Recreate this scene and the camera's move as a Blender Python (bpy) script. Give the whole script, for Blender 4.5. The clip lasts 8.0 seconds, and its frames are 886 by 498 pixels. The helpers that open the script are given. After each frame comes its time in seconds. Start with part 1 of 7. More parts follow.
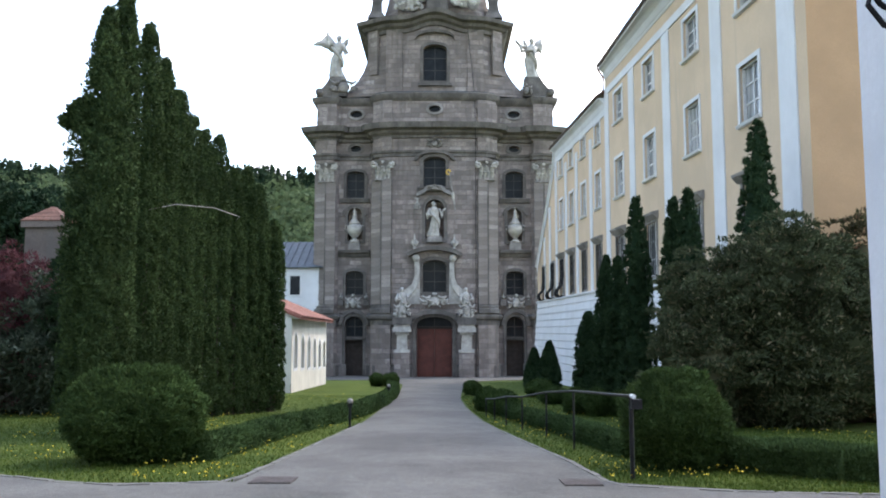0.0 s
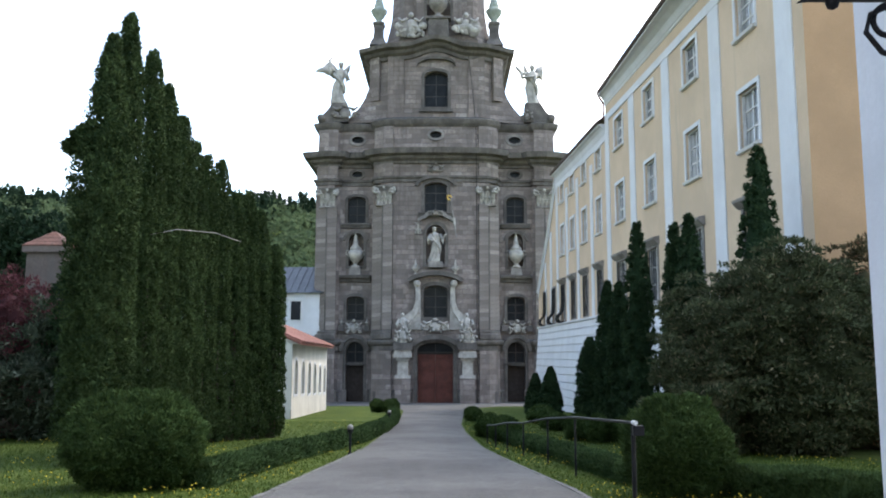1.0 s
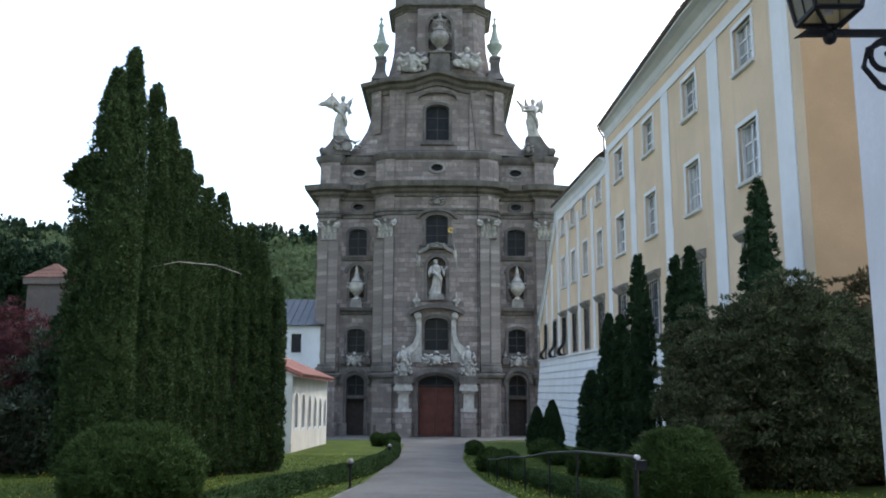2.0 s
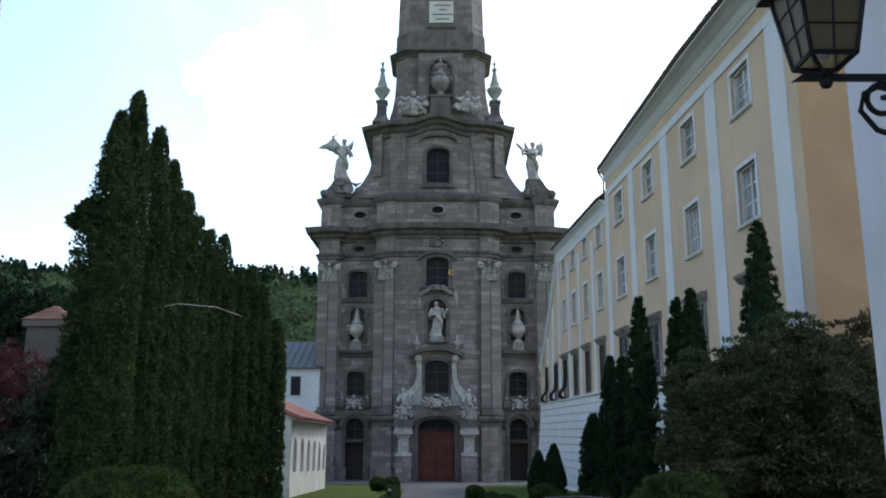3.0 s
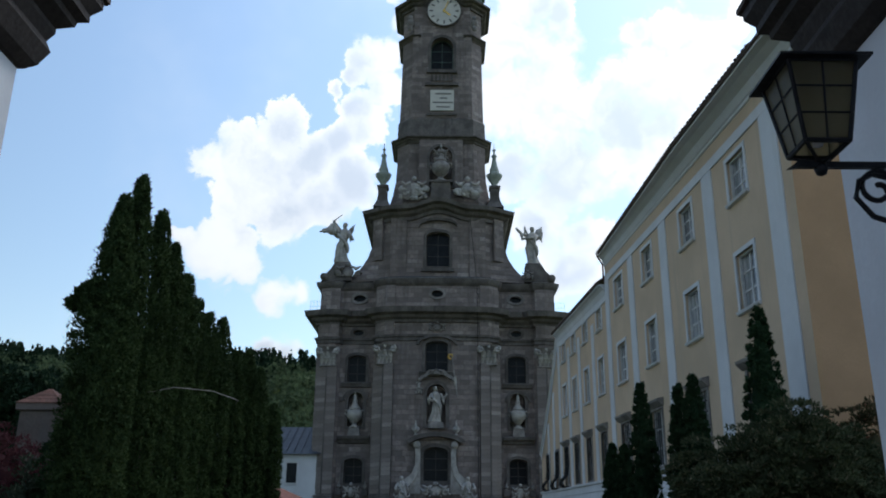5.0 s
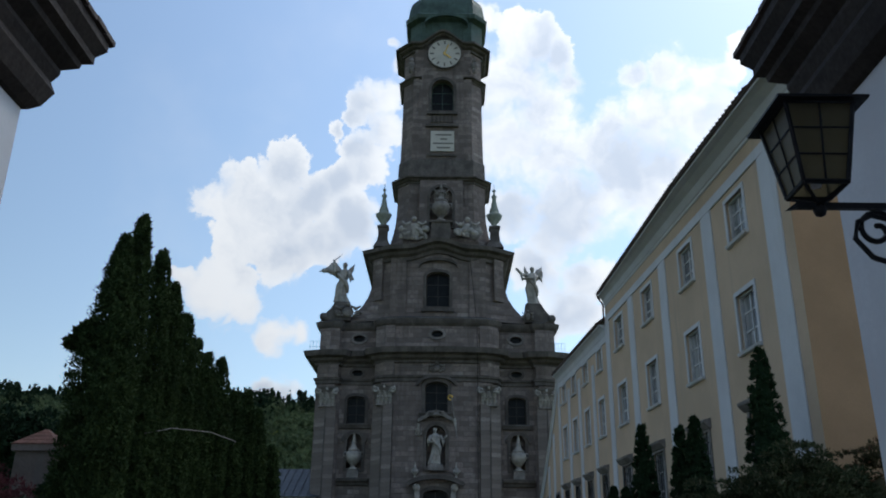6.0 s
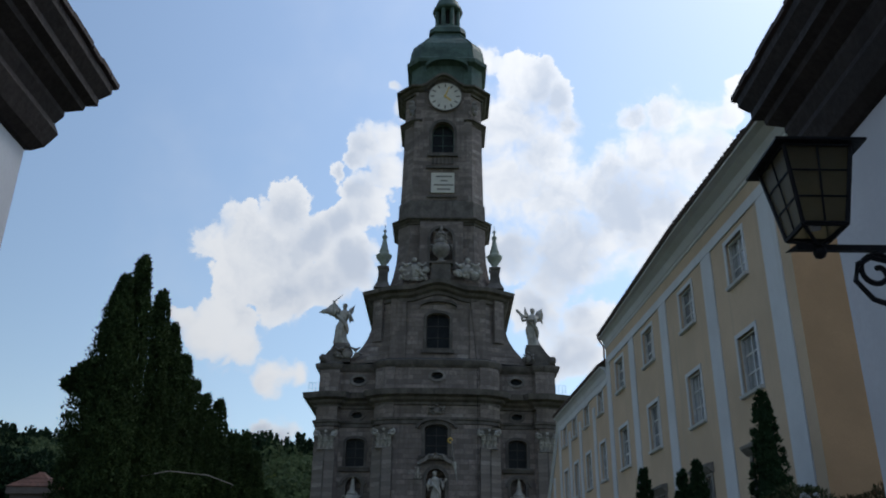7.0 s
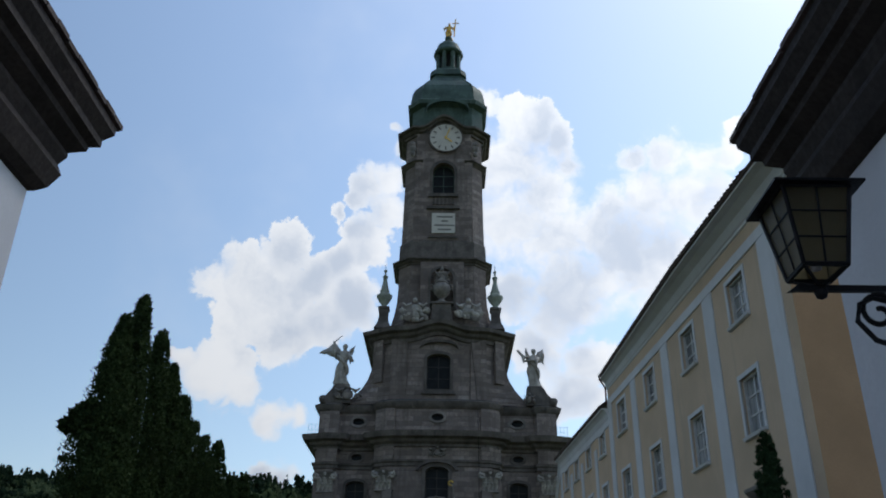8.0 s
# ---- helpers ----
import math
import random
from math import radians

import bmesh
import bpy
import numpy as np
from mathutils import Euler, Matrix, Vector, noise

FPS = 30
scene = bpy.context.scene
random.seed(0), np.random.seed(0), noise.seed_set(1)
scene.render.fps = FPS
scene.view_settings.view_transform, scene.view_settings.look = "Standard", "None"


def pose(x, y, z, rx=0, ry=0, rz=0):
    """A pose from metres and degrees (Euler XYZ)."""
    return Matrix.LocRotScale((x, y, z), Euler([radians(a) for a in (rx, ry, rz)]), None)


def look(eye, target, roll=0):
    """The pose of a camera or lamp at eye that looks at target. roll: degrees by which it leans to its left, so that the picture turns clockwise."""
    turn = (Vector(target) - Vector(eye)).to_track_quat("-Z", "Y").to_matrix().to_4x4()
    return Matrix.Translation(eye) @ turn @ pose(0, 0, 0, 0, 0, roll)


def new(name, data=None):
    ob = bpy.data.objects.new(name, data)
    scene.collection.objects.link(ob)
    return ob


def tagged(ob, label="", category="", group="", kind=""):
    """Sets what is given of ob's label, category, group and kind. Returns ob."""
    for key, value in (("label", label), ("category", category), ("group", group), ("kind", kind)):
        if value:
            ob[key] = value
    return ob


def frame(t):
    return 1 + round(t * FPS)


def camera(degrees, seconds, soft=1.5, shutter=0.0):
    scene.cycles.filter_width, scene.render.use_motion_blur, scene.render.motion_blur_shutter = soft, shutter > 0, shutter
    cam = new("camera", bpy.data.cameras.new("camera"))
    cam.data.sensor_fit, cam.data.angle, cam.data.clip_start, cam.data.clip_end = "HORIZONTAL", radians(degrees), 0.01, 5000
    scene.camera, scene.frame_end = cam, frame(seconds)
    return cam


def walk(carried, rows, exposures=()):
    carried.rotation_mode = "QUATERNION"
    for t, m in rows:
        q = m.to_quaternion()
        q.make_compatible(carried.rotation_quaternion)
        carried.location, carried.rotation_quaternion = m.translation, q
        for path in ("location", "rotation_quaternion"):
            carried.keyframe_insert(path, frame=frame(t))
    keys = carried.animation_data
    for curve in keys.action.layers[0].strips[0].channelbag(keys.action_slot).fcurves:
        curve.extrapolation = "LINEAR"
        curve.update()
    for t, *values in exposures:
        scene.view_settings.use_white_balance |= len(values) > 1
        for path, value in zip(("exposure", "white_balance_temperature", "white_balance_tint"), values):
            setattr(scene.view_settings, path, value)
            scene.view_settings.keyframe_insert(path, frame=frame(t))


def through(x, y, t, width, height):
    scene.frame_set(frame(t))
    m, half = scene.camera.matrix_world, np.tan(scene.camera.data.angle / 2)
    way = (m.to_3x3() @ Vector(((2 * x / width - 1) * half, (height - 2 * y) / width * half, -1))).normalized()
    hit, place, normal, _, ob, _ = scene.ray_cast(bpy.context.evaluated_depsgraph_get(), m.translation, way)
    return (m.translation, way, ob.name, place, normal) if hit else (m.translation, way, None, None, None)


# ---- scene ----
cam = camera(55.2, 8.0, soft=1.9)
ROWS = [  # seconds, turn to the left, look up, lean to the right
    (0.0, 0.00, 5.61, -0.04), (0.5, 0.05, 6.38, -0.02), (1.0, 0.07, 7.32, -0.11), (2.5, 0.17, 10.87, -0.20),
    (3.0, 0.19, 12.36, -0.22), (3.5, 0.19, 13.70, -0.28), (4.0, 0.19, 15.30, -0.40), (4.5, 0.20, 16.68, -0.46),
    (6.0, 0.24, 20.73, -0.62), (6.5, 0.26, 22.06, -0.72), (7.0, 0.29, 23.51, -0.77), (7.5, 0.33, 24.87, -0.74),
    (8.0, 0.38, 26.23, -0.83),
]
EYE = (0.0, 0.0, 1.6)


def aim(turn, up, lean):
    way = Vector((-math.sin(radians(turn)) * math.cos(radians(up)), math.cos(radians(turn)) * math.cos(radians(up)), math.sin(radians(up))))
    return look(EYE, Vector(EYE) + way, -lean)


walk(cam, [(t, aim(a, b, c)) for t, a, b, c in ROWS],
     exposures=[(0.0, 1.34, 6800, 13), (1.0, 1.2, 6800, 12), (2.5, 0.66, 6500, 11), (3.5, 0.05, 6250, 9), (4.5, -0.4, 6150, 8), (6.0, -0.85, 6150, 9), (7.0, -1.0, 6200, 10), (8.0, -0.95, 6200, 10)])

# ---- world and sun ----
SUN_AZ, SUN_EL = 50.0, 55.0  # degrees to the right of straight ahead, and up
world = bpy.data.worlds.new("sky")
scene.world = world
world.use_nodes = True


class Nodes:
    """Short hand for building node trees."""

    def __init__(self, tree):
        self.tree = tree
        tree.nodes.clear()

    def add(self, kind, ins=None, **props):
        n = self.tree.nodes.new(kind)
        for k, v in props.items():
            setattr(n, k, v)
        for k, v in (ins or {}).items():
            self.set(n.inputs[k], v)
        return n

    def set(self, socket, v):
        if isinstance(v, bpy.types.NodeSocket):
            self.tree.links.new(v, socket)
        else:
            socket.default_value = v

    def math(self, op, a, b=0.0, c=None, clamp=False):
        n = self.add("ShaderNodeMath", {0: a, 1: b}, operation=op, use_clamp=clamp)
        if c is not None:
            self.set(n.inputs[2], c)
        return n.outputs[0]

    def vmath(self, op, a, b):
        n = self.add("ShaderNodeVectorMath", {0: a, 1: b}, operation=op)
        return n.outputs["Value"] if op in ("DISTANCE", "DOT_PRODUCT", "LENGTH") else n.outputs[0]

    def noise(self, vec, scale, detail=4.0, rough=0.55, out="Fac"):
        n = self.add("ShaderNodeTexNoise", {"Scale": scale, "Detail": detail, "Roughness": rough})
        if vec is not None:
            self.set(n.inputs["Vector"], vec)
        return n.outputs[out]

    def ramp(self, v, a, b, lo=0.0, hi=1.0):
        n = self.add("ShaderNodeMapRange", {"Value": v, "From Min": a, "From Max": b, "To Min": lo, "To Max": hi})
        n.interpolation_type = "SMOOTHSTEP"
        return n.outputs[0]

    def mix(self, fac, a, b, blend="MIX"):
        n = self.add("ShaderNodeMix", data_type="RGBA", blend_type=blend)
        self.set(n.inputs[0], fac)
        for i, v in ((6, a), (7, b)):
            if not isinstance(v, bpy.types.NodeSocket):
                v = (*v[:3], 1.0)
            self.set(n.inputs[i], v)
        return n.outputs[2]


def heading(az, el):
    a, e = radians(az), radians(el)
    return (math.sin(a) * math.cos(e), math.cos(a) * math.cos(e), math.sin(e))


def build_sky():
    w = Nodes(world.node_tree)
    way = w.add("ShaderNodeTexCoord").outputs["Generated"]
    sky = w.add("ShaderNodeTexSky", sky_type="NISHITA", sun_disc=False, sun_elevation=radians(SUN_EL), sun_rotation=radians(SUN_AZ), dust_density=0.6, air_density=1.0)
    puff = w.noise(way, 16.0, 8.0, 0.6, "Color")
    shift = w.add("ShaderNodeVectorMath", {0: puff, 1: (-0.5, -0.5, -0.5)}, operation="ADD").outputs[0]
    bent = w.add("ShaderNodeVectorMath", {0: shift, 1: (0.06, 0.06, 0.06), 2: way}, operation="MULTIPLY_ADD").outputs[0]
    heap = None
    for az, el, size in LEFT_HEAP + MIDDLE_HEAP + RIGHT_HEAP + FAR_HEAPS:
        far = w.vmath("DISTANCE", bent, heading(az, el))
        v = w.math("MULTIPLY_ADD", far, -1 / radians(size * 1.16), 1.0)
        heap = v if heap is None else w.math("SMOOTH_MAX", heap, v, 0.3)
    # rounded billows in two sizes, and ragged shreds
    big = w.add("ShaderNodeTexVoronoi", {"Vector": bent, "Scale": 34.0, "Detail": 2.0, "Roughness": 0.6}).outputs["Distance"]
    rag = w.noise(way, 30.0, 10.0, 0.66)
    lump = w.math("ADD", w.math("MULTIPLY_ADD", big, -0.7, 0.3), w.math("MULTIPLY_ADD", rag, 1.1, -0.55))
    body = w.math("ADD", w.math("MULTIPLY", heap, 2.0), lump)
    crisp = w.ramp(body, 0.0, 0.3)
    wisp = w.ramp(body, -0.35, 1.0)
    # crisp tops, frayed undersides
    fray = w.ramp(w.noise(way, 5.0, 4.0, 0.6), 0.42, 0.62)
    mask = w.mix(fray, crisp, wisp)
    veil = w.ramp(w.noise(way, 2.3, 5.0, 0.6), 0.52, 0.8, 0.0, 0.2)
    mask = w.math("MAXIMUM", mask, veil)
    shade = w.math("MULTIPLY", w.ramp(heap, 0.12, 0.8), w.ramp(w.noise(bent, 6.5, 5.0, 0.55), 0.38, 0.6))
    white = w.mix(shade, (10.8, 10.9, 11.0), (6.9, 7.6, 8.7))
    both = w.mix(mask, w.mix(1.0, sky.outputs[0], (2.55, 2.4, 2.12), "MULTIPLY"), white)
    # the sky is brighter on the sun's side
    near_sun = w.ramp(w.vmath("DISTANCE", way, heading(SUN_AZ, SUN_EL)), 1.75, 0.3, 0.78, 1.95)
    both = w.add("ShaderNodeVectorMath", {0: both, 3: near_sun}, operation="SCALE").outputs[0]
    back = w.add("ShaderNodeBackground", {"Color": both, "Strength": 0.1})
    w.add("ShaderNodeOutputWorld", {"Surface": back.outputs[0]})


# heaps of cloud: heading, height, half size in degrees
LEFT_HEAP = [
    (-16.5, 22.7, 1.7), (-14.5, 23.7, 2.3), (-11.9, 25.5, 1.8), (-12.0, 22.8, 2.9), (-9.6, 24.0, 2.0), (-7.7, 24.8, 1.8), (-5.6, 25.6, 1.6), (-14.9, 20.9, 2.4), (-11.7, 20.0, 2.4),
    (-9.0, 21.0, 2.3), (-6.8, 22.2, 2.1), (-16.5, 17.4, 2.0), (-14.5, 16.1, 1.7), (-17.9, 18.0, 1.1), (-14.1, 18.2, 1.6), (-11.9, 14.3, 1.3), (-10.3, 14.7, 1.0), (-10.7, 10.2, 1.4),
    (-12.3, 10.6, 1.0),
]
MIDDLE_HEAP = [
    (-6.3, 30.3, 1.4), (-4.5, 31.0, 1.4), (-7.2, 29.4, 1.0), (-4.9, 28.6, 1.9), (-4.1, 32.8, 0.8), (-4.4, 34.1, 0.5), (-8.4, 28.3, 0.8), (-6.5, 26.8, 1.7),
]
RIGHT_HEAP = [
    (3.4, 36.0, 1.2), (5.3, 35.1, 1.6), (7.1, 34.4, 1.8), (8.6, 33.2, 1.6), (9.0, 31.6, 1.3), (4.7, 32.1, 3.3), (7.3, 29.8, 2.5), (4.6, 27.8, 3.4), (8.2, 26.9, 3.2),
    (10.9, 27.3, 2.3), (14.3, 31.9, 1.3), (16.9, 31.8, 1.7), (19.3, 31.2, 1.5), (21.4, 31.5, 1.6), (15.3, 29.2, 2.7), (18.5, 28.6, 3.1), (12.3, 28.3, 1.7), (12.8, 25.5, 3.8),
    (8.6, 23.1, 3.8), (4.5, 23.2, 2.6), (15.9, 24.4, 3.7), (6.4, 19.4, 2.3), (8.6, 16.7, 2.5), (10.3, 18.5, 2.3),
]
FAR_HEAPS = [(25.0, 18.0, 9.0), (38.0, 30.0, 8.0), (60.0, 42.0, 9.0), (-60.0, 30.0, 9.0), (-95.0, 25.0, 10.0), (120.0, 35.0, 11.0), (170.0, 28.0, 10.0), (-140.0, 40.0, 11.0), (90.0, 20.0, 9.0)]
build_sky()
sun = new("sun", bpy.data.lights.new("sun", "SUN"))
sun.data.energy, sun.data.angle, sun.data.color = 1.2, radians(10), (1.0, 0.95, 0.88)
sun.matrix_world = look((0, 0, 0), [-c for c in heading(SUN_AZ, SUN_EL)])

# ---- materials ----
MATS = {}


def surface(name, rough=0.8, metal=0.0, spec=0.3):
    m = bpy.data.materials.new(name)
    m.use_nodes = True
    n = Nodes(m.node_tree)
    bsdf = n.add("ShaderNodeBsdfPrincipled", {"Roughness": rough, "Metallic": metal, "Specular IOR Level": spec})
    n.add("ShaderNodeOutputMaterial", {"Surface": bsdf.outputs[0]})
    MATS[name] = m
    return m, n, bsdf


def bump(n, bsdf, height, strength=0.4, distance=0.02):
    b = n.add("ShaderNodeBump", {"Strength": strength, "Distance": distance, "Height": height})
    n.set(bsdf.inputs["Normal"], b.outputs[0])


def place(n, what="Object"):
    return n.add("ShaderNodeTexCoord").outputs[what]


def plain(name, colour, rough=0.8, metal=0.0, vary=0.25, scale=3.0, grain=40.0, depth=0.01, spec=0.3, stain=None):
    """A surface with two scales of variation: broad patches and fine grain."""
    m, n, bsdf = surface(name, rough, metal, spec)
    at = place(n)
    broad, fine = n.noise(at, scale, 5.0, 0.6), n.noise(at, grain, 4.0, 0.6)
    dark = tuple(c * (1 - vary) for c in colour)
    lite = tuple(min(1.0, c * (1 + vary * 0.6)) for c in colour)
    col = n.mix(n.ramp(broad, 0.3, 0.7), dark, lite)
    col = n.mix(n.ramp(fine, 0.3, 0.7, 0.0, 0.5), col, dark)
    if stain:
        stretched = n.vmath("MULTIPLY", at, (1.6, 1.6, 0.16))
        col = n.mix(n.ramp(n.noise(stretched, 1.0, 5.0, 0.65), 0.52, 0.75, 0.0, 0.75), col, stain)
    n.set(bsdf.inputs["Base Color"], col)
    n.set(bsdf.inputs["Roughness"], n.ramp(fine, 0.2, 0.8, max(0.05, rough - 0.12), min(1.0, rough + 0.1)))
    bump(n, bsdf, fine, 0.5, depth)
    return m


def ashlar(name, colour, pale, mortar, block=(1.15, 0.42), pale_share=0.78):
    """Coursed stone blocks of uneven colour with soot stains."""
    m, n, bsdf = surface(name, 0.85)
    uv, at = place(n, "UV"), place(n)
    wob = n.add("ShaderNodeVectorMath", {0: n.noise(at, 0.7, 3.0, 0.5, "Color"), 1: (0.05, 0.05, 0.0), 2: uv}, operation="MULTIPLY_ADD").outputs[0]
    brick = n.add("ShaderNodeTexBrick", {"Vector": wob, "Color1": (0, 0, 0, 1), "Color2": (1, 1, 1, 1), "Mortar": (0.5, 0.5, 0.5, 1), "Scale": 1.0,
                                         "Mortar Size": 0.022, "Mortar Smooth": 0.35, "Bias": 0.0, "Brick Width": block[0], "Row Height": block[1]}, offset=0.43, squash=0.8, squash_frequency=3)
    tone = n.math("ADD", n.math("MULTIPLY", brick.outputs["Color"], 0.74), n.math("MULTIPLY", n.ramp(n.noise(at, 0.9, 5.0, 0.65), 0.25, 0.75), 0.26))
    col = n.mix(n.ramp(tone, 0.1, 0.85), tuple(c * 0.68 for c in colour), tuple(c * 1.24 for c in colour))
    col = n.mix(n.ramp(tone, pale_share, 0.97, 0.0, 0.85), col, pale)
    col = n.mix(n.ramp(n.noise(at, 0.25, 5.0, 0.65), 0.45, 0.7, 0.0, 0.6), col, tuple(c * 0.45 for c in colour))
    runs = n.vmath("MULTIPLY", at, (1.3, 1.3, 0.12))
    col = n.mix(n.ramp(n.noise(runs, 0.9, 6.0, 0.65), 0.5, 0.72, 0.0, 0.7), col, tuple(c * 0.35 for c in colour))
    col = n.mix(n.ramp(n.noise(at, 3.2, 6.0, 0.7), 0.38, 0.66, 0.0, 0.55), col, tuple(c * 0.55 for c in colour))
    col = n.mix(n.math("MULTIPLY", brick.outputs["Fac"], 0.7), col, mortar)
    n.set(bsdf.inputs["Base Color"], col)
    h = n.math("SUBTRACT", n.math("MULTIPLY", n.noise(at, 5.0, 6.0, 0.6), 0.6), brick.outputs["Fac"])
    h = n.math("ADD", h, n.math("MULTIPLY", tone, 0.5))
    bump(n, bsdf, h, 0.8, 0.06)
    return m


def leaves(name, dark, lite, rough=0.8, through=0.2, tip=None):
    m, n, bsdf = surface(name, rough, 0.0, 0.08)
    isle = n.add("ShaderNodeNewGeometry").outputs["Random Per Island"]
    at = place(n)
    col = n.mix(isle, dark, lite)
    col = n.mix(n.ramp(n.noise(at, 1.3, 4.0), 0.35, 0.7, 0.0, 0.6), col, tuple(c * 0.55 for c in dark))
    if tip:
        col = n.mix(n.ramp(isle, 0.86, 0.98), col, tip)
    n.set(bsdf.inputs["Base Color"], col)
    if through:
        out = [x for x in m.node_tree.nodes if x.bl_idname == "ShaderNodeOutputMaterial"][0]
        tr = n.add("ShaderNodeBsdfTranslucent", {"Color": col})
        mixer = n.add("ShaderNodeMixShader", {0: through, 1: bsdf.outputs[0], 2: tr.outputs[0]})
        n.set(out.inputs["Surface"], mixer.outputs[0])
    return m


ashlar("stone", (0.262, 0.222, 0.205), (0.40, 0.362, 0.335), (0.12, 0.105, 0.098), block=(1.2, 0.5), pale_share=0.74)
plain("stone_trim", (0.15, 0.135, 0.125), 0.85, vary=0.45, scale=0.8, grain=7.0, depth=0.04, stain=(0.05, 0.046, 0.045))
plain("stone_pale", (0.45, 0.43, 0.40), 0.8, vary=0.35, scale=1.6, grain=9.0, depth=0.03, stain=(0.17, 0.16, 0.15))
plain("stone_grey", (0.27, 0.25, 0.235), 0.85, vary=0.4, scale=1.2, grain=9.0, depth=0.03, stain=(0.09, 0.085, 0.08))
plain("ochre_plaster", (0.61, 0.468, 0.333), 0.9, vary=0.13, scale=0.35, grain=25.0, depth=0.006, stain=(0.50, 0.40, 0.30))
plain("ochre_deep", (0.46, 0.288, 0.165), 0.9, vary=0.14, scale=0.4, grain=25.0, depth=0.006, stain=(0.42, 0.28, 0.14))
plain("white_plaster", (0.65, 0.66, 0.685), 0.9, vary=0.10, scale=0.6, grain=25.0, depth=0.006, stain=(0.58, 0.58, 0.59))
plain("cream_plaster", (0.66, 0.63, 0.56), 0.9, vary=0.15, scale=0.6, grain=25.0, depth=0.008, stain=(0.42, 0.39, 0.34))
plain("old_plaster", (0.155, 0.124, 0.108), 0.9, vary=0.3, scale=0.7, grain=16.0, depth=0.02, stain=(0.12, 0.11, 0.10))
plain("roof_tile", (0.10, 0.075, 0.065), 0.85, vary=0.4, scale=1.5, grain=12.0, depth=0.02)
plain("red_tile", (0.23, 0.10, 0.075), 0.85, vary=0.4, scale=1.2, grain=10.0, depth=0.02, stain=(0.16, 0.075, 0.055))
plain("slate_roof", (0.06, 0.067, 0.078), 0.55, vary=0.3, scale=0.8, grain=8.0, depth=0.01)
plain("dark_wood", (0.035, 0.026, 0.022), 0.75, vary=0.4, scale=2.5, grain=18.0, depth=0.01)
plain("old_tile", (0.15, 0.075, 0.055), 0.9, vary=0.45, scale=2.0, grain=12.0, depth=0.02, stain=(0.06, 0.045, 0.035))
plain("red_wood", (0.13, 0.04, 0.03), 0.6, vary=0.35, scale=1.5, grain=20.0, depth=0.01)
plain("dark_metal", (0.022, 0.022, 0.024), 0.5, 0.6, vary=0.4, scale=6.0, grain=60.0, depth=0.003)
plain("copper_green", (0.085, 0.135, 0.115), 0.6, 0.15, vary=0.4, scale=0.7, grain=6.0, depth=0.02, stain=(0.04, 0.055, 0.05))
plain("pinnacle_green", (0.33, 0.37, 0.33), 0.7, vary=0.3, scale=1.5, grain=8.0, depth=0.02, stain=(0.14, 0.16, 0.14))
plain("gilding", (0.75, 0.50, 0.14), 0.3, 1.0, vary=0.2, scale=4.0, grain=20.0, depth=0.005)
plain("window_frame", (0.62, 0.62, 0.62), 0.6, vary=0.2, scale=3.0, grain=30.0, depth=0.003)
plain("frame_dark", (0.055, 0.053, 0.05), 0.6, vary=0.3, scale=3.0, grain=30.0, depth=0.003)
plain("inside_shade", (0.02, 0.02, 0.022), 0.9, vary=0.3)
plain("curtain", (0.55, 0.56, 0.58), 0.9, vary=0.2, scale=2.0, grain=12.0)
plain("bark", (0.09, 0.065, 0.05), 0.9, vary=0.4, scale=3.0, grain=14.0, depth=0.03)
plain("kerb_stone", (0.13, 0.125, 0.115), 0.85, vary=0.3, scale=2.0, grain=30.0, depth=0.01)
plain("dial_white", (0.62, 0.60, 0.55), 0.7, vary=0.12, scale=1.0, grain=8.0)
plain("letter_grey", (0.20, 0.19, 0.18), 0.7, vary=0.2)
plain("rust_iron", (0.06, 0.05, 0.047), 0.8, 0.2, vary=0.4, scale=4.0, grain=30.0, depth=0.004)
leaves("thuja", (0.021, 0.04, 0.014), (0.074, 0.108, 0.038))
leaves("yew", (0.020, 0.042, 0.019), (0.05, 0.085, 0.038))
leaves("box_hedge", (0.027, 0.052, 0.018), (0.072, 0.115, 0.04))
leaves("shrub_leaf", (0.04, 0.052, 0.025), (0.105, 0.12, 0.06), tip=(0.17, 0.15, 0.09))
leaves("rusty_leaf", (0.055, 0.05, 0.024), (0.115, 0.1, 0.05), tip=(0.2, 0.1, 0.06))
leaves("twig_leaf", (0.055, 0.05, 0.038), (0.12, 0.11, 0.085))
leaves("clipped_yew", (0.026, 0.052, 0.015), (0.07, 0.108, 0.032))
leaves("pale_shrub", (0.04, 0.055, 0.035), (0.10, 0.125, 0.085), tip=(0.17, 0.19, 0.14))
leaves("red_leaf", (0.06, 0.024, 0.028), (0.15, 0.055, 0.06))
# distance haze is put into this leaf colour: paler and more translucent
leaves("hazed_leaf", (0.07, 0.105, 0.05), (0.125, 0.165, 0.085), through=0.45)
leaves("far_fir", (0.014, 0.03, 0.016), (0.03, 0.055, 0.028), through=0.0)
leaves("grass", (0.036, 0.066, 0.01), (0.09, 0.124, 0.022), tip=(0.16, 0.17, 0.045))
leaves("petal", (0.50, 0.38, 0.04), (0.68, 0.54, 0.08), through=0.1)


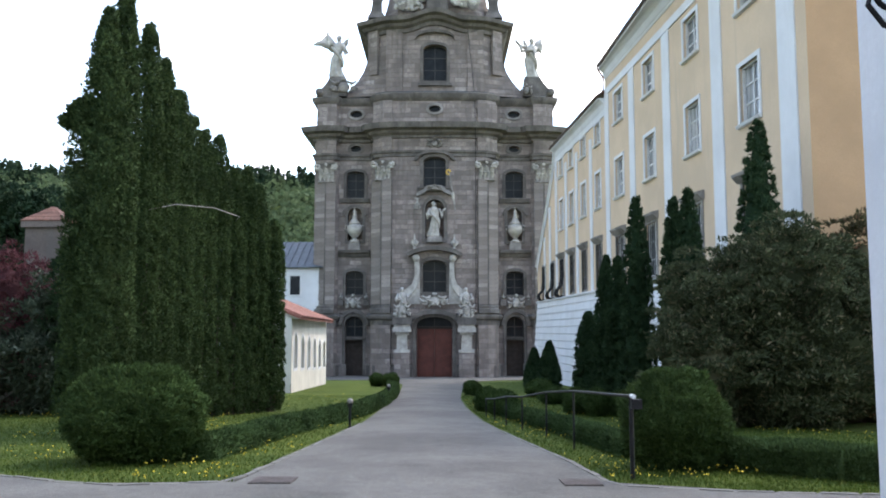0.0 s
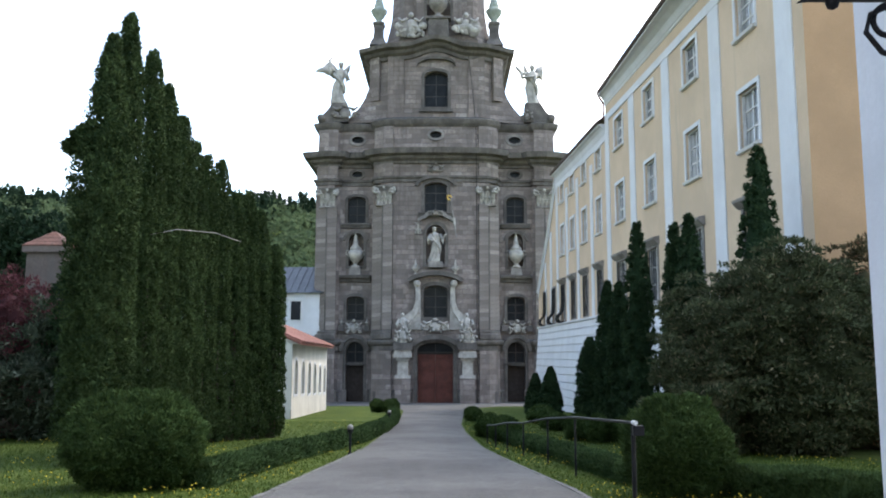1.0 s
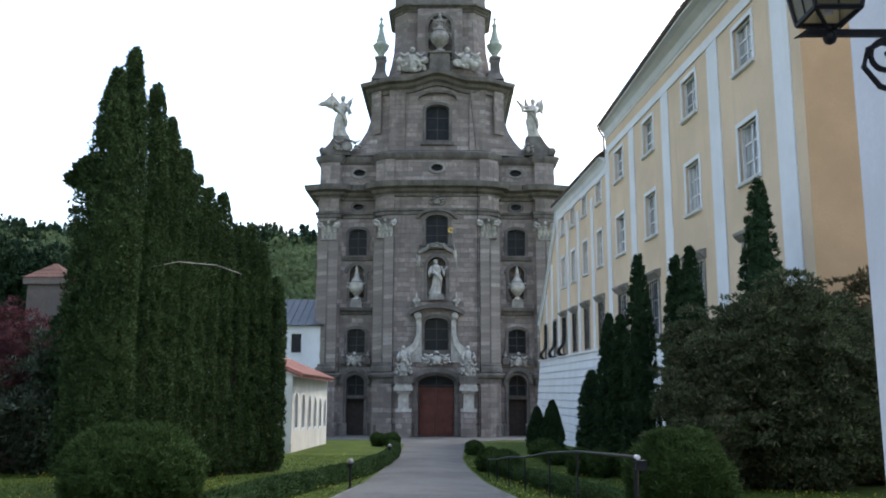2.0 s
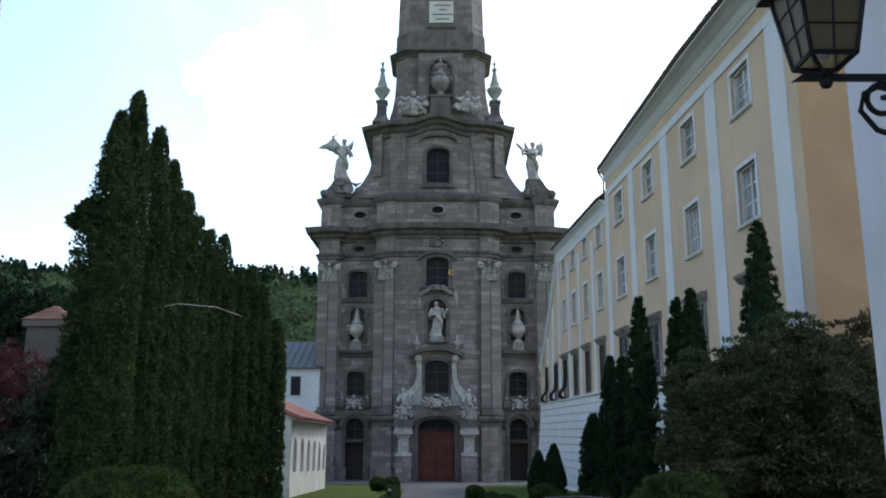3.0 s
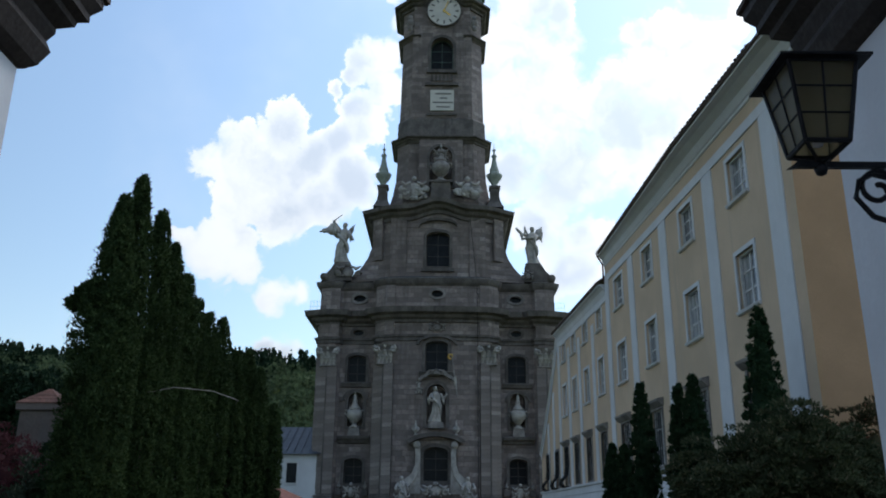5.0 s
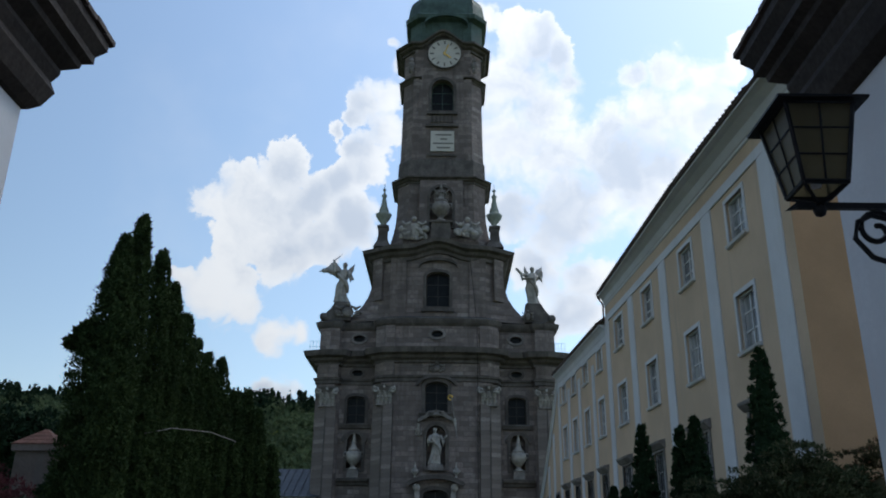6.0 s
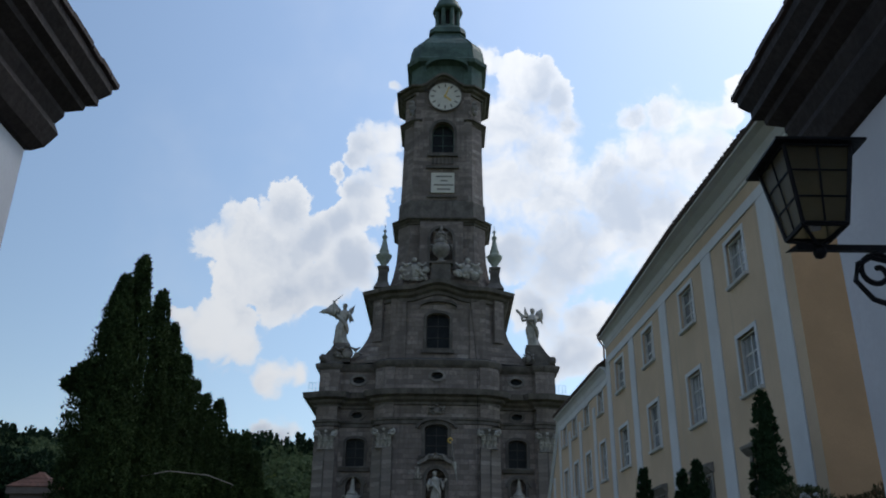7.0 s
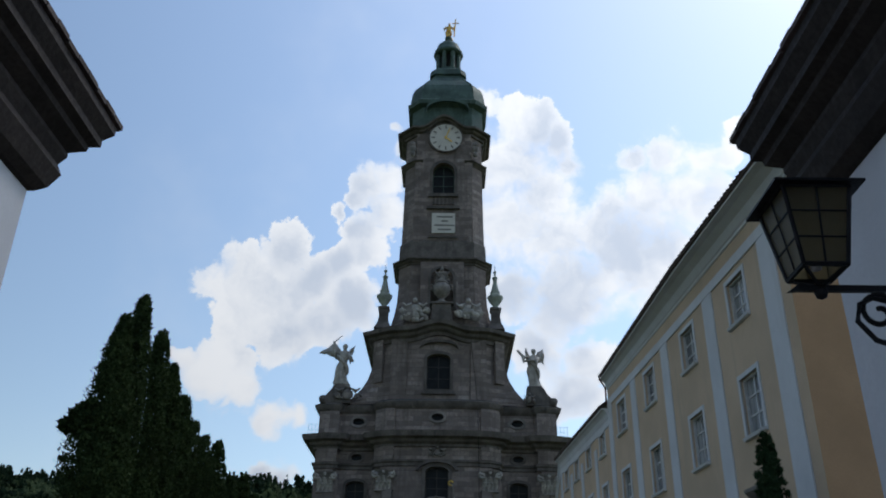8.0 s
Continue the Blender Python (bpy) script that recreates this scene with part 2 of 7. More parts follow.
def glass_like():
    m, n, bsdf = surface("pane_curtained", 0.12, 0.0, 0.6)
    at = place(n)
    n.set(bsdf.inputs["Base Color"], n.mix(n.ramp(n.noise(n.vmath("MULTIPLY", at, (2.0, 2.0, 0.3)), 1.4, 3.0), 0.3, 0.7), (0.10, 0.11, 0.12), (0.42, 0.43, 0.44)))
    bump(n, bsdf, n.noise(at, 1.7, 2.0), 0.12, 0.02)
    m, n, bsdf = surface("pane", 0.2, 0.0, 0.08)
    at = place(n)
    n.set(bsdf.inputs["Base Color"], n.mix(n.noise(at, 1.2, 3.0), (0.008, 0.009, 0.011), (0.03, 0.034, 0.04)))
    bump(n, bsdf, n.noise(at, 1.7, 2.0), 0.12, 0.02)


def old_glass():
    """Dusty yellowed lantern glass that lets part of the daylight through."""
    m, n, bsdf = surface("old_glass", 0.3, 0.0, 0.5)
    at = place(n)
    n.set(bsdf.inputs["Base Color"], n.mix(n.noise(at, 9.0, 4.0), (0.11, 0.1, 0.055), (0.27, 0.245, 0.16)))
    out = [x for x in m.node_tree.nodes if x.bl_idname == "ShaderNodeOutputMaterial"][0]
    clear = n.add("ShaderNodeBsdfTransparent", {"Color": (0.8, 0.75, 0.6, 1)})
    dust = n.add("ShaderNodeBsdfTranslucent", {"Color": (0.5, 0.44, 0.3, 1)})
    one = n.add("ShaderNodeMixShader", {0: 0.5, 1: bsdf.outputs[0], 2: dust.outputs[0]})
    two = n.add("ShaderNodeMixShader", {0: 0.35, 1: one.outputs[0], 2: clear.outputs[0]})
    n.set(out.inputs["Surface"], two.outputs[0])


def ground_like():
    m, n, bsdf = surface("turf", 0.95, 0.0, 0.1)
    at = place(n)
    col = n.mix(n.ramp(n.noise(at, 0.5, 6.0, 0.65), 0.3, 0.7), (0.04, 0.066, 0.011), (0.094, 0.12, 0.022))
    col = n.mix(n.ramp(n.noise(at, 14.0, 5.0, 0.7), 0.3, 0.75, 0.0, 0.6), col, (0.025, 0.045, 0.012))
    n.set(bsdf.inputs["Base Color"], col)
    bump(n, bsdf, n.noise(at, 25.0, 5.0, 0.7), 0.8, 0.05)
    m, n, bsdf = surface("asphalt", 0.92, 0.0, 0.2)
    at = place(n)
    broad = n.ramp(n.noise(at, 0.33, 8.0, 0.72), 0.36, 0.64)
    col = n.mix(broad, (0.06, 0.058, 0.055), (0.135, 0.131, 0.123))
    col = n.mix(n.ramp(n.noise(at, 7.0, 6.0, 0.75), 0.38, 0.66, 0.0, 0.65), col, (0.085, 0.082, 0.076))
    col = n.mix(n.ramp(n.noise(at, 30.0, 4.0, 0.75), 0.5, 0.72, 0.0, 0.5), col, (0.25, 0.245, 0.235))
    col = n.mix(n.ramp(n.noise(at, 55.0, 3.0, 0.7), 0.4, 0.7, 0.0, 0.5), col, (0.06, 0.058, 0.055))
    worn = n.vmath("MULTIPLY", at, (1.0, 0.22, 1.0))
    col = n.mix(n.ramp(n.noise(worn, 1.1, 6.0, 0.7), 0.54, 0.66, 0.0, 0.55), col, (0.085, 0.082, 0.078))
    n.set(bsdf.inputs["Base Color"], col)
    h = n.math("ADD", n.noise(at, 55.0, 4.0, 0.7), n.math("MULTIPLY", n.noise(at, 6.0, 4.0, 0.7), 1.2))
    bump(n, bsdf, h, 0.7, 0.015)


def block_stone():
    """Single stone blocks: each has a tone of its own."""
    m, n, bsdf = surface("block_stone", 0.85)
    at = place(n)
    tone = n.add("ShaderNodeObjectInfo").outputs["Random"]
    col = n.mix(n.ramp(tone, 0.05, 0.9), (0.18, 0.155, 0.142), (0.25, 0.218, 0.2))
    col = n.mix(n.ramp(tone, 0.88, 0.99, 0.0, 0.6), col, (0.38, 0.345, 0.315))
    col = n.mix(n.ramp(n.noise(at, 0.35, 5.0, 0.65), 0.45, 0.7, 0.0, 0.6), col, (0.09, 0.08, 0.075))
    col = n.mix(n.ramp(n.noise(at, 3.2, 6.0, 0.7), 0.38, 0.66, 0.0, 0.5), col, (0.13, 0.115, 0.105))
    n.set(bsdf.inputs["Base Color"], col)
    bump(n, bsdf, n.noise(at, 5.0, 6.0, 0.6), 0.7, 0.05)


block_stone()
glass_like()
old_glass()
ground_like()


# ---- building blocks ----
class Geo:
    """Gathers vertices and faces of one mesh."""

    def __init__(self):
        self.v, self.f = [], []

    def add(self, verts, faces):
        k = len(self.v)
        self.v += [tuple(p) for p in verts]
        self.f += [tuple(i + k for i in q) for q in faces]
        return self

    def box(self, x0, x1, y0, y1, z0, z1, taper=0.0):
        t = taper
        return self.add([(x0, y0, z0), (x1, y0, z0), (x1, y1, z0), (x0, y1, z0), (x0 + t, y0 + t, z1), (x1 - t, y0 + t, z1), (x1 - t, y1 - t, z1), (x0 + t, y1 - t, z1)],
                        [(3, 2, 1, 0), (4, 5, 6, 7), (0, 1, 5, 4), (1, 2, 6, 5), (2, 3, 7, 6), (3, 0, 4, 7)])

    def prism(self, plan, z0, z1):
        n = len(plan)
        return self.add([(x, y, z0) for x, y in plan] + [(x, y, z1) for x, y in plan],
                        [tuple(range(n - 1, -1, -1)), tuple(range(n, 2 * n))] + [(i, (i + 1) % n, n + (i + 1) % n, n + i) for i in range(n)])

    def lathe(self, prof, at=(0, 0, 0), n=12, turn=0.0, squash=1.0):
        """prof: (radius, height) from the bottom up."""
        vs = [(at[0] + r * math.cos(2 * math.pi * i / n + turn), at[1] + squash * r * math.sin(2 * math.pi * i / n + turn), at[2] + z) for r, z in prof for i in range(n)]
        fs = [(j * n + i, j * n + (i + 1) % n, (j + 1) * n + (i + 1) % n, (j + 1) * n + i) for j in range(len(prof) - 1) for i in range(n)]
        fs += [tuple(range(n - 1, -1, -1)), tuple((len(prof) - 1) * n + i for i in range(n))]
        return self.add(vs, fs)

    def tube(self, path, radii, n=8):
        path = [Vector(p) for p in path]
        if not hasattr(radii, "__len__"):
            radii = [radii] * len(path)
        vs = []
        for i, p in enumerate(path):
            d = (path[min(i + 1, len(path) - 1)] - path[max(i - 1, 0)]).normalized()
            a = d.cross(Vector((0.31, 0.17, 0.93))).normalized()
            b = d.cross(a)
            vs += [p + radii[i] * (math.cos(2 * math.pi * k / n) * a + math.sin(2 * math.pi * k / n) * b) for k in range(n)]
        fs = [(j * n + i, j * n + (i + 1) % n, (j + 1) * n + (i + 1) % n, (j + 1) * n + i) for j in range(len(path) - 1) for i in range(n)]
        fs += [tuple(range(n - 1, -1, -1)), tuple((len(path) - 1) * n + i for i in range(n))]
        return self.add(vs, fs)

    def blob(self, at, size, n=10, turn=None):
        """An ellipsoid."""
        m = n // 2
        vs, r = [], turn or Matrix.Identity(3)
        for j in range(m + 1):
            th = math.pi * j / m
            for i in range(n):
                ph = 2 * math.pi * i / n
                vs.append(Vector(at) + r @ Vector((size[0] * math.sin(th) * math.cos(ph), size[1] * math.sin(th) * math.sin(ph), -size[2] * math.cos(th))))
        return self.add(vs, [(j * n + i, j * n + (i + 1) % n, (j + 1) * n + (i + 1) % n, (j + 1) * n + i) for j in range(m) for i in range(n)])

    def sweep(self, plan, prof, closed=False):
        """prof: (outward, height) pairs carried along the plan, which runs with the outside on its right hand."""
        k, m = len(plan), len(prof)
        vs = []
        for i in range(k):
            p = Vector(plan[i])
            a = p - Vector(plan[i - 1]) if closed or i else Vector(plan[1]) - p
            b = Vector(plan[(i + 1) % k]) - p if closed or i < k - 1 else a
            na, nb = Vector((a.y, -a.x)).normalized(), Vector((b.y, -b.x)).normalized()
            nn = na + nb
            nn = nn / max(0.35, nn.dot(nb)) if nn.length > 1e-6 else nb
            vs += [(p.x + nn.x * o, p.y + nn.y * o, z) for o, z in prof]
        fs = [(i * m + j, ((i + 1) % k) * m + j, ((i + 1) % k) * m + j + 1, i * m + j + 1) for i in range(k if closed else k - 1) for j in range(m - 1)]
        if not closed:
            fs += [tuple(range(m - 1, -1, -1)), tuple((k - 1) * m + j for j in range(m))]
        return self.add(vs, fs)


def link(g, name, mat, parent=None, label="", smooth=False, uv=True):
    """One mesh object out of gathered geometry."""
    me = bpy.data.meshes.new(name)
    me.from_pydata(g.v, [], g.f)
    me.materials.append(MATS[mat])
    me.update()
    if smooth:
        me.polygons.foreach_set("use_smooth", [True] * len(me.polygons))
    if uv:
        lay = me.uv_layers.new(name="uv").data
        for p in me.polygons:
            nx, ny, nz = p.normal
            for li in p.loop_indices:
                c = me.vertices[me.loops[li].vertex_index].co
                lay[li].uv = (c.x, c.y) if abs(nz) > 0.8 else ((c.x, c.z) if abs(ny) >= abs(nx) else (c.y, c.z))
    ob = new(name, me)
    if parent:
        ob.parent = parent
    if label:
        tagged(ob, label)
    return ob


def thing(name, label, category, group="", at=(0, 0, 0)):
    e = new(name)
    e.location = at
    return tagged(e, label, category, group)


def outline(kind, x0, x1, z0, z1, n=10):
    """Outline of an opening, anticlockwise as seen from the front: rect, arch, basket (flat arch) or oval."""
    c, w = (x0 + x1) / 2, (x1 - x0) / 2
    if kind == "rect":
        return [(x0, z0), (x1, z0), (x1, z1), (x0, z1)]
    if kind == "oval":
        return [(c + w * math.cos(2 * math.pi * i / 16), (z0 + z1) / 2 + (z1 - z0) / 2 * math.sin(2 * math.pi * i / 16)) for i in range(16)]
    rise = w if kind == "arch" else w * 0.45
    return [(x0, z0), (x1, z0)] + [(c + w * math.cos(math.pi * i / n), z1 - rise + rise * math.sin(math.pi * i / n)) for i in range(n + 1)]


def holed(g, rect, hole, at, depth, back=True):
    """A wall panel with one opening: at(u, z, inset) gives the place. The reveal goes in by depth."""
    x0, x1, z0, z1 = rect
    if hole is None:
        k = max(1, int((x1 - x0) / 0.6))
        us = [x0 + (x1 - x0) * i / k for i in range(k + 1)]
        g.add([at(u, z, 0) for u in us for z in (z0, z1)], [(2 * i, 2 * i + 2, 2 * i + 3, 2 * i + 1) for i in range(k)])
        return
    cx, cz = sum(p[0] for p in hole) / len(hole), sum(p[1] for p in hole) / len(hole)

    def cast(ux, uz):
        dx, dz = ux - cx, uz - cz
        s = min([(x1 - cx) / dx if dx > 1e-9 else ((x0 - cx) / dx if dx < -1e-9 else 1e9), (z1 - cz) / dz if dz > 1e-9 else ((z0 - cz) / dz if dz < -1e-9 else 1e9)])
        return (cx + dx * s, cz + dz * s)

    def ang(p):
        return math.atan2(p[1] - cz, p[0] - cx)

    ring = []
    m = len(hole)
    for i in range(m):
        a, b = hole[i], hole[(i + 1) % m]
        ring.append((a, cast(*a)))
        a0, span = ang(a), (ang(b) - ang(a)) % (2 * math.pi)
        extra = []
        for c in ((x0, z0), (x1, z0), (x1, z1), (x0, z1)):
            d = (ang(c) - a0) % (2 * math.pi)
            if 1e-6 < d < span - 1e-6:
                extra.append((d, c))
        for d, c in sorted(extra):
            dx, dz = c[0] - cx, c[1] - cz
            ex, ez = b[0] - a[0], b[1] - a[1]
            den = dx * ez - dz * ex
            s = ((a[0] - cx) * ez - (a[1] - cz) * ex) / den
            ring.append(((cx + dx * s, cz + dz * s), c))
    k = len(ring)
    vs = [at(*h, 0) for h, o in ring] + [at(*o, 0) for h, o in ring] + [at(*h, depth) for h, o in ring]
    fs = [(i, i + k, (i + 1) % k + k, (i + 1) % k) for i in range(k)] + [(i, (i + 1) % k, (i + 1) % k + 2 * k, i + 2 * k) for i in range(k)]
    if back:
        fs.append(tuple(range(2 * k, 3 * k)))
    g.add(vs, fs)


def ring_frame(g, hole, at, wide, proud, inset=0.0):
    """A moulding round an opening."""
    m = len(hole)
    cx, cz = sum(p[0] for p in hole) / m, sum(p[1] for p in hole) / m
    out = []
    for i in range(m):
        a, b, c = hole[i - 1], hole[i], hole[(i + 1) % m]
        t1, t2 = Vector((b[0] - a[0], b[1] - a[1])).normalized(), Vector((c[0] - b[0], c[1] - b[1])).normalized()
        nn = Vector((t1.y + t2.y, -t1.x - t2.x))
        nn = nn / max(0.5, nn.dot(Vector((t2.y, -t2.x))))
        out.append((b[0] + nn.x * wide, b[1] + nn.y * wide))
    vs = [at(*p, inset - proud) for p in hole] + [at(*p, inset - proud) for p in out] + [at(*p, inset + 0.05) for p in hole] + [at(*p, inset + 0.05) for p in out]
    fs = []
    for i in range(m):
        j = (i + 1) % m
        fs += [(i, m + i, m + j, j), (m + i, 3 * m + i, 3 * m + j, m + j), (i, j, 2 * m + j, 2 * m + i)]
    g.add(vs, fs)


def glazing(parent, name, hole, at, depth, mat_bar="frame_dark", cols=2, rows=3, bar=0.07, pane="pane", rim=0.09):
    """A window in an opening: frame, bars and one pane behind them."""
    w = new(name)
    w.parent = parent
    x0, x1 = min(p[0] for p in hole), max(p[0] for p in hole)
    z0, z1 = min(p[1] for p in hole), max(p[1] for p in hole)
    g = Geo()
    m = len(hole)
    g.add([at(*p, depth) for p in hole], [tuple(range(m))])
    link(g, "pane", pane, w)
    g = Geo()
    inner = [((p[0] - (x0 + x1) / 2) * (1 - 2 * rim / (x1 - x0)) + (x0 + x1) / 2, (p[1] - (z0 + z1) / 2) * (1 - 2 * rim / (z1 - z0)) + (z0 + z1) / 2) for p in hole]
    ring_frame(g, inner, at, rim * 0.95, 0.06, depth - 0.06)
    link(g, "frame", mat_bar, w)
    for i in range(1, cols):
        u = x0 + (x1 - x0) * i / cols
        g = Geo()
        bits = [at(u - bar / 2, z0, depth - 0.05), at(u + bar / 2, z0, depth - 0.05), at(u + bar / 2, z1 - 0.02, depth - 0.05), at(u - bar / 2, z1 - 0.02, depth - 0.05)]
        bits += [at(u - bar / 2, z0, depth + 0.01), at(u + bar / 2, z0, depth + 0.01), at(u + bar / 2, z1 - 0.02, depth + 0.01), at(u - bar / 2, z1 - 0.02, depth + 0.01)]
        g.add(bits, [(0, 1, 2, 3), (0, 3, 7, 4), (1, 5, 6, 2)])
        link(g, "bar", mat_bar, w)
    for i in range(1, rows):
        z = z0 + (z1 - z0) * i / rows
        g = Geo()
        bits = [at(x0 + 0.02, z - bar / 2, depth - 0.04), at(x1 - 0.02, z - bar / 2, depth - 0.04), at(x1 - 0.02, z + bar / 2, depth - 0.04), at(x0 + 0.02, z + bar / 2, depth - 0.04)]
        bits += [at(x0 + 0.02, z - bar / 2, depth + 0.01), at(x1 - 0.02, z - bar / 2, depth + 0.01), at(x1 - 0.02, z + bar / 2, depth + 0.01), at(x0 + 0.02, z + bar / 2, depth + 0.01)]
        g.add(bits, [(0, 1, 2, 3), (3, 2, 6, 7), (0, 4, 5, 1)])
        link(g, "bar", mat_bar, w)
    return w


def foliage(name, mat, parent, pts, outs, size, seed, label="", flat=0.5, core=None, slim=0.45):
    """One mesh of many small leaf sprays at pts, turned about the outward ways."""
    rng = np.random.default_rng(seed)
    n = len(pts)
    outs = outs / np.maximum(1e-6, np.linalg.norm(outs, axis=1))[:, None]
    tip = outs * flat + rng.normal(0, 0.5, (n, 3)) + np.array([0, 0, 0.35])
    tip /= np.linalg.norm(tip, axis=1)[:, None]
    side = np.cross(tip, outs + rng.normal(0, 0.6, (n, 3)))
    side /= np.maximum(1e-6, np.linalg.norm(side, axis=1))[:, None]
    s = size * rng.uniform(0.6, 1.35, (n, 1))
    quad = np.stack([pts - tip * s * 0.5, pts + side * s * slim, pts + tip * s, pts - side * s * slim], 1).reshape(-1, 3)
    faces = np.arange(4 * n).reshape(n, 4)
    cv, cf = (np.zeros((0, 3)), []) if core is None else core
    me = bpy.data.meshes.new(name)
    me.vertices.add(4 * n + len(cv))
    me.vertices.foreach_set("co", np.concatenate([quad, cv]).astype(np.float32).ravel())
    loops = np.concatenate([faces.ravel(), (np.array(cf, int).ravel() + 4 * n) if len(cf) else np.zeros(0, int)])
    k = n + len(cf)
    me.loops.add(4 * k)
    me.loops.foreach_set("vertex_index", loops.astype(np.int32))
    me.polygons.add(k)
    me.polygons.foreach_set("loop_start", np.arange(0, 4 * k, 4, dtype=np.int32))
    me.update(calc_edges=True)
    me.materials.append(MATS[mat])
    ob = new(name, me)
    if parent:
        ob.parent = parent
    if label:
        tagged(ob, label)
    return ob


def lumps(dirs, seed, scale, amount):
    off = Vector((seed * 3.7, seed * 1.9, seed * 0.7))
    return np.array([1 + amount * noise.noise(Vector(d) * scale + off) + 0.5 * amount * noise.noise(Vector(d) * scale * 2.7 + off) for d in dirs])


def tufts(centres, outs, sizes, per, seed, squash=0.8, droop=0.0):
    """Sprays gathered in tufts: each tuft is a small bushy cap that faces outwards."""
    rng = np.random.default_rng(seed)
    n = len(centres)
    d = rng.normal(0, 1, (n, per, 3)) + 0.9 * outs[:, None, :] + np.array([0, 0, 0.35])
    d /= np.linalg.norm(d, axis=2)[:, :, None]
    reach = sizes[:, None, None] * rng.uniform(0.55, 1.05, (n, per, 1)) * (1 + 0.25 * np.sin(3.0 * d[:, :, :1] + centres[:, None, :1] * 5))
    p = centres[:, None, :] + d * reach * np.array([1, 1, squash])
    d = d + np.array([0, 0, -droop])
    return p.reshape(-1, 3), d.reshape(-1, 3)


def column_crown(height, radius, seed, count, low=0.05, peak=0.3, rough=0.34, taper=0.36, per=40, point=0.5):
    """Points, outward ways and inner core of a columnar conifer crown built of overlapping tufts."""
    rng = np.random.default_rng(seed)
    n = count // per
    t = 0.985 * ((np.arange(n) + rng.uniform(0, 1, n)) / n)
    rng.shuffle(t)
    a = (np.arange(n) * 2.39996 + rng.uniform(-0.5, 0.5, n)) % (2 * math.pi)

    def prof(t):
        return (1.0 - taper * t) * np.clip((1.0 - t) / peak, 0, 1) ** point * np.minimum(1.0, 0.55 + 9 * t)

    def swell(a, z):
        return lumps(np.stack([np.cos(a), np.sin(a), z * 0.4 / max(radius, 0.3)], 1), seed, 1.3, rough * 0.4)

    z = low + t * (height - low)
    size = (0.1 + 0.13 * radius) * rng.uniform(0.65, 1.3, n) * np.minimum(1.0, 0.45 + prof(t)) * (0.25 + rough * 2.2)
    size = np.minimum(size, 0.08 + 0.9 * radius * prof(t))
    r = np.maximum(0.0, radius * prof(t) * swell(a, z) - 0.55 * size)
    centres = np.stack([np.cos(a) * r, np.sin(a) * r, z], 1)
    outs = np.stack([np.cos(a), np.sin(a), 0.3 + 0 * a], 1)
    pts, ways = tufts(centres, outs, size, per, seed + 3, 0.9)
    # finer growth that closes the gaps between the tufts
    k = count // 4
    t2, a2 = rng.uniform(0, 0.97, k), rng.uniform(0, 2 * math.pi, k)
    z2 = low + t2 * (height - low)
    r2 = np.maximum(0.0, radius * prof(t2) * swell(a2, z2) - 0.2 * rng.uniform(0.4, 1.2, k))
    pts = np.concatenate([pts, np.stack([np.cos(a2) * r2, np.sin(a2) * r2, z2], 1)])
    ways = np.concatenate([ways, np.stack([np.cos(a2), np.sin(a2), 0.4 + 0 * a2], 1)])
    pts[:, 2] = np.maximum(pts[:, 2], 0.05)
    n, m = 14, 22
    ts = np.repeat(np.linspace(0, 0.97, m), n)
    b = np.tile(2 * math.pi * np.arange(n) / n, m)
    zz = low + ts * (height - low)
    rr = np.maximum(0.02, radius * prof(ts) * swell(b, zz) - 1.5 * (0.1 + 0.13 * radius) * (0.25 + rough * 2.2) * np.minimum(1.0, 0.45 + prof(ts)))
    cv = np.stack([rr * np.cos(b), rr * np.sin(b), zz], 1)
    cf = [(j * n + i, j * n + (i + 1) % n, (j + 1) * n + (i + 1) % n, (j + 1) * n + i) for j in range(m - 1) for i in range(n)]
    return pts, ways, (cv, cf)


def ball_crown(rx, ry, rz, zc, seed, count, rough=0.12, low=None):
    rng = np.random.default_rng(seed)
    d = rng.normal(0, 1, (count, 3))
    d /= np.linalg.norm(d, axis=1)[:, None]
    r = lumps(d, seed, 1.6, rough) * lumps(d, seed + 5, 6.0, rough * 0.35) * (1.03 - 0.12 * rng.uniform(0, 1, count))
    pts = d * r[:, None] * np.array([rx, ry, rz]) + np.array([0, 0, zc])
    keep = pts[:, 2] > (0.03 if low is None else low)
    n, m = 16, 9
    cv = []
    for j in range(m):
        th = math.pi * j / (m - 1)
        for k in range(n):
            b = 2 * math.pi * k / n
            e = (math.sin(th) * math.cos(b), math.sin(th) * math.sin(b), -math.cos(th))
            l = lumps([e], seed, 1.6, rough)[0] * 0.9
            cv.append((e[0] * rx * l, e[1] * ry * l, max(0.02, e[2] * rz * l + zc)))
    cf = [(j * n + i, j * n + (i + 1) % n, (j + 1) * n + (i + 1) % n, (j + 1) * n + i) for j in range(m - 1) for i in range(n)]
    return pts[keep], d[keep], (np.array(cv), cf)


SLOPE = -0.0335


def ground_z(y):
    return SLOPE * min(max(y, -2.0), 85.0)


# ---- ground ----
def build_ground():
    g = Geo()
    xs = [-900, -300, -100, -40, -15, -5, 0, 5, 15, 40, 100, 300, 900]
    ys = [-600, -100, -20, -2, 0, 5, 10, 20, 30, 45, 60, 75, 85, 100, 160, 300, 900, 3000]
    n = len(ys)
    g.add([(x, y, ground_z(y) - 0.03) for x in xs for y in ys], [(i * n + j, (i + 1) * n + j, (i + 1) * n + j + 1, i * n + j + 1) for i in range(len(xs) - 1) for j in range(n - 1)])
    tagged(link(g, "ground", "turf", uv=False), "mown green lawn sloping down to the church", "ground", kind="structure")


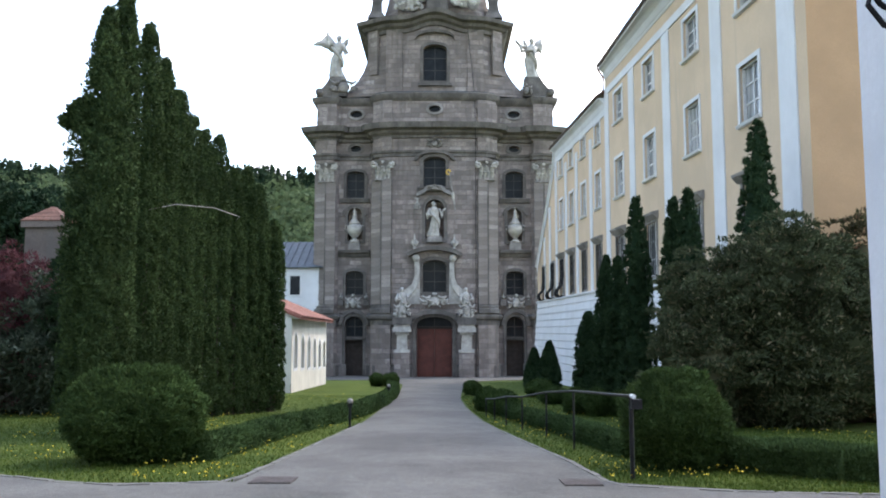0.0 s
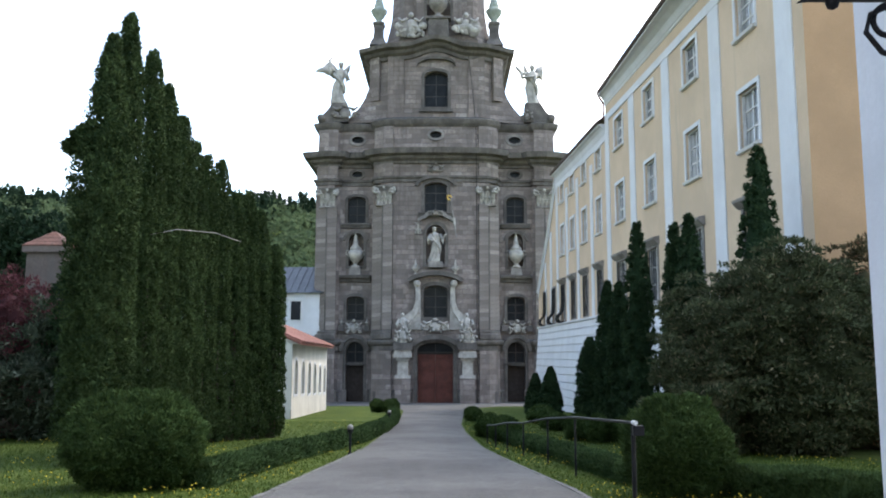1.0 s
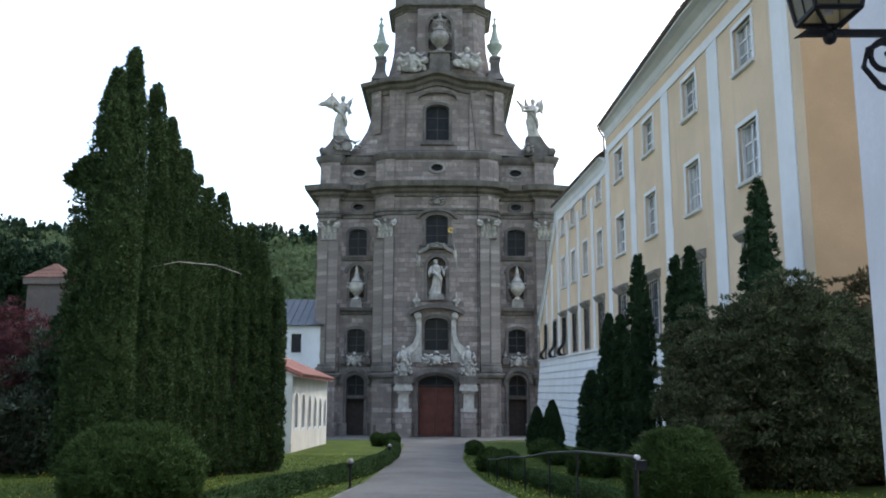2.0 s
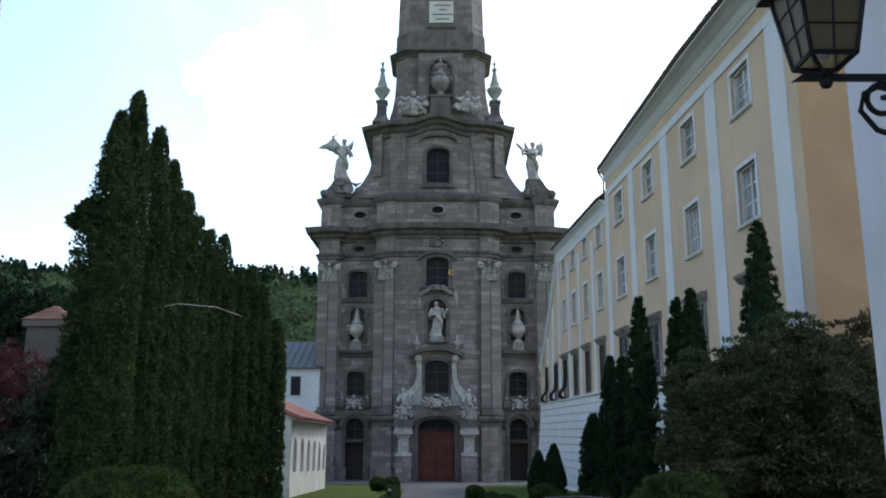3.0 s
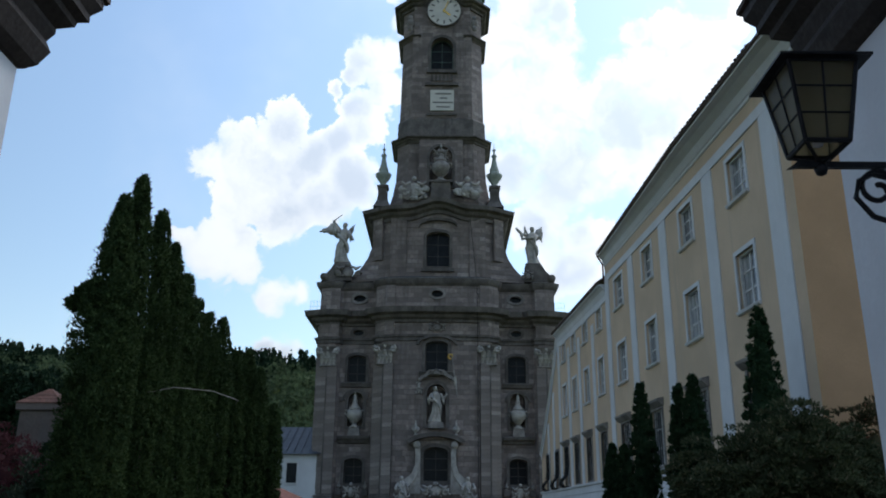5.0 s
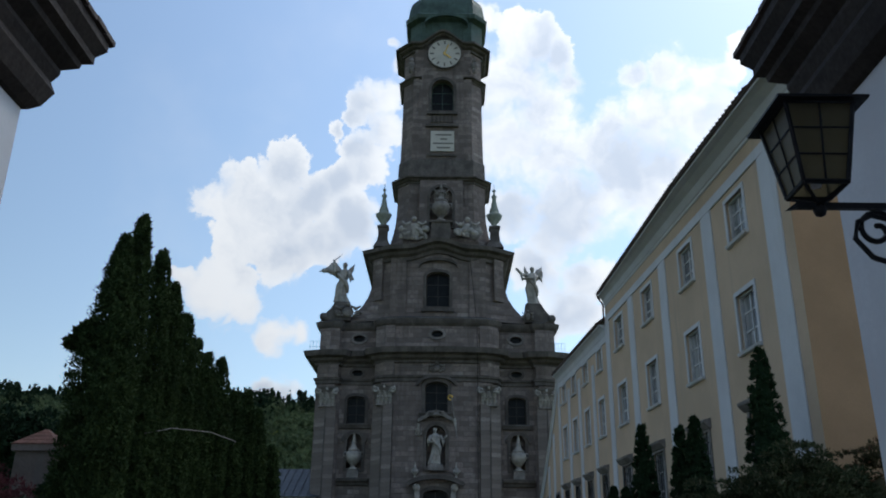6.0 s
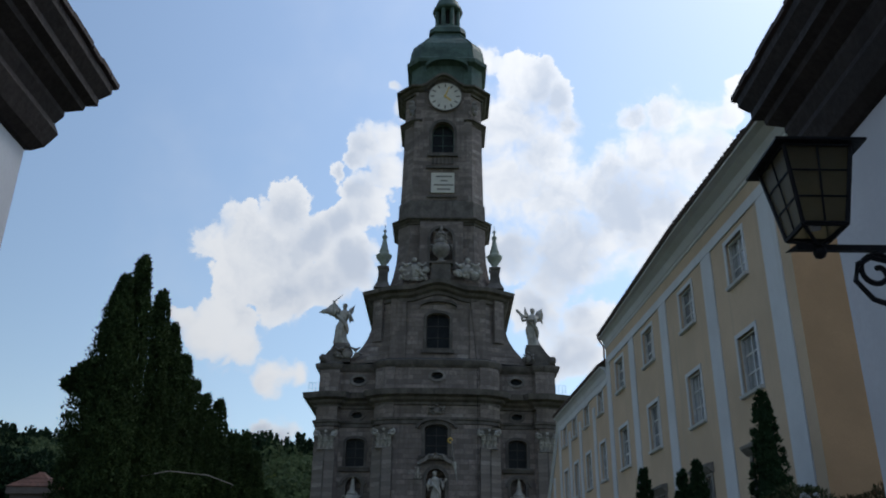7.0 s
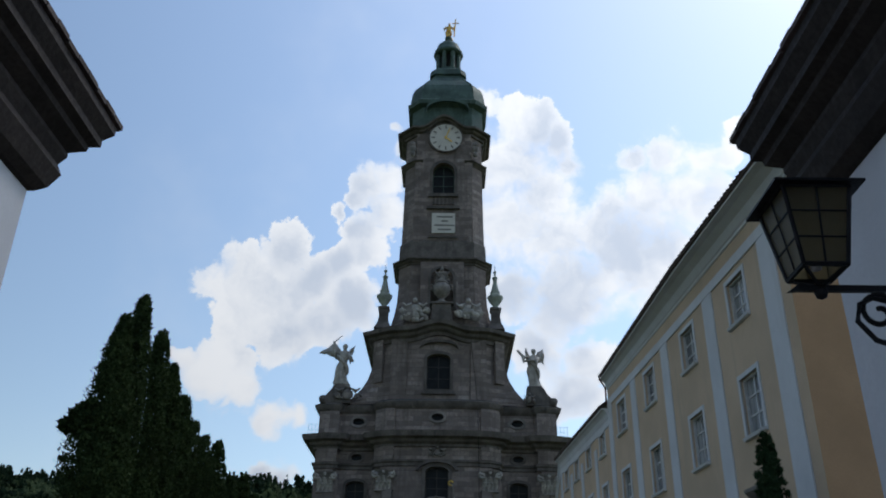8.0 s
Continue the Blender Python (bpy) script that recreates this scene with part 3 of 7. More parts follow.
def lane_edge(side, y):
    """Edge of the lane: it is wide in front of the gate and narrows downhill."""
    left = [(11.5, -2.75), (13.5, -2.6), (15.8, -2.5), (22, -2.1), (30, -2.05), (40, -2.2), (48, -2.35), (58, -2.7), (66, -3.6), (72, -6.0)]
    right = [(11.5, 2.2), (14.0, 2.0), (16.9, 1.65), (23.2, 1.05), (30, 0.8), (37.2, 0.75), (48, 1.1), (60, 1.65), (67, 2.6), (72, 5.0)]
    pts = left if side < 0 else right
    return float(np.interp(y, [p[0] for p in pts], [p[1] for p in pts]))


def build_lane():
    g = Geo()
    ys = list(np.linspace(11.5, 72, 60))
    k = 6
    vs = []
    for y in ys:
        l, r = lane_edge(-1, y), lane_edge(1, y)
        for i in range(k + 1):
            u = i / k
            vs.append((l + (r - l) * u, y, ground_z(y) + 0.006 + 0.05 * min(1.0, (y - 11.5) / 4) * (1 - (2 * u - 1) ** 2)))
    g.add(vs, [(j * (k + 1) + i, j * (k + 1) + i + 1, (j + 1) * (k + 1) + i + 1, (j + 1) * (k + 1) + i) for j in range(len(ys) - 1) for i in range(k)])
    # the yard at the gate
    for x0, x1 in ((-30.0, -2.75), (-2.75, 2.2), (2.2, 30.0)):
        kk = 14
        for i in range(kk):
            a, b = x0 + (x1 - x0) * i / kk, x0 + (x1 - x0) * (i + 1) / kk
            ya, yb = yard_edge(a), yard_edge(b)
            g.add([(a, -30, 0.006 - SLOPE * 2), (b, -30, 0.006 - SLOPE * 2), (b, -2, 0.006 - SLOPE * 2), (a, -2, 0.006 - SLOPE * 2)], [(0, 1, 2, 3)])
            g.add([(a, -2, 0.006 - SLOPE * 2), (b, -2, 0.006 - SLOPE * 2), (b, yb, ground_z(yb) + 0.006), (a, ya, ground_z(ya) + 0.006)], [(0, 1, 2, 3)])
    # forecourt of the church
    g.add([(-14, 72, ground_z(72) + 0.008), (11, 72, ground_z(72) + 0.008), (11, 85, ground_z(85) + 0.008), (-14, 85, ground_z(85) + 0.008), (11, 99, ground_z(85) + 0.008), (-14, 99, ground_z(85) + 0.008)], [(0, 1, 2, 3), (3, 2, 4, 5)])
    tagged(link(g, "road", "asphalt", uv=False), "worn grey asphalt lane running down to the church door", "road", kind="structure")


def yard_edge(x):
    if -2.75 <= x <= 2.2:
        return 11.5
    return float(np.interp(x, [-30, -6.3, -4.2, -2.75, 2.2, 3.6, 6, 30], [14.0, 12.2, 11.15, 11.55, 11.3, 10.7, 10.3, 9.5]))


build_ground()
build_lane()

# ---- church ----
XC, BASE = -0.85, -2.86
XS, XD = -0.62, -0.25  # axis of the shaft and of the dome: the tower is a little out of plumb
# half of the front's plan: distance from the axis, setback
FRONT = [(0, 0), (2.2, 0.03), (4.2, 0.15), (5.2, 0.35), (6.1, 0.9), (6.25, 1.5), (6.35, 2.25), (9.75, 2.35), (9.85, 1.95), (10.0, 1.7), (11.0, 1.65), (12.2, 2.1)]


def setback(u):
    return float(np.interp(abs(u), [p[0] for p in FRONT], [p[1] for p in FRONT]))


def on_front(u, z, inset=0.0):
    s = setback(u)
    return (XC + u * (1 + s / 85), 85 + s + inset, z)


def front_plan(extra=0.0, side=9.0):
    """The plan from the south flank round the front to the north flank, outside on the right hand."""
    us = [p[0] for p in FRONT]
    line = [(-u) for u in reversed(us[1:])] + us
    pts = [on_front(u, 0)[:2] for u in line]
    w = pts[-1][0]
    return [(pts[0][0], pts[0][1] + side)] + pts + [(w, pts[-1][1] + side)]


def tower_plan(a, c, yc, xm=XC):
    """An oblong with cut corners, half width a, cut c, anticlockwise from above."""
    return [(xm + x, yc + y) for x, y in ((-a + c, -a), (a - c, -a), (a, -a + c), (a, 0.5 * a - c), (a - c, 0.5 * a), (-a + c, 0.5 * a), (-a, 0.5 * a - c), (-a, -a + c))]


CORNICE = [(0.0, 0.0), (0.18, 0.05), (0.22, 0.28), (0.5, 0.42), (0.62, 0.62), (0.95, 0.7), (1.0, 0.92), (0.55, 1.0), (0.0, 1.25)]


def cornice(z, out, high, low_prof=CORNICE):
    return [(o * out, z + h / 1.25 * high) for o, h in low_prof]


church = thing("church", "baroque abbey church front of dark weathered stone, with one tower", "church", at=(0, 0, 0))


def build_front():
    side_u0, side_u1 = 6.35, 9.75
    arch = {}
    rows = {
        0: [(BASE, 3.2, "basket", -1.8, 1.8, BASE, 3.15, 1.1), (3.2, 9.6, "basket", -1.22, 1.22, 5.6, 8.85, 0.7), (9.6, 15.75, "arch", -0.95, 0.95, 11.0, 15.0, 1.1),
            (15.75, 20.0, "basket", -1.15, 1.15, 16.3, 19.4, 0.6), (20.0, 22.2, None)],
    }
    side = [(BASE, 0.95, "rect", -0.9, 0.9, BASE, 0.8, 0.8), (0.95, 3.2 + 0.35, "arch", -0.9, 0.9, 1.1, 3.25, 0.8), (3.55, 9.4, "basket", -0.9, 0.9, 5.4, 7.9, 0.6), (9.4, 15.0, "arch", -0.75, 0.75, 11.0, 14.4, 0.9),
            (15.0, 19.6, "basket", -0.92, 0.92, 15.5, 18.3, 0.5), (19.6, 22.2, "oval", -0.55, 0.55, 20.35, 21.0, 0.5)]
    for z0, z1, kind, *rest in rows[0]:
        hole = outline(kind, *rest[:4]) if kind else None
        g = Geo()
        holed(g, (-4.2, 4.2, z0, z1), hole, on_front, rest[4] if kind else 0)
        link(g, "wall_panel", "stone", church)
        if hole:
            arch[(0, z0)] = (hole, rest[4])
    for s in (-1, 1):
        for z0, z1, kind, a, b, c, d, deep in side:
            mid = s * 8.05
            hole = outline(kind, mid + a, mid + b, c, d)
            g = Geo()
            holed(g, (min(s * side_u0, s * side_u1), max(s * side_u0, s * side_u1), z0, z1), hole, on_front, deep)
            link(g, "wall_panel", "stone", church)
            arch[(s, z0)] = (hole, deep)
        for a, b in ((4.2, side_u0), (side_u1, 12.2)):
            g = Geo()
            holed(g, (min(s * a, s * b), max(s * a, s * b), BASE, 22.2), None, on_front, 0)
            link(g, "wall_panel", "stone", church)
        g = Geo()
        x, y, _ = on_front(s * 12.2, 0)
        q = [(x, y, BASE), (x, y + 30, BASE), (x, y + 30, 22.2), (x, y, 22.2)]
        g.add(q if s > 0 else q[::-1], [(0, 1, 2, 3)])
        link(g, "flank_wall", "stone", church)
    # surrounds, windows and doors
    for (s, z0), (hole, deep) in arch.items():
        g = Geo()
        wide = 0.28 if s else 0.34
        ring_frame(g, hole, on_front, wide, 0.14)
        link(g, "surround", "stone_trim", church)
        zlo, zhi = min(p[1] for p in hole), max(p[1] for p in hole)
        mid = (min(p[0] for p in hole) + max(p[0] for p in hole)) / 2
        if (s == 0 and z0 in (3.2, 15.75)) or (s and z0 in (0.95, 3.55, 15.0)):
            glazing(church, "window", hole, on_front, deep - 0.05, cols=2, rows=3 if zhi - zlo > 2.3 else 2)
        if s and z0 == 19.6:
            # dark sheet in the frieze oval, painted in for the shade of the hole
            g = Geo()
            g.add([on_front(*p, deep - 0.08) for p in hole], [tuple(range(len(hole)))])
            link(g, "pane", "pane", church)
        if s and z0 == 15.0 or (s == 0 and z0 == 15.75):
            g = Geo()
            w = 1.5 if s else 1.75
            bits = [on_front(mid + k * w, 0) for k in (-1, -0.4, 0.4, 1)]
            g.sweep([b[:2] for b in bits], [(0, zlo - 0.55), (0.25, zlo - 0.5), (0.32, zlo - 0.3), (0.4, zlo - 0.15), (0.36, zlo - 0.05), (0, zlo - 0.02)])
            link(g, "sill", "stone_trim", church)
    # the red door and the two side doors
    hole, deep = arch[(0, BASE)]
    for s in (-1, 1):
        door = new("door")
        door.parent = church
        g = Geo()
        x0, x1 = (XC - 1.75, XC - 0.02) if s < 0 else (XC + 0.02, XC + 1.75)
        g.box(x0, x1, 85.9, 86.0, BASE, 1.95)
        link(g, "leaf", "red_wood", door)
        for z0, z1 in ((BASE + 0.3, BASE + 1.7), (BASE + 1.95, 0.55), (0.75, 1.75)):
            g = Geo()
            g.box(x0 + 0.22, x1 - 0.22, 85.84, 85.9, z0, z1, 0.04)
            link(g, "panel", "red_wood", door)
    g = Geo()
    g.box(XC - 1.78, XC + 1.78, 85.8, 85.98, 1.95, 2.12)
    link(g, "transom", "dark_wood", church)
    fan = [(u, z) for u, z in outline("basket", -1.8, 1.8, 2.12, 3.15)]
    glazing(church, "fanlight", fan, on_front, 0.95, cols=2, rows=1, bar=0.06)
    for s in (-1, 1):
        x, y, _ = on_front(s * 8.05, 0)
        g = Geo()
        g.box(x - 0.88, x + 0.88, y + 0.62, y + 0.7, BASE, 0.8)
        for k in (-1, 1):
            g.box(x + k * 0.44 - 0.33, x + k * 0.44 + 0.33, y + 0.57, y + 0.62, BASE + 0.3, 0.5, 0.03)
        link(g, "door", "dark_wood", church)
    # plinth, lower entablature, main entablature, attic
    plan = front_plan()
    g = Geo()
    for seg in (lambda p: p[0] < XC - 9.0, lambda p: XC - 7.1 < p[0] < XC - 2.1, lambda p: XC + 2.1 < p[0] < XC + 7.1, lambda p: p[0] > XC + 9.0):
        pts = [on_front(u, 0)[:2] for u in np.linspace(-12.2, 12.2, 123) if seg(on_front(u, 0))]
        g = Geo()
        g.sweep(pts, [(0, BASE), (0.22, BASE), (0.22, BASE + 1.1), (0.1, BASE + 1.25), (0, BASE + 1.26)])
        link(g, "plinth", "stone_trim", church)
    for seg in (lambda p: p[0] < XC - 9.1, lambda p: XC - 7.0 < p[0] < XC - 2.15, lambda p: XC + 2.15 < p[0] < XC + 7.0, lambda p: p[0] > XC + 9.1):
        pts = [on_front(u, 0)[:2] for u in np.linspace(-12.2, 12.2, 123) if seg(on_front(u, 0))]
        g = Geo()
        g.sweep(pts, [(0, 2.2), (0.12, 2.25), (0.14, 2.8), (0.4, 2.95), (0.5, 3.2), (0.45, 3.35), (0, 3.5)])
        link(g, "string_course", "stone_trim", church)
    g = Geo()
    g.sweep(plan, [(0, 19.4), (0.12, 19.45), (0.14, 19.75), (0.28, 19.85), (0.3, 20.05), (0.0, 20.12)])
    link(g, "architrave", "stone_trim", church)
    g = Geo()
    g.sweep(plan, [(0, 21.3), (0.2, 21.35), (0.25, 21.6), (0.6, 21.8), (0.7, 22.05), (1.25, 22.2), (1.35, 22.55), (1.4, 22.75), (0.6, 22.95), (-0.6, 23.1)])
    link(g, "cornice", "stone_trim", church)
    # attic with its three ovals
    g = Geo()
    for u0, u1, o in ((-12.0, -9.75, None), (-9.75, -6.35, -8.05), (-6.35, -2.2, None), (-2.2, 2.2, 0.0), (2.2, 6.35, None), (6.35, 9.75, 8.05), (9.75, 12.0, None)):
        hole = outline("oval", o - 0.62, o + 0.62, 24.0, 24.75) if o is not None else None
        holed(g, (u0, u1, 22.9, 26.0), hole, on_front, 0.5)
        if hole:
            h = Geo()
            ring_frame(h, hole, on_front, 0.25, 0.14)
            link(h, "surround", "stone_grey", church)
            # near-black face that gives the attic oval its shaded depth by colour
            h = Geo()
            h.add([on_front(*p, 0.42) for p in hole], [tuple(range(len(hole)))])
            link(h, "pane", "pane", church)
    for s in (-1, 1):
        x, y, _ = on_front(s * 12.0, 0)
        q = [(x, y, 22.9), (x, y + 30, 22.9), (x, y + 30, 26.0), (x, y, 26.0)]
        g.add(q if s > 0 else q[::-1], [(0, 1, 2, 3)])
    link(g, "attic", "stone", church)
    g = Geo()
    g.sweep(plan, [(-0.2, 25.2), (0.05, 25.25), (0.25, 25.5), (0.35, 25.75), (0.4, 26.0), (0.1, 26.15), (-0.2, 26.25), (-0.45, 26.3)])
    link(g, "attic_cornice", "stone_trim", church)
    g = Geo()
    # roof of the attic behind the cornice
    g.prism([(p[0], p[1] + 0.06) for p in plan[1:-1]] + [(plan[-1][0], 115), (plan[0][0], 115)], 25.9, 26.28)
    link(g, "attic_roof", "slate_roof", church)


def capital(u, z0, z1, half):
    """A pale composite capital: flaring bell, two rows of curling leaves, corner scrolls."""
    x, y, _ = on_front(u, 0)
    e = new("capital")
    e.parent = church
    h = z1 - z0
    g = Geo()
    g.sweep([(x - half * 0.82, y + 0.1), (x + half * 0.82, y + 0.1)], [(0, z0), (0.42, z0), (0.4, z0 + 0.45 * h), (0.5, z0 + 0.72 * h), (0.66, z0 + 0.88 * h), (0, z0 + 0.9 * h)])
    link(g, "bell", "stone_grey", e)
    for many, low, high, out in ((4, 0.04, 0.42, 0.3), (3, 0.26, 0.7, 0.36)):
        for k in range(many):
            cx = x + (-0.86 + 1.72 * (k + 0.5) / many) * half
            wide = 0.8 * half / many
            rows = [(low, wide * 0.8, out), (low + (high - low) * 0.45, wide, out + 0.06), (low + (high - low) * 0.8, wide * 0.85, out + 0.2), (high, wide * 0.45, out + 0.36), (high - 0.07, wide * 0.2, out + 0.44)]
            vs = []
            for t, ww, o in rows:
                vs += [(cx - ww, y - o + 0.08, z0 + t * h), (cx, y - o - 0.06, z0 + t * h + 0.02), (cx + ww, y - o + 0.08, z0 + t * h)]
            vs += [(cx - wide * 0.7, y + 0.05, z0 + low * h), (cx + wide * 0.7, y + 0.05, z0 + high * h)]
            g = Geo()
            g.add(vs, [(3 * j + i, 3 * j + i + 1, 3 * j + i + 4, 3 * j + i + 3) for j in range(4) for i in range(2)])
            link(g, "leaf", "stone_pale", e, smooth=True)
    for s in (-1, 1):
        g = Geo()
        c = (x + s * half * 0.88, z0 + 0.76 * h)
        pts = [(c[0] + s * 0.17 * h * (1 - k / 15) * math.cos(1.2 - k * 0.62), y - 0.66, c[1] + 0.17 * h * (1 - k / 15) * math.sin(1.2 - k * 0.62)) for k in range(13)]
        g.tube(pts, 0.075 * h, 6)
        link(g, "scroll", "stone_pale", e, smooth=True)
    g = Geo()
    g.sweep([(x - half * 1.05, y), (x - half * 0.4, y), (x + half * 0.4, y), (x + half * 1.05, y)], [(0, z0 + 0.9 * h), (0.62, z0 + 0.9 * h), (0.74, z0 + h), (0, z0 + h)])
    link(g, "abacus", "stone_grey", e)
    g = Geo()
    g.blob((x, y - 0.7, z0 + 0.88 * h), (0.17 * half, 0.12, 0.09 * h), 8)
    link(g, "rosette", "stone_pale", e, smooth=True)
    g = Geo()
    g.sweep([(x - half * 0.9, y), (x + half * 0.9, y)], [(0, z0 - 0.14), (0.42, z0 - 0.1), (0.46, z0 - 0.02), (0.4, z0 + 0.05), (0, z0 + 0.06)])
    link(g, "necking", "stone_grey", e)


def pilaster_blocks(shaft, pts):
    """Stone blocks in courses on both halves of a pilaster's face."""
    for k in (0, 1):
        a, b = Vector(pts[k]), Vector(pts[k + 1])
        d = (b - a).normalized()
        turn = math.degrees(math.atan2(d.y, d.x))
        wide = (b - a).length
        g = Geo()
        g.box(-wide / 2 + 0.003, wide / 2 - 0.003, -0.05, 0.0, 0.007, 0.417, 0.008)
        first = None
        for row in range(30):
            if first is None:
                first = link(g, "stone_block", "block_stone", shaft)
                ob = first
            else:
                ob = new("stone_block", first.data)
                ob.parent = shaft
            mid = (a + b) / 2 + Vector((d.y, -d.x)) * (0.3 + 0.006 * ((row * 7 + k * 3) % 4))
            ob.matrix_basis = pose(mid.x, mid.y, 4.4 + 0.424 * row, 0, 0, turn)


def build_pilasters():
    for s in (-1, 1):
        for u, half in ((5.25, 0.92), (11.0, 0.95)):
            uu = s * u
            pts = [on_front(uu + k * half, 0)[:2] for k in (-1, 0, 1)]
            g = Geo()
            g.sweep(pts, [(0, 3.4), (0.3, 3.4), (0.3, 17.12), (0, 17.12)])
            shaft = link(g, "pilaster", "stone_trim", church)
            pilaster_blocks(shaft, pts)
            g = Geo()
            g.sweep(pts, [(0, 3.45), (0.5, 3.5), (0.5, 3.9), (0.4, 4.05), (0.44, 4.2), (0.32, 4.35), (0, 4.4)])
            link(g, "pilaster_base", "stone_trim", church)
            g = Geo()
            g.sweep(pts, [(0, BASE), (0.32, BASE), (0.32, 2.3), (0, 2.3)])
            link(g, "pedestal", "stone", church)
            capital(uu, 17.05, 19.0, half)
            g = Geo()
            g.sweep(pts, [(0, 20.1), (0.26, 20.1), (0.26, 21.4), (0, 21.4)])
            link(g, "frieze_block", "stone", church)
            g = Geo()
            g.sweep(pts, [(-0.2, 23.0), (0.24, 23.0), (0.24, 25.3), (-0.2, 25.3)])
            link(g, "attic_block", "stone", church)


def flared(levels, cut, yc, xm=XS, front=True):
    """Rings of a tower body: (height, half width) from below."""
    g = Geo()
    rings = [tower_plan(a, cut * a, yc, xm) for z, a in levels]
    k = 8
    vs = []
    for (z, a), ring in zip(levels, rings):
        vs += [(x, y, z) for x, y in ring]
    g.add(vs, [(j * k + i, j * k + (i + 1) % k, (j + 1) * k + (i + 1) % k, (j + 1) * k + i) for j in range(len(levels) - 1) for i in range(0 if front else 1, k)] + [tuple((len(levels) - 1) * k + i for i in range(k))])
    return g


def crown_line(a, c, yc, z, out, high, rise=0.0, half=2.6, xm=XS):
    """A cornice round a tower; it can swing up in an arch over the middle of the front."""
    g = Geo()
    plan = tower_plan(a, c, yc, xm)
    prof = cornice(0.0, out, high)
    body = [plan[1], plan[2], plan[3], plan[4], plan[5], plan[6], plan[7], plan[0]]
    x0, x1 = plan[0][0], plan[1][0]
    us = np.linspace(x0, x1, 25)
    ring = body[:-1] + [(u, plan[0][1]) for u in us[:-1]]
    k, m = len(ring), len(prof)
    h = Geo().sweep(ring, prof, closed=True)
    lift = []
    for x, y in ring:
        t = abs(x - xm) / half
        lift.append(rise * 0.5 * (1 + math.cos(math.pi * min(1.0, t))) if abs(y - plan[0][1]) < 1e-6 else 0.0)
    vs = [(v[0], v[1], v[2] + z + lift[i // m]) for i, v in enumerate(h.v)]
    g.add(vs, h.f)
    g.add([(x, y, z + high + lift[i]) for i, (x, y) in enumerate(ring)], [tuple(range(k))])
    return g


def on_face(yf, xm=XS):
    return lambda u, z, inset=0.0: (xm + u, yf + inset, z)


def tower_face(name, half, yf, z0, z1, hole, depth, mat="stone"):
    """Front panel with an opening, standing a little before the tower body."""
    g = Geo()
    holed(g, (-half, half, z0, z1), hole, on_face(yf), depth)
    link(g, name, mat, church)


def dz(z):
    return 1.6 + (z - 1.6) * 1.06


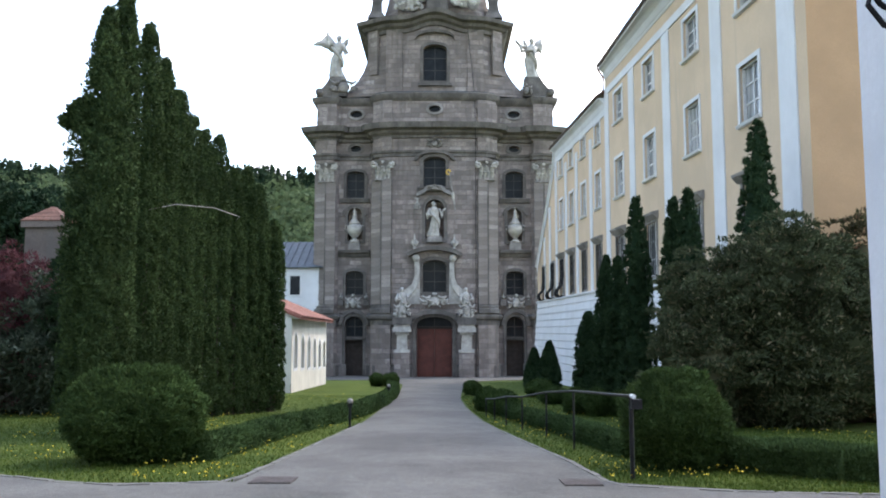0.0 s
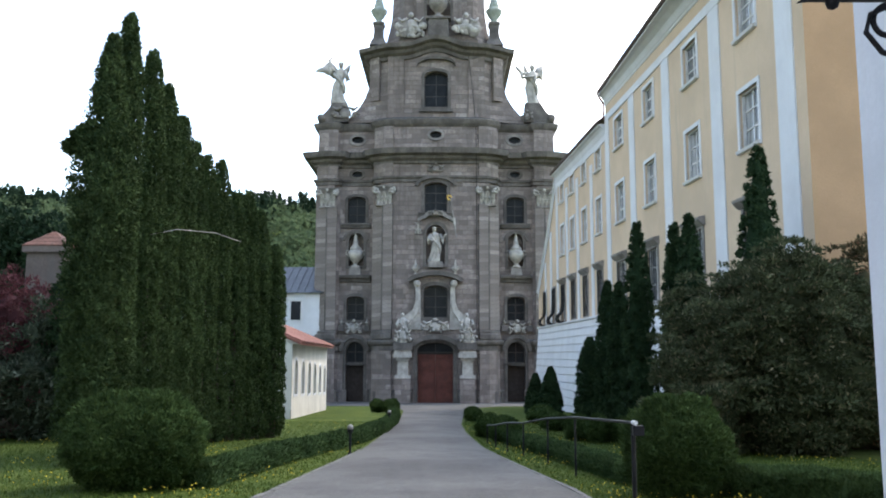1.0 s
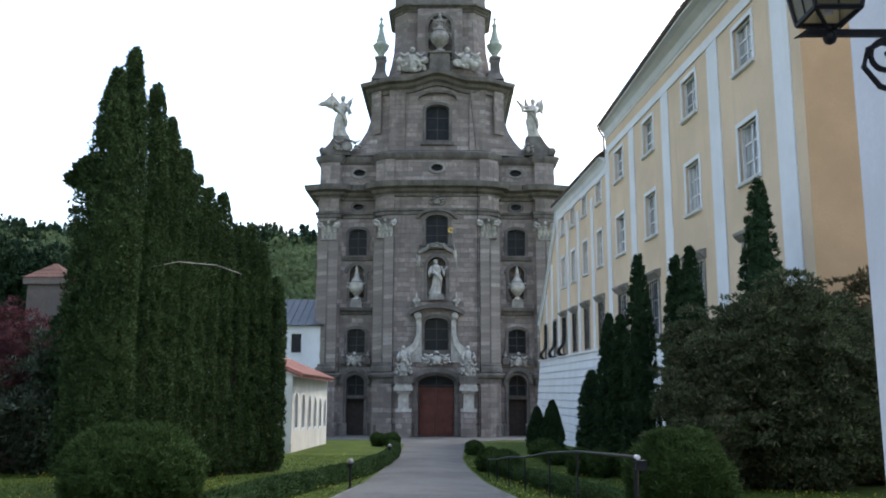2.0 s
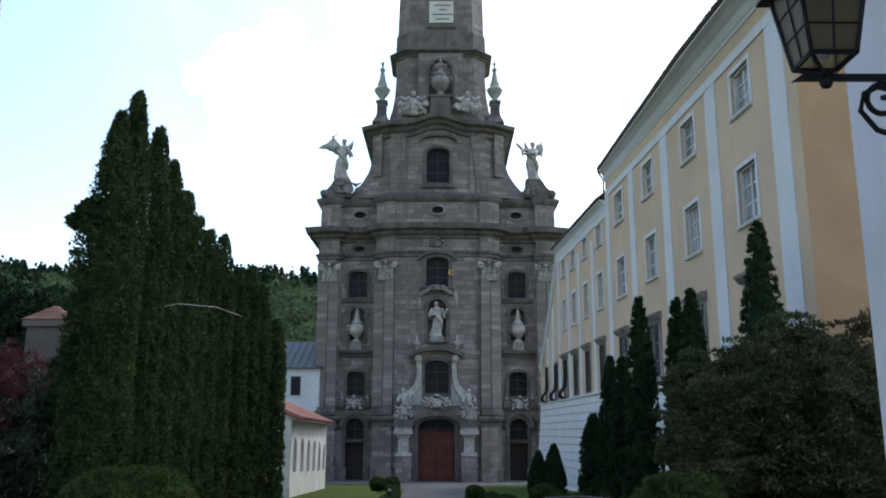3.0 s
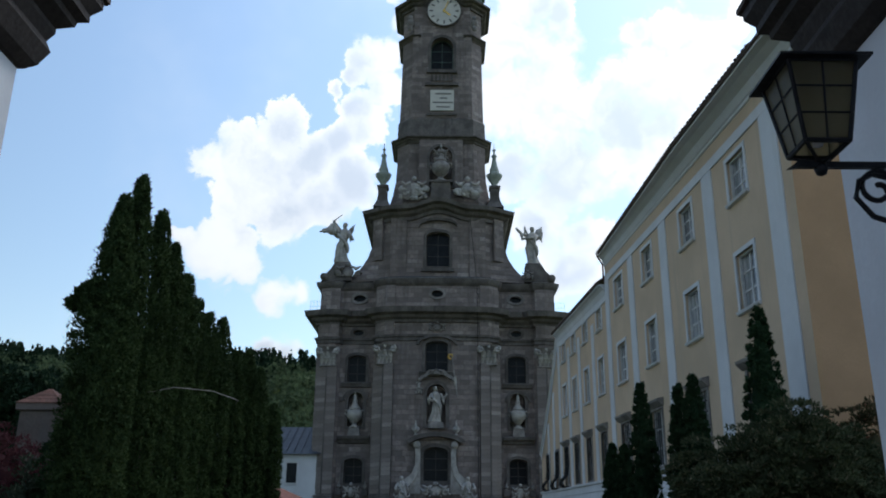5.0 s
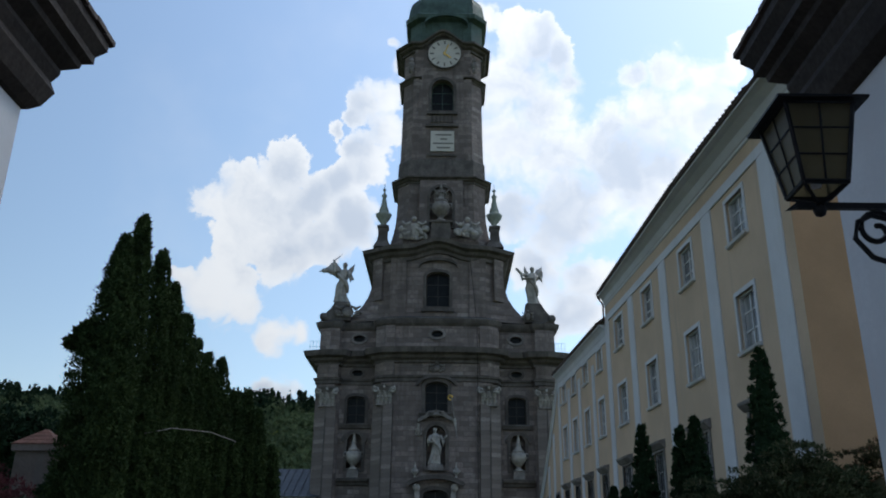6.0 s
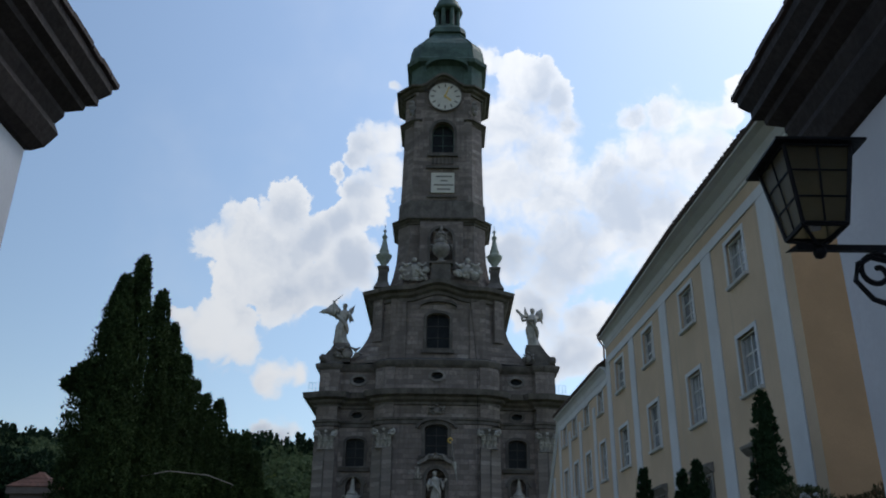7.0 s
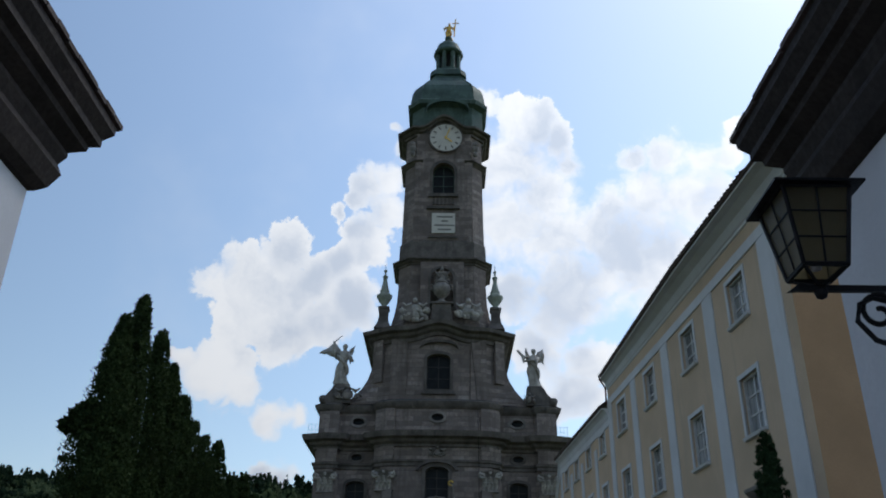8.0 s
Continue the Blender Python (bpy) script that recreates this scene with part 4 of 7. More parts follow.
def build_tower():
    # second storey, with its foot swung out
    front2 = 86.0
    g = Geo()
    levels = [(26.2, 10.2), (26.6, 9.6), (27.2, 8.9), (28.0, 8.2), (29.0, 7.6), (30.2, 7.2), (31.4, 7.0), (33.2, 6.95)]
    vs = []
    for z, a in levels:
        vs += [(XC - 3.3, front2, z), (XC + 3.3, front2, z), (XC + 5.0, front2 + 0.35, z), (XC + a, front2 + 1.6, z), (XC + a, front2 + 14, z), (XC - a, front2 + 14, z), (XC - a, front2 + 1.6, z), (XC - 5.0, front2 + 0.35, z)]
    g.add(vs, [(j * 8 + i, j * 8 + (i + 1) % 8, (j + 1) * 8 + (i + 1) % 8, (j + 1) * 8 + i) for j in range(len(levels) - 1) for i in range(1, 8)])
    hole = outline("basket", -1.25, 1.25, 27.6, 31.5)
    holed(g, (-3.3, 3.3, 26.2, 34.1), hole, on_face(front2, XC), 0.7)
    link(g, "second_storey", "stone", church)
    g = Geo()
    ring_frame(g, hole, on_face(front2, XC), 0.3, 0.14)
    link(g, "surround", "stone_trim", church)
    g = Geo()
    g.box(XC - 1.75, XC + 1.75, front2 - 0.3, front2, 27.05, 27.35)
    link(g, "sill", "stone_trim", church)
    glazing(church, "window", hole, on_face(front2, XC), 0.6, cols=2, rows=3)
    g = Geo()
    arc = [(XC + 2.0 * math.cos(a), 32.0 + 0.75 * math.sin(a)) for a in np.linspace(math.pi * 1.02, -0.02 * math.pi, 13)]
    vs = [(x, front2 - 0.4, z) for x, z in arc] + [(x, front2 - 0.4, z + 0.28) for x, z in arc] + [(x, front2, z) for x, z in arc] + [(x, front2, z + 0.28) for x, z in arc]
    fs = []
    for i in range(12):
        fs += [(i, i + 1, 13 + i + 1, 13 + i), (13 + i, 13 + i + 1, 39 + i + 1, 39 + i), (i, 26 + i, 26 + i + 1, i + 1)]
    g.add(vs, fs)
    link(g, "window_hood", "stone_trim", church)
    for s in (-1, 1):
        g = Geo()
        g.sweep([(XC + s * 4.2 - 0.85, front2 + (0.17 if s > 0 else 0.35)), (XC + s * 4.2 + 0.85, front2 + (0.35 if s > 0 else 0.17))], [(0, 26.3), (0.32, 26.3), (0.32, 33.2), (0, 33.2)])
        link(g, "pilaster", "stone", church)
        g = Geo()
        g.sweep([(XC + s * 6.4 - 0.5, front2 + (0.7 if s > 0 else 1.4)), (XC + s * 6.4 + 0.5, front2 + (1.4 if s > 0 else 0.7))], [(0, 28.5), (0.3, 28.5), (0.3, 33.2), (0, 33.2)])
        link(g, "pilaster", "stone", church)
    ring = [(XC - 7.0, front2 + 14), (XC - 7.0, front2 + 1.6), (XC - 5.0, front2 + 0.3)] + [(XC + u, front2) for u in np.linspace(-3.3, 3.3, 23)] + [(XC + 5.0, front2 + 0.3), (XC + 7.0, front2 + 1.6), (XC + 7.0, front2 + 14)]
    prof = [(0, 32.7), (0.2, 32.75), (0.25, 33.1), (0.6, 33.3), (0.75, 33.6), (1.25, 33.75), (1.35, 34.15), (0.6, 34.35), (-0.6, 34.55)]
    h = Geo().sweep(ring, prof)
    m = len(prof)
    vs = []
    for i, v in enumerate(h.v):
        x = ring[i // m][0]
        vs.append((v[0], v[1], v[2] + 0.5 * (1 + math.cos(math.pi * min(1.0, abs(x - XC) / 3.4))) * 0.85))
    link(Geo().add(vs, h.f), "second_cornice", "stone_trim", church)
    g = Geo()
    g.prism(ring, 34.0, 34.5)
    link(g, "cornice_roof", "slate_roof", church)
    # foot of the shaft
    f3 = 86.6
    yc3 = f3 + 5.0
    g = flared([(34.3, 5.75), (35.2, 5.6), (36.4, 5.3), (38.0, 5.05), (40.0, 4.95), (42.4, 4.95)], 0.27, yc3 + 0.0)
    link(g, "shaft_foot", "stone", church)
    nich = outline("arch", -1.25, 1.25, 36.8, 41.5)
    tower_face("niche_panel", 2.4, yc3 - 5.72, 35.0, 42.3, nich, 1.3)
    g = Geo()
    ring_frame(g, nich, on_face(yc3 - 5.72), 0.3, 0.12)
    link(g, "surround", "stone_trim", church)
    g = Geo()
    g.box(XS - 1.1, XS + 1.1, yc3 - 6.6, yc3 - 5.7, 34.6, 36.9, 0.06)
    g.box(XS - 1.3, XS + 1.3, yc3 - 6.7, yc3 - 5.7, 36.9, 37.1)
    link(g, "pedestal", "stone_trim", church)
    link(crown_line(4.95, 1.34, yc3, 42.2, 0.75, 0.95), "shaft_cornice", "stone_trim", church)
    # shaft
    g = flared([(42.9, 4.85), (47.5, 4.75), (56.0, 4.6), (60.4, 4.6)], 0.28, yc3, front=False)
    link(g, "shaft", "stone", church)
    g = flared([(42.9, 5.0), (45.2, 4.95), (45.5, 4.8)], 0.28, yc3)
    link(g, "shaft_socle", "stone_trim", church)
    yf = yc3 - 4.9
    bell = outline("arch", -1.3, 1.3, 51.6, 55.8)
    tower_face("bell_panel", 3.3, yf, 49.6, 60.0, bell, 0.9)
    tower_face("tablet_panel", 3.3, yf, 45.4, 49.6, None, 0)
    g = Geo()
    ring_frame(g, bell, on_face(yf), 0.35, 0.16)
    link(g, "surround", "stone_trim", church)
    for half, out, z0, z1 in ((1.75, 0.3, 51.1, 51.5), (1.9, 0.35, 49.45, 49.75), (1.7, 0.18, 45.7, 45.95)):
        g = Geo()
        g.box(XS - half, XS + half, yf - out, yf, z0, z1)
        link(g, "ledge", "stone_trim", church)
    w = glazing(church, "window", bell, on_face(yf), 0.8, cols=2, rows=3, mat_bar="copper_green")
    for k in range(6):
        g = Geo()
        g.box(XS - 1.35 + 0.45 * k + 0.08, XS - 1.35 + 0.45 * k + 0.37, yf - 0.14, yf, 50.1, 51.0, 0.03)
        link(g, "baluster", "stone_trim", church)
    for s in (-1, 1):
        g = Geo()
        a, c = 4.62, 1.33
        p0, p1 = (XS + s * (a - c - 0.55), yc3 - a - 0.12), (XS + s * (a - c + 0.1), yc3 - a - 0.04)
        q = [p0, p1] if s > 0 else [p1, p0]
        g.sweep(q, [(0, 45.2), (0.25, 45.2), (0.25, 56.0), (0, 56.0)])
        link(g, "pilaster", "stone", church)
        for zz in (57.6,):
            g = Geo()
            g.blob((XS + s * 3.75, yf - 0.25, zz), (0.45, 0.35, 0.6), 10)
            g.blob((XS + s * 3.75, yf - 0.35, zz - 0.75), (0.32, 0.3, 0.4), 8)
            g.tube([(XS + s * 3.75, yf - 0.5, zz + 0.6), (XS + s * 3.75, yf + 0.3, zz + 0.6)], 0.32, 10)
            link(g, "capital", "stone_grey", church, smooth=True)
    gap = crown_line(4.6, 1.29, yc3, 55.6, 0.6, 0.7)
    keep = [f for f in gap.f if not all(abs(gap.v[i][0] - XS) < 2.7 and gap.v[i][1] < yc3 - 4.0 for i in f)]
    gap.f = keep
    link(gap, "impost", "stone_trim", church)
    link(crown_line(4.6, 1.29, yc3, 59.7, 1.15, 1.25, rise=1.7, half=2.9), "clock_cornice", "stone_trim", church)
    # clock
    clock = new("clock")
    clock.parent = church
    cz, cy = 59.3, yf - 0.25
    g = Geo()
    n = 32
    g.add([(XS + 0.2 + 1.95 * math.cos(2 * math.pi * i / n), cy, cz + 1.95 * math.sin(2 * math.pi * i / n)) for i in range(n)] + [(XS + 0.2 + 1.95 * math.cos(2 * math.pi * i / n), cy + 0.5, cz + 1.95 * math.sin(2 * math.pi * i / n)) for i in range(n)],
          [tuple(range(n))] + [(i, n + i, n + (i + 1) % n, (i + 1) % n) for i in range(n)])
    link(g, "dial", "dial_white", clock)
    g = Geo()
    ring_frame(g, [(0.2 + 1.95 * math.cos(2 * math.pi * i / n), cz + 1.95 * math.sin(2 * math.pi * i / n)) for i in range(n)], on_face(cy), 0.12, 0.06)
    link(g, "rim", "stone_trim", clock)

    def spoke(g, ang, r0, r1, w, lift):
        ca, sa = math.sin(ang), math.cos(ang)
        vs = []
        for yy in (cy - lift, cy - lift + 0.03):
            for r, e in ((r0, -w), (r1, -w), (r1, w), (r0, w)):
                vs.append((XS + 0.2 + ca * r + sa * e, yy, cz + sa * r - ca * e))
        g.add(vs, [(0, 1, 2, 3), (0, 4, 5, 1), (1, 5, 6, 2), (2, 6, 7, 3), (3, 7, 4, 0)])

    for h in range(12):
        g = Geo()
        spoke(g, h * math.pi / 6 + 0.001, 1.3, 1.75, 0.09, 0.05)
        link(g, "hour_mark", "letter_grey", clock)
    g = Geo()
    spoke(g, radians(20), -0.2, 1.4, 0.07, 0.1)
    link(g, "minute_pointer", "gilding", clock)
    g = Geo()
    spoke(g, radians(130), -0.2, 0.95, 0.1, 0.08)
    link(g, "hour_pointer", "gilding", clock)
    # tablet with four lines of writing too far off to read
    tab = new("tablet")
    tab.parent = church
    g = Geo()
    g.box(XS - 1.3, XS + 1.4, yf - 0.16, yf - 0.02, 46.3, 48.9)
    link(g, "slab", "dial_white", tab, "white stone tablet with lines of lettering")
    for z, a, b in ((48.4, -0.75, 1.1), (47.85, -0.2, 0.6), (47.3, -1.0, 1.3), (46.75, -0.6, 0.95)):
        g = Geo()
        g.box(XS + a, XS + b, yf - 0.18, yf - 0.16, z - 0.09, z + 0.09)
        link(g, "text_line", "letter_grey", tab)
    # dome and lantern
    dome_prof = [(59.5, 4.4), (64.3, 4.35), (64.6, 4.9), (65.1, 5.0), (65.4, 4.72), (66.1, 4.62), (67.0, 4.5), (67.9, 4.25), (68.8, 3.65), (69.6, 2.95), (70.4, 2.4), (71.0, 2.15), (71.1, 2.4), (71.9, 2.3), (72.4, 1.95)]
    link(flared(dome_prof, 0.3, yc3, XD), "dome", "copper_green", church)
    g = Geo()
    vs = [(XD + 2.6 * math.cos(a), 63.4 + 1.3 * math.sin(a)) for a in np.linspace(math.pi, 0, 13)]
    q = [(x, yc3 - 5.25, z) for x, z in vs] + [(x, yc3 - 5.25, z + 0.4) for x, z in vs] + [(x, yc3 - 3.0, z) for x, z in vs] + [(x, yc3 - 3.0, z + 0.35) for x, z in vs]
    fs = []
    for i in range(12):
        fs += [(i, i + 1, 14 + i, 13 + i), (13 + i, 14 + i, 40 + i, 39 + i), (i, 26 + i, 27 + i, i + 1)]
    g.add(q, fs)
    link(g, "dome_gable", "copper_green", church)
    for k in range(8):
        g = Geo()
        ax, ay = ((-0.4, -1), (0.4, -1), (1, -0.4), (1, 0.1), (0.4, 0.5), (-0.4, 0.5), (-1, 0.1), (-1, -0.4))[k]
        path = [(XD + ax * r * 1.75 if abs(ax) < 1 else XD + ax * r, yc3 + ay * r, z) for z, r in dome_prof[6:12]]
        g.tube(path, 0.09, 6)
        link(g, "rib", "copper_green", church)
    lan = new("lantern")
    lan.parent = church
    for k in range(8):
        g = Geo()
        a = radians(22.5 + 45 * k)
        cx, cyy = XD + 1.45 * math.cos(a), yc3 + 1.45 * math.sin(a)
        g.tube([(cx, cyy, 72.3), (cx, cyy, dz(71.7))], 0.3, 6)
        link(g, "post", "copper_green", lan)
    # added near-black solid: the shade inside the lantern, done by colour
    g = Geo()
    g.lathe([(1.05, 72.3), (1.05, dz(71.7))], (XD, yc3, 0), 8)
    link(g, "core", "inside_shade", lan)
    g = Geo()
    g.lathe([(1.8, 72.2), (2.0, 72.4), (2.0, 72.7), (1.7, 72.95)], (XD, yc3, 0), 8, radians(22.5))
    link(g, "base", "copper_green", lan)
    g = Geo()
    g.lathe([(1.7, dz(71.4)), (2.0, dz(71.6)), (2.0, dz(71.9)), (1.75, dz(72.1)), (1.7, dz(72.5)), (1.45, dz(73.1)), (0.9, dz(73.6)), (0.35, dz(73.9)), (0.3, dz(74.1)), (0.5, dz(74.3)), (0.5, dz(74.6)), (0.2, dz(74.8))], (XD, yc3, 0), 12)
    link(g, "cap", "copper_green", lan, smooth=True)


build_front()
build_pilasters()
build_tower()


# ---- abbey wing ----
AZ = radians(-4.0)
WING0 = (11.05, 25.0)  # near corner


def on_wing(s, z, inset=0.0):
    """s metres along the wing's courtyard wall from its near corner; inset goes into the wall."""
    return (WING0[0] + math.sin(AZ) * s + math.cos(AZ) * inset, WING0[1] + math.cos(AZ) * s - math.sin(AZ) * inset, z)


def on_wing_flip(u, z, inset=0.0):
    return on_wing(-u, z, inset)


wing = thing("abbey_wing", "long three-storey ochre abbey wing with white pilaster strips", "building")
LEDGE, EAVE, EAVE_LOW = 4.0, 16.85, 15.1
HIGH_END, LOW_END, TAIL = 23.3, 37.5, 45.5


def wing_top(s):
    if s <= HIGH_END:
        return EAVE
    if s <= LOW_END:
        return EAVE_LOW
    t = (s - LOW_END) / (TAIL - LOW_END)
    return EAVE_LOW - 8.2 * t ** 0.85


def grille(parent, c, w, lo, hi, bulge):
    """Iron bars before a window; the bulging kind bellies out over the sill."""
    for k in range(5):
        u = c - w + 2 * w * (k + 0.5) / 5
        g = Geo()
        path = [on_wing(u, hi, -0.06), on_wing(u, hi - 1.2, -0.06)] + ([on_wing(u, lo + 0.7, -0.12), on_wing(u, lo + 0.35, -0.42), on_wing(u, lo + 0.1, -0.5), on_wing(u, lo - 0.12, -0.35), on_wing(u, lo - 0.1, -0.05)] if bulge else [on_wing(u, lo, -0.06)])
        g.tube(path, 0.05 if bulge else 0.022, 5)
        link(g, "grille_bar", "dark_metal", parent)
    for k in range(1, 6):
        z = lo + (hi - lo) * k / 6
        g = Geo()
        out = -0.07 if not bulge or k > 2 else (-0.42 if k == 1 else -0.2)
        g.tube([on_wing(c - w, z, out), on_wing(c + w, z, out)], 0.03 if bulge else 0.022, 5)
        link(g, "grille_bar", "dark_metal", parent)


def build_wing():
    g = Geo()
    bays = [(0.0, 2.2, None), (2.2, 7.2, 4.1), (7.2, 13.0, 9.6), (13.0, 18.6, 15.3), (18.6, HIGH_END, 20.6), (HIGH_END, 26.9, 25.2), (26.9, 30.8, 28.9), (30.8, 34.1, 32.4), (34.1, LOW_END, 35.7)]
    for a, b, c in bays:
        top = EAVE if b <= HIGH_END + 0.1 else EAVE_LOW
        w = 0.78 if c and c < HIGH_END else 0.6
        rows = ((LEDGE, 8.0, 4.25, 6.8), (8.0, 12.2, 9.05, 11.1), (12.2, top, 13.2 if c and c < HIGH_END else 12.9, 14.85 if c and c < HIGH_END else 14.1))
        for r, (z0, z1, lo, hi) in enumerate(rows):
            hole = outline("rect", -c - w, -c + w, lo, hi) if c else None
            g = Geo()
            holed(g, (-b, -a, z0, z1), hole, on_wing_flip, 0.28)
            link(g, "wall_panel", "ochre_plaster", wing)
            if not hole:
                continue
            f = Geo()
            ring_frame(f, hole, on_wing_flip, 0.17, 0.04)
            link(f, "window_surround", "white_plaster" if r else "stone_grey", wing)
            ww = glazing(wing, "window", hole, on_wing_flip, 0.22, "window_frame", cols=2, rows=3, bar=0.06, pane="pane_curtained", rim=0.07)
            if r == 0:
                hood = Geo()
                hood.sweep([on_wing(c + w + 0.3, 0)[:2], on_wing(c - w - 0.3, 0)[:2]], [(0, hi + 0.1), (0.1, hi + 0.12), (0.3, hi + 0.32), (0.32, hi + 0.42), (0, hi + 0.5)])
                link(hood, "hood", "stone_grey", ww)
                grille(ww, c, w, lo, hi, c > 33.0)
            else:
                sill = Geo()
                sill.sweep([on_wing(c + w + 0.15, 0)[:2], on_wing(c - w - 0.15, 0)[:2]], [(0, lo - 0.18), (0.12, lo - 0.16), (0.16, lo - 0.06), (0, lo - 0.03)])
                link(sill, "sill", "white_plaster", ww)
    # swept end wall, with two more grilled windows
    for a, b, c in ((LOW_END, 41.0, 39.1), (41.0, 44.2, 42.6)):
        hole = outline("rect", -c - 0.6, -c + 0.6, 4.25, 6.8)
        g = Geo()
        holed(g, (-b, -a, LEDGE, 8.0), hole, on_wing_flip, 0.28)
        link(g, "wall_panel", "ochre_plaster", wing)
        f = Geo()
        ring_frame(f, hole, on_wing_flip, 0.17, 0.04)
        link(f, "window_surround", "stone_grey", wing)
        ww = glazing(wing, "window", hole, on_wing_flip, 0.22, "window_frame", cols=2, rows=3, bar=0.06, rim=0.07)
        grille(ww, c, 0.6, 4.25, 6.8, True)
    g = Geo()
    ss = np.linspace(LOW_END, TAIL, 15)
    for i in range(14):
        a, b = ss[i], ss[i + 1]
        foot = 8.0 if b < 44.2 else LEDGE
        g.add([on_wing(a, foot), on_wing(b, foot), on_wing(b, max(foot, wing_top(b))), on_wing(a, max(foot, wing_top(a)))], [(3, 2, 1, 0)])
    e0, e1 = on_wing(0, 0), on_wing(0, 0, 14.0)
    link(g, "swept_wall", "ochre_plaster", wing)
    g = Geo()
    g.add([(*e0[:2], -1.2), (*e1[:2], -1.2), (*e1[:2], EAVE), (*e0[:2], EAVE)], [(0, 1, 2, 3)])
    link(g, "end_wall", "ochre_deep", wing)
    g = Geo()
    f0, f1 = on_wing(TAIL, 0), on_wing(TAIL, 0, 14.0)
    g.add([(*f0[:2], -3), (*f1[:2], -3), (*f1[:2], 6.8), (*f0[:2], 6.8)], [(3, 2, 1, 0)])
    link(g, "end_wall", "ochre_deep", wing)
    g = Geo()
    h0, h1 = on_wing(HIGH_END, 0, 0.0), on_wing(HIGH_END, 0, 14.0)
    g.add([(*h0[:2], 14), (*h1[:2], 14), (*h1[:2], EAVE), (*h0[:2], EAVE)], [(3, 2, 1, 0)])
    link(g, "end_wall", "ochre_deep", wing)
    # battered white base in courses
    n = 13
    for k in range(n):
        z0 = -2.6 + (LEDGE + 2.6) * k / n
        z1 = -2.6 + (LEDGE + 2.6) * (k + 1) / n
        o0, o1 = 0.05 + 0.5 * (1 - k / n), 0.05 + 0.5 * (1 - (k + 1) / n)
        c = Geo()
        c.sweep([on_wing(TAIL, 0)[:2], on_wing(0, 0)[:2]], [(-0.1, z0), (o0 - 0.05, z0), (o0 - 0.05, z0 + 0.05), (o0, z0 + 0.08), (o1, z1 - 0.02), (-0.1, z1)])
        link(c, "base_course", "white_plaster", wing)
    c = Geo()
    c.sweep([on_wing(TAIL, 0)[:2], on_wing(0, 0)[:2]], [(0, LEDGE - 0.02), (0.16, LEDGE), (0.18, LEDGE + 0.12), (0, LEDGE + 0.16)])
    link(c, "ledge", "white_plaster", wing)
    # pilaster strips and the band under the eaves
    for s, w in ((1.25, 0.58), (6.9, 0.53), (12.7, 0.49), (18.1, 0.45), (22.95, 0.4), (26.9, 0.3), (30.8, 0.3), (34.1, 0.3), (37.5, 0.3), (40.0, 0.3), (42.2, 0.28)):
        c = Geo()
        top = (wing_top(s + w) if s > LOW_END else wing_top(s)) - (1.55 if s < LOW_END else 0.5)
        c.sweep([on_wing(s + w, 0)[:2], on_wing(s - w, 0)[:2]], [(0, LEDGE + 0.1), (0.05, LEDGE + 0.1), (0.05, top), (0, top)])
        link(c, "pilaster_strip", "white_plaster", wing)
    for a, b, top, hi, lo in ((0.0, HIGH_END, EAVE, 1.6, 1.2), (HIGH_END, LOW_END, EAVE_LOW, 0.92, 0.64)):
        c = Geo()
        c.sweep([on_wing(b, 0)[:2], on_wing(a, 0)[:2]], [(0, top - hi), (0.06, top - hi), (0.06, top - lo), (0, top - lo)])
        link(c, "band", "white_plaster", wing)
        # coved soffit and roof edge; the eaves reach out further towards the gate
        def reach(s):
            return float(np.interp(s, [8.0, 23.3], [0.92, 0.42])) if top == EAVE else 0.45

        stops = np.linspace(a - (1.2 if a == 0 else 0.0), b, 9)
        c = Geo()
        prof = [(0.0, -0.62), (0.06, -0.6), (0.08, -0.5), (0.14, -0.46), (0.3, -0.2), (0.62, -0.04), (0.93, 0.0), (0.95, 0.07), (0.0, 0.08)]
        m = len(prof)
        c.add([on_wing(s, top + z, -o * reach(s)) for s in stops for o, z in prof], [(i * m + j, i * m + j + 1, i * m + m + j + 1, i * m + m + j) for i in range(8) for j in range(m - 1)] + [tuple(range(m)), tuple(8 * m + j for j in range(m))])
        link(c, "eaves_moulding", "white_plaster", wing)
        c = Geo()
        vs = []
        for s in stops:
            r = reach(s)
            vs += [on_wing(s, top + 0.085, -r - 0.03), on_wing(s, top + 0.17, -r - 0.05), on_wing(s, top + 6.5, 7.0), on_wing(s, top + 0.2, 14.6), on_wing(s, top + 0.07, 14.6), on_wing(s, top + 6.3, 7.0)]
        c.add(vs, [(i * 6 + j, i * 6 + (j + 1) % 6, i * 6 + 6 + (j + 1) % 6, i * 6 + 6 + j) for i in range(8) for j in range(6)] + [(0, 1, 2, 5), (2, 3, 4, 5), (48, 49, 50, 53), (50, 51, 52, 53)])
        link(c, "roof", "roof_tile", wing)
        # the lowest row of tiles along the eaves
        count = int((b - a) / 0.3)
        first = None
        for k in range(count):
            s = a + (b - a) * (k + 0.5) / count
            if first is None:
                t = Geo()
                t.tube([(0, 0, 0), (0, 0.5, 0.36)], 0.085, 6)
                first = link(t, "roof_tile", "roof_tile", wing)
                ob = first
            else:
                ob = new("roof_tile", first.data)
                ob.parent = wing
            p = on_wing(s, top + 0.15 + 0.012 * math.sin(k * 2.7), -reach(s) - 0.07)
            ob.matrix_basis = pose(*p, 0, 0, -90 + 4)
    c = Geo()
    c.tube([on_wing(HIGH_END - 0.15, EAVE + 0.05, -0.48), on_wing(HIGH_END - 0.15, EAVE - 0.5, -0.14), on_wing(HIGH_END - 0.15, EAVE_LOW + 0.3, -0.14)], 0.055, 8)
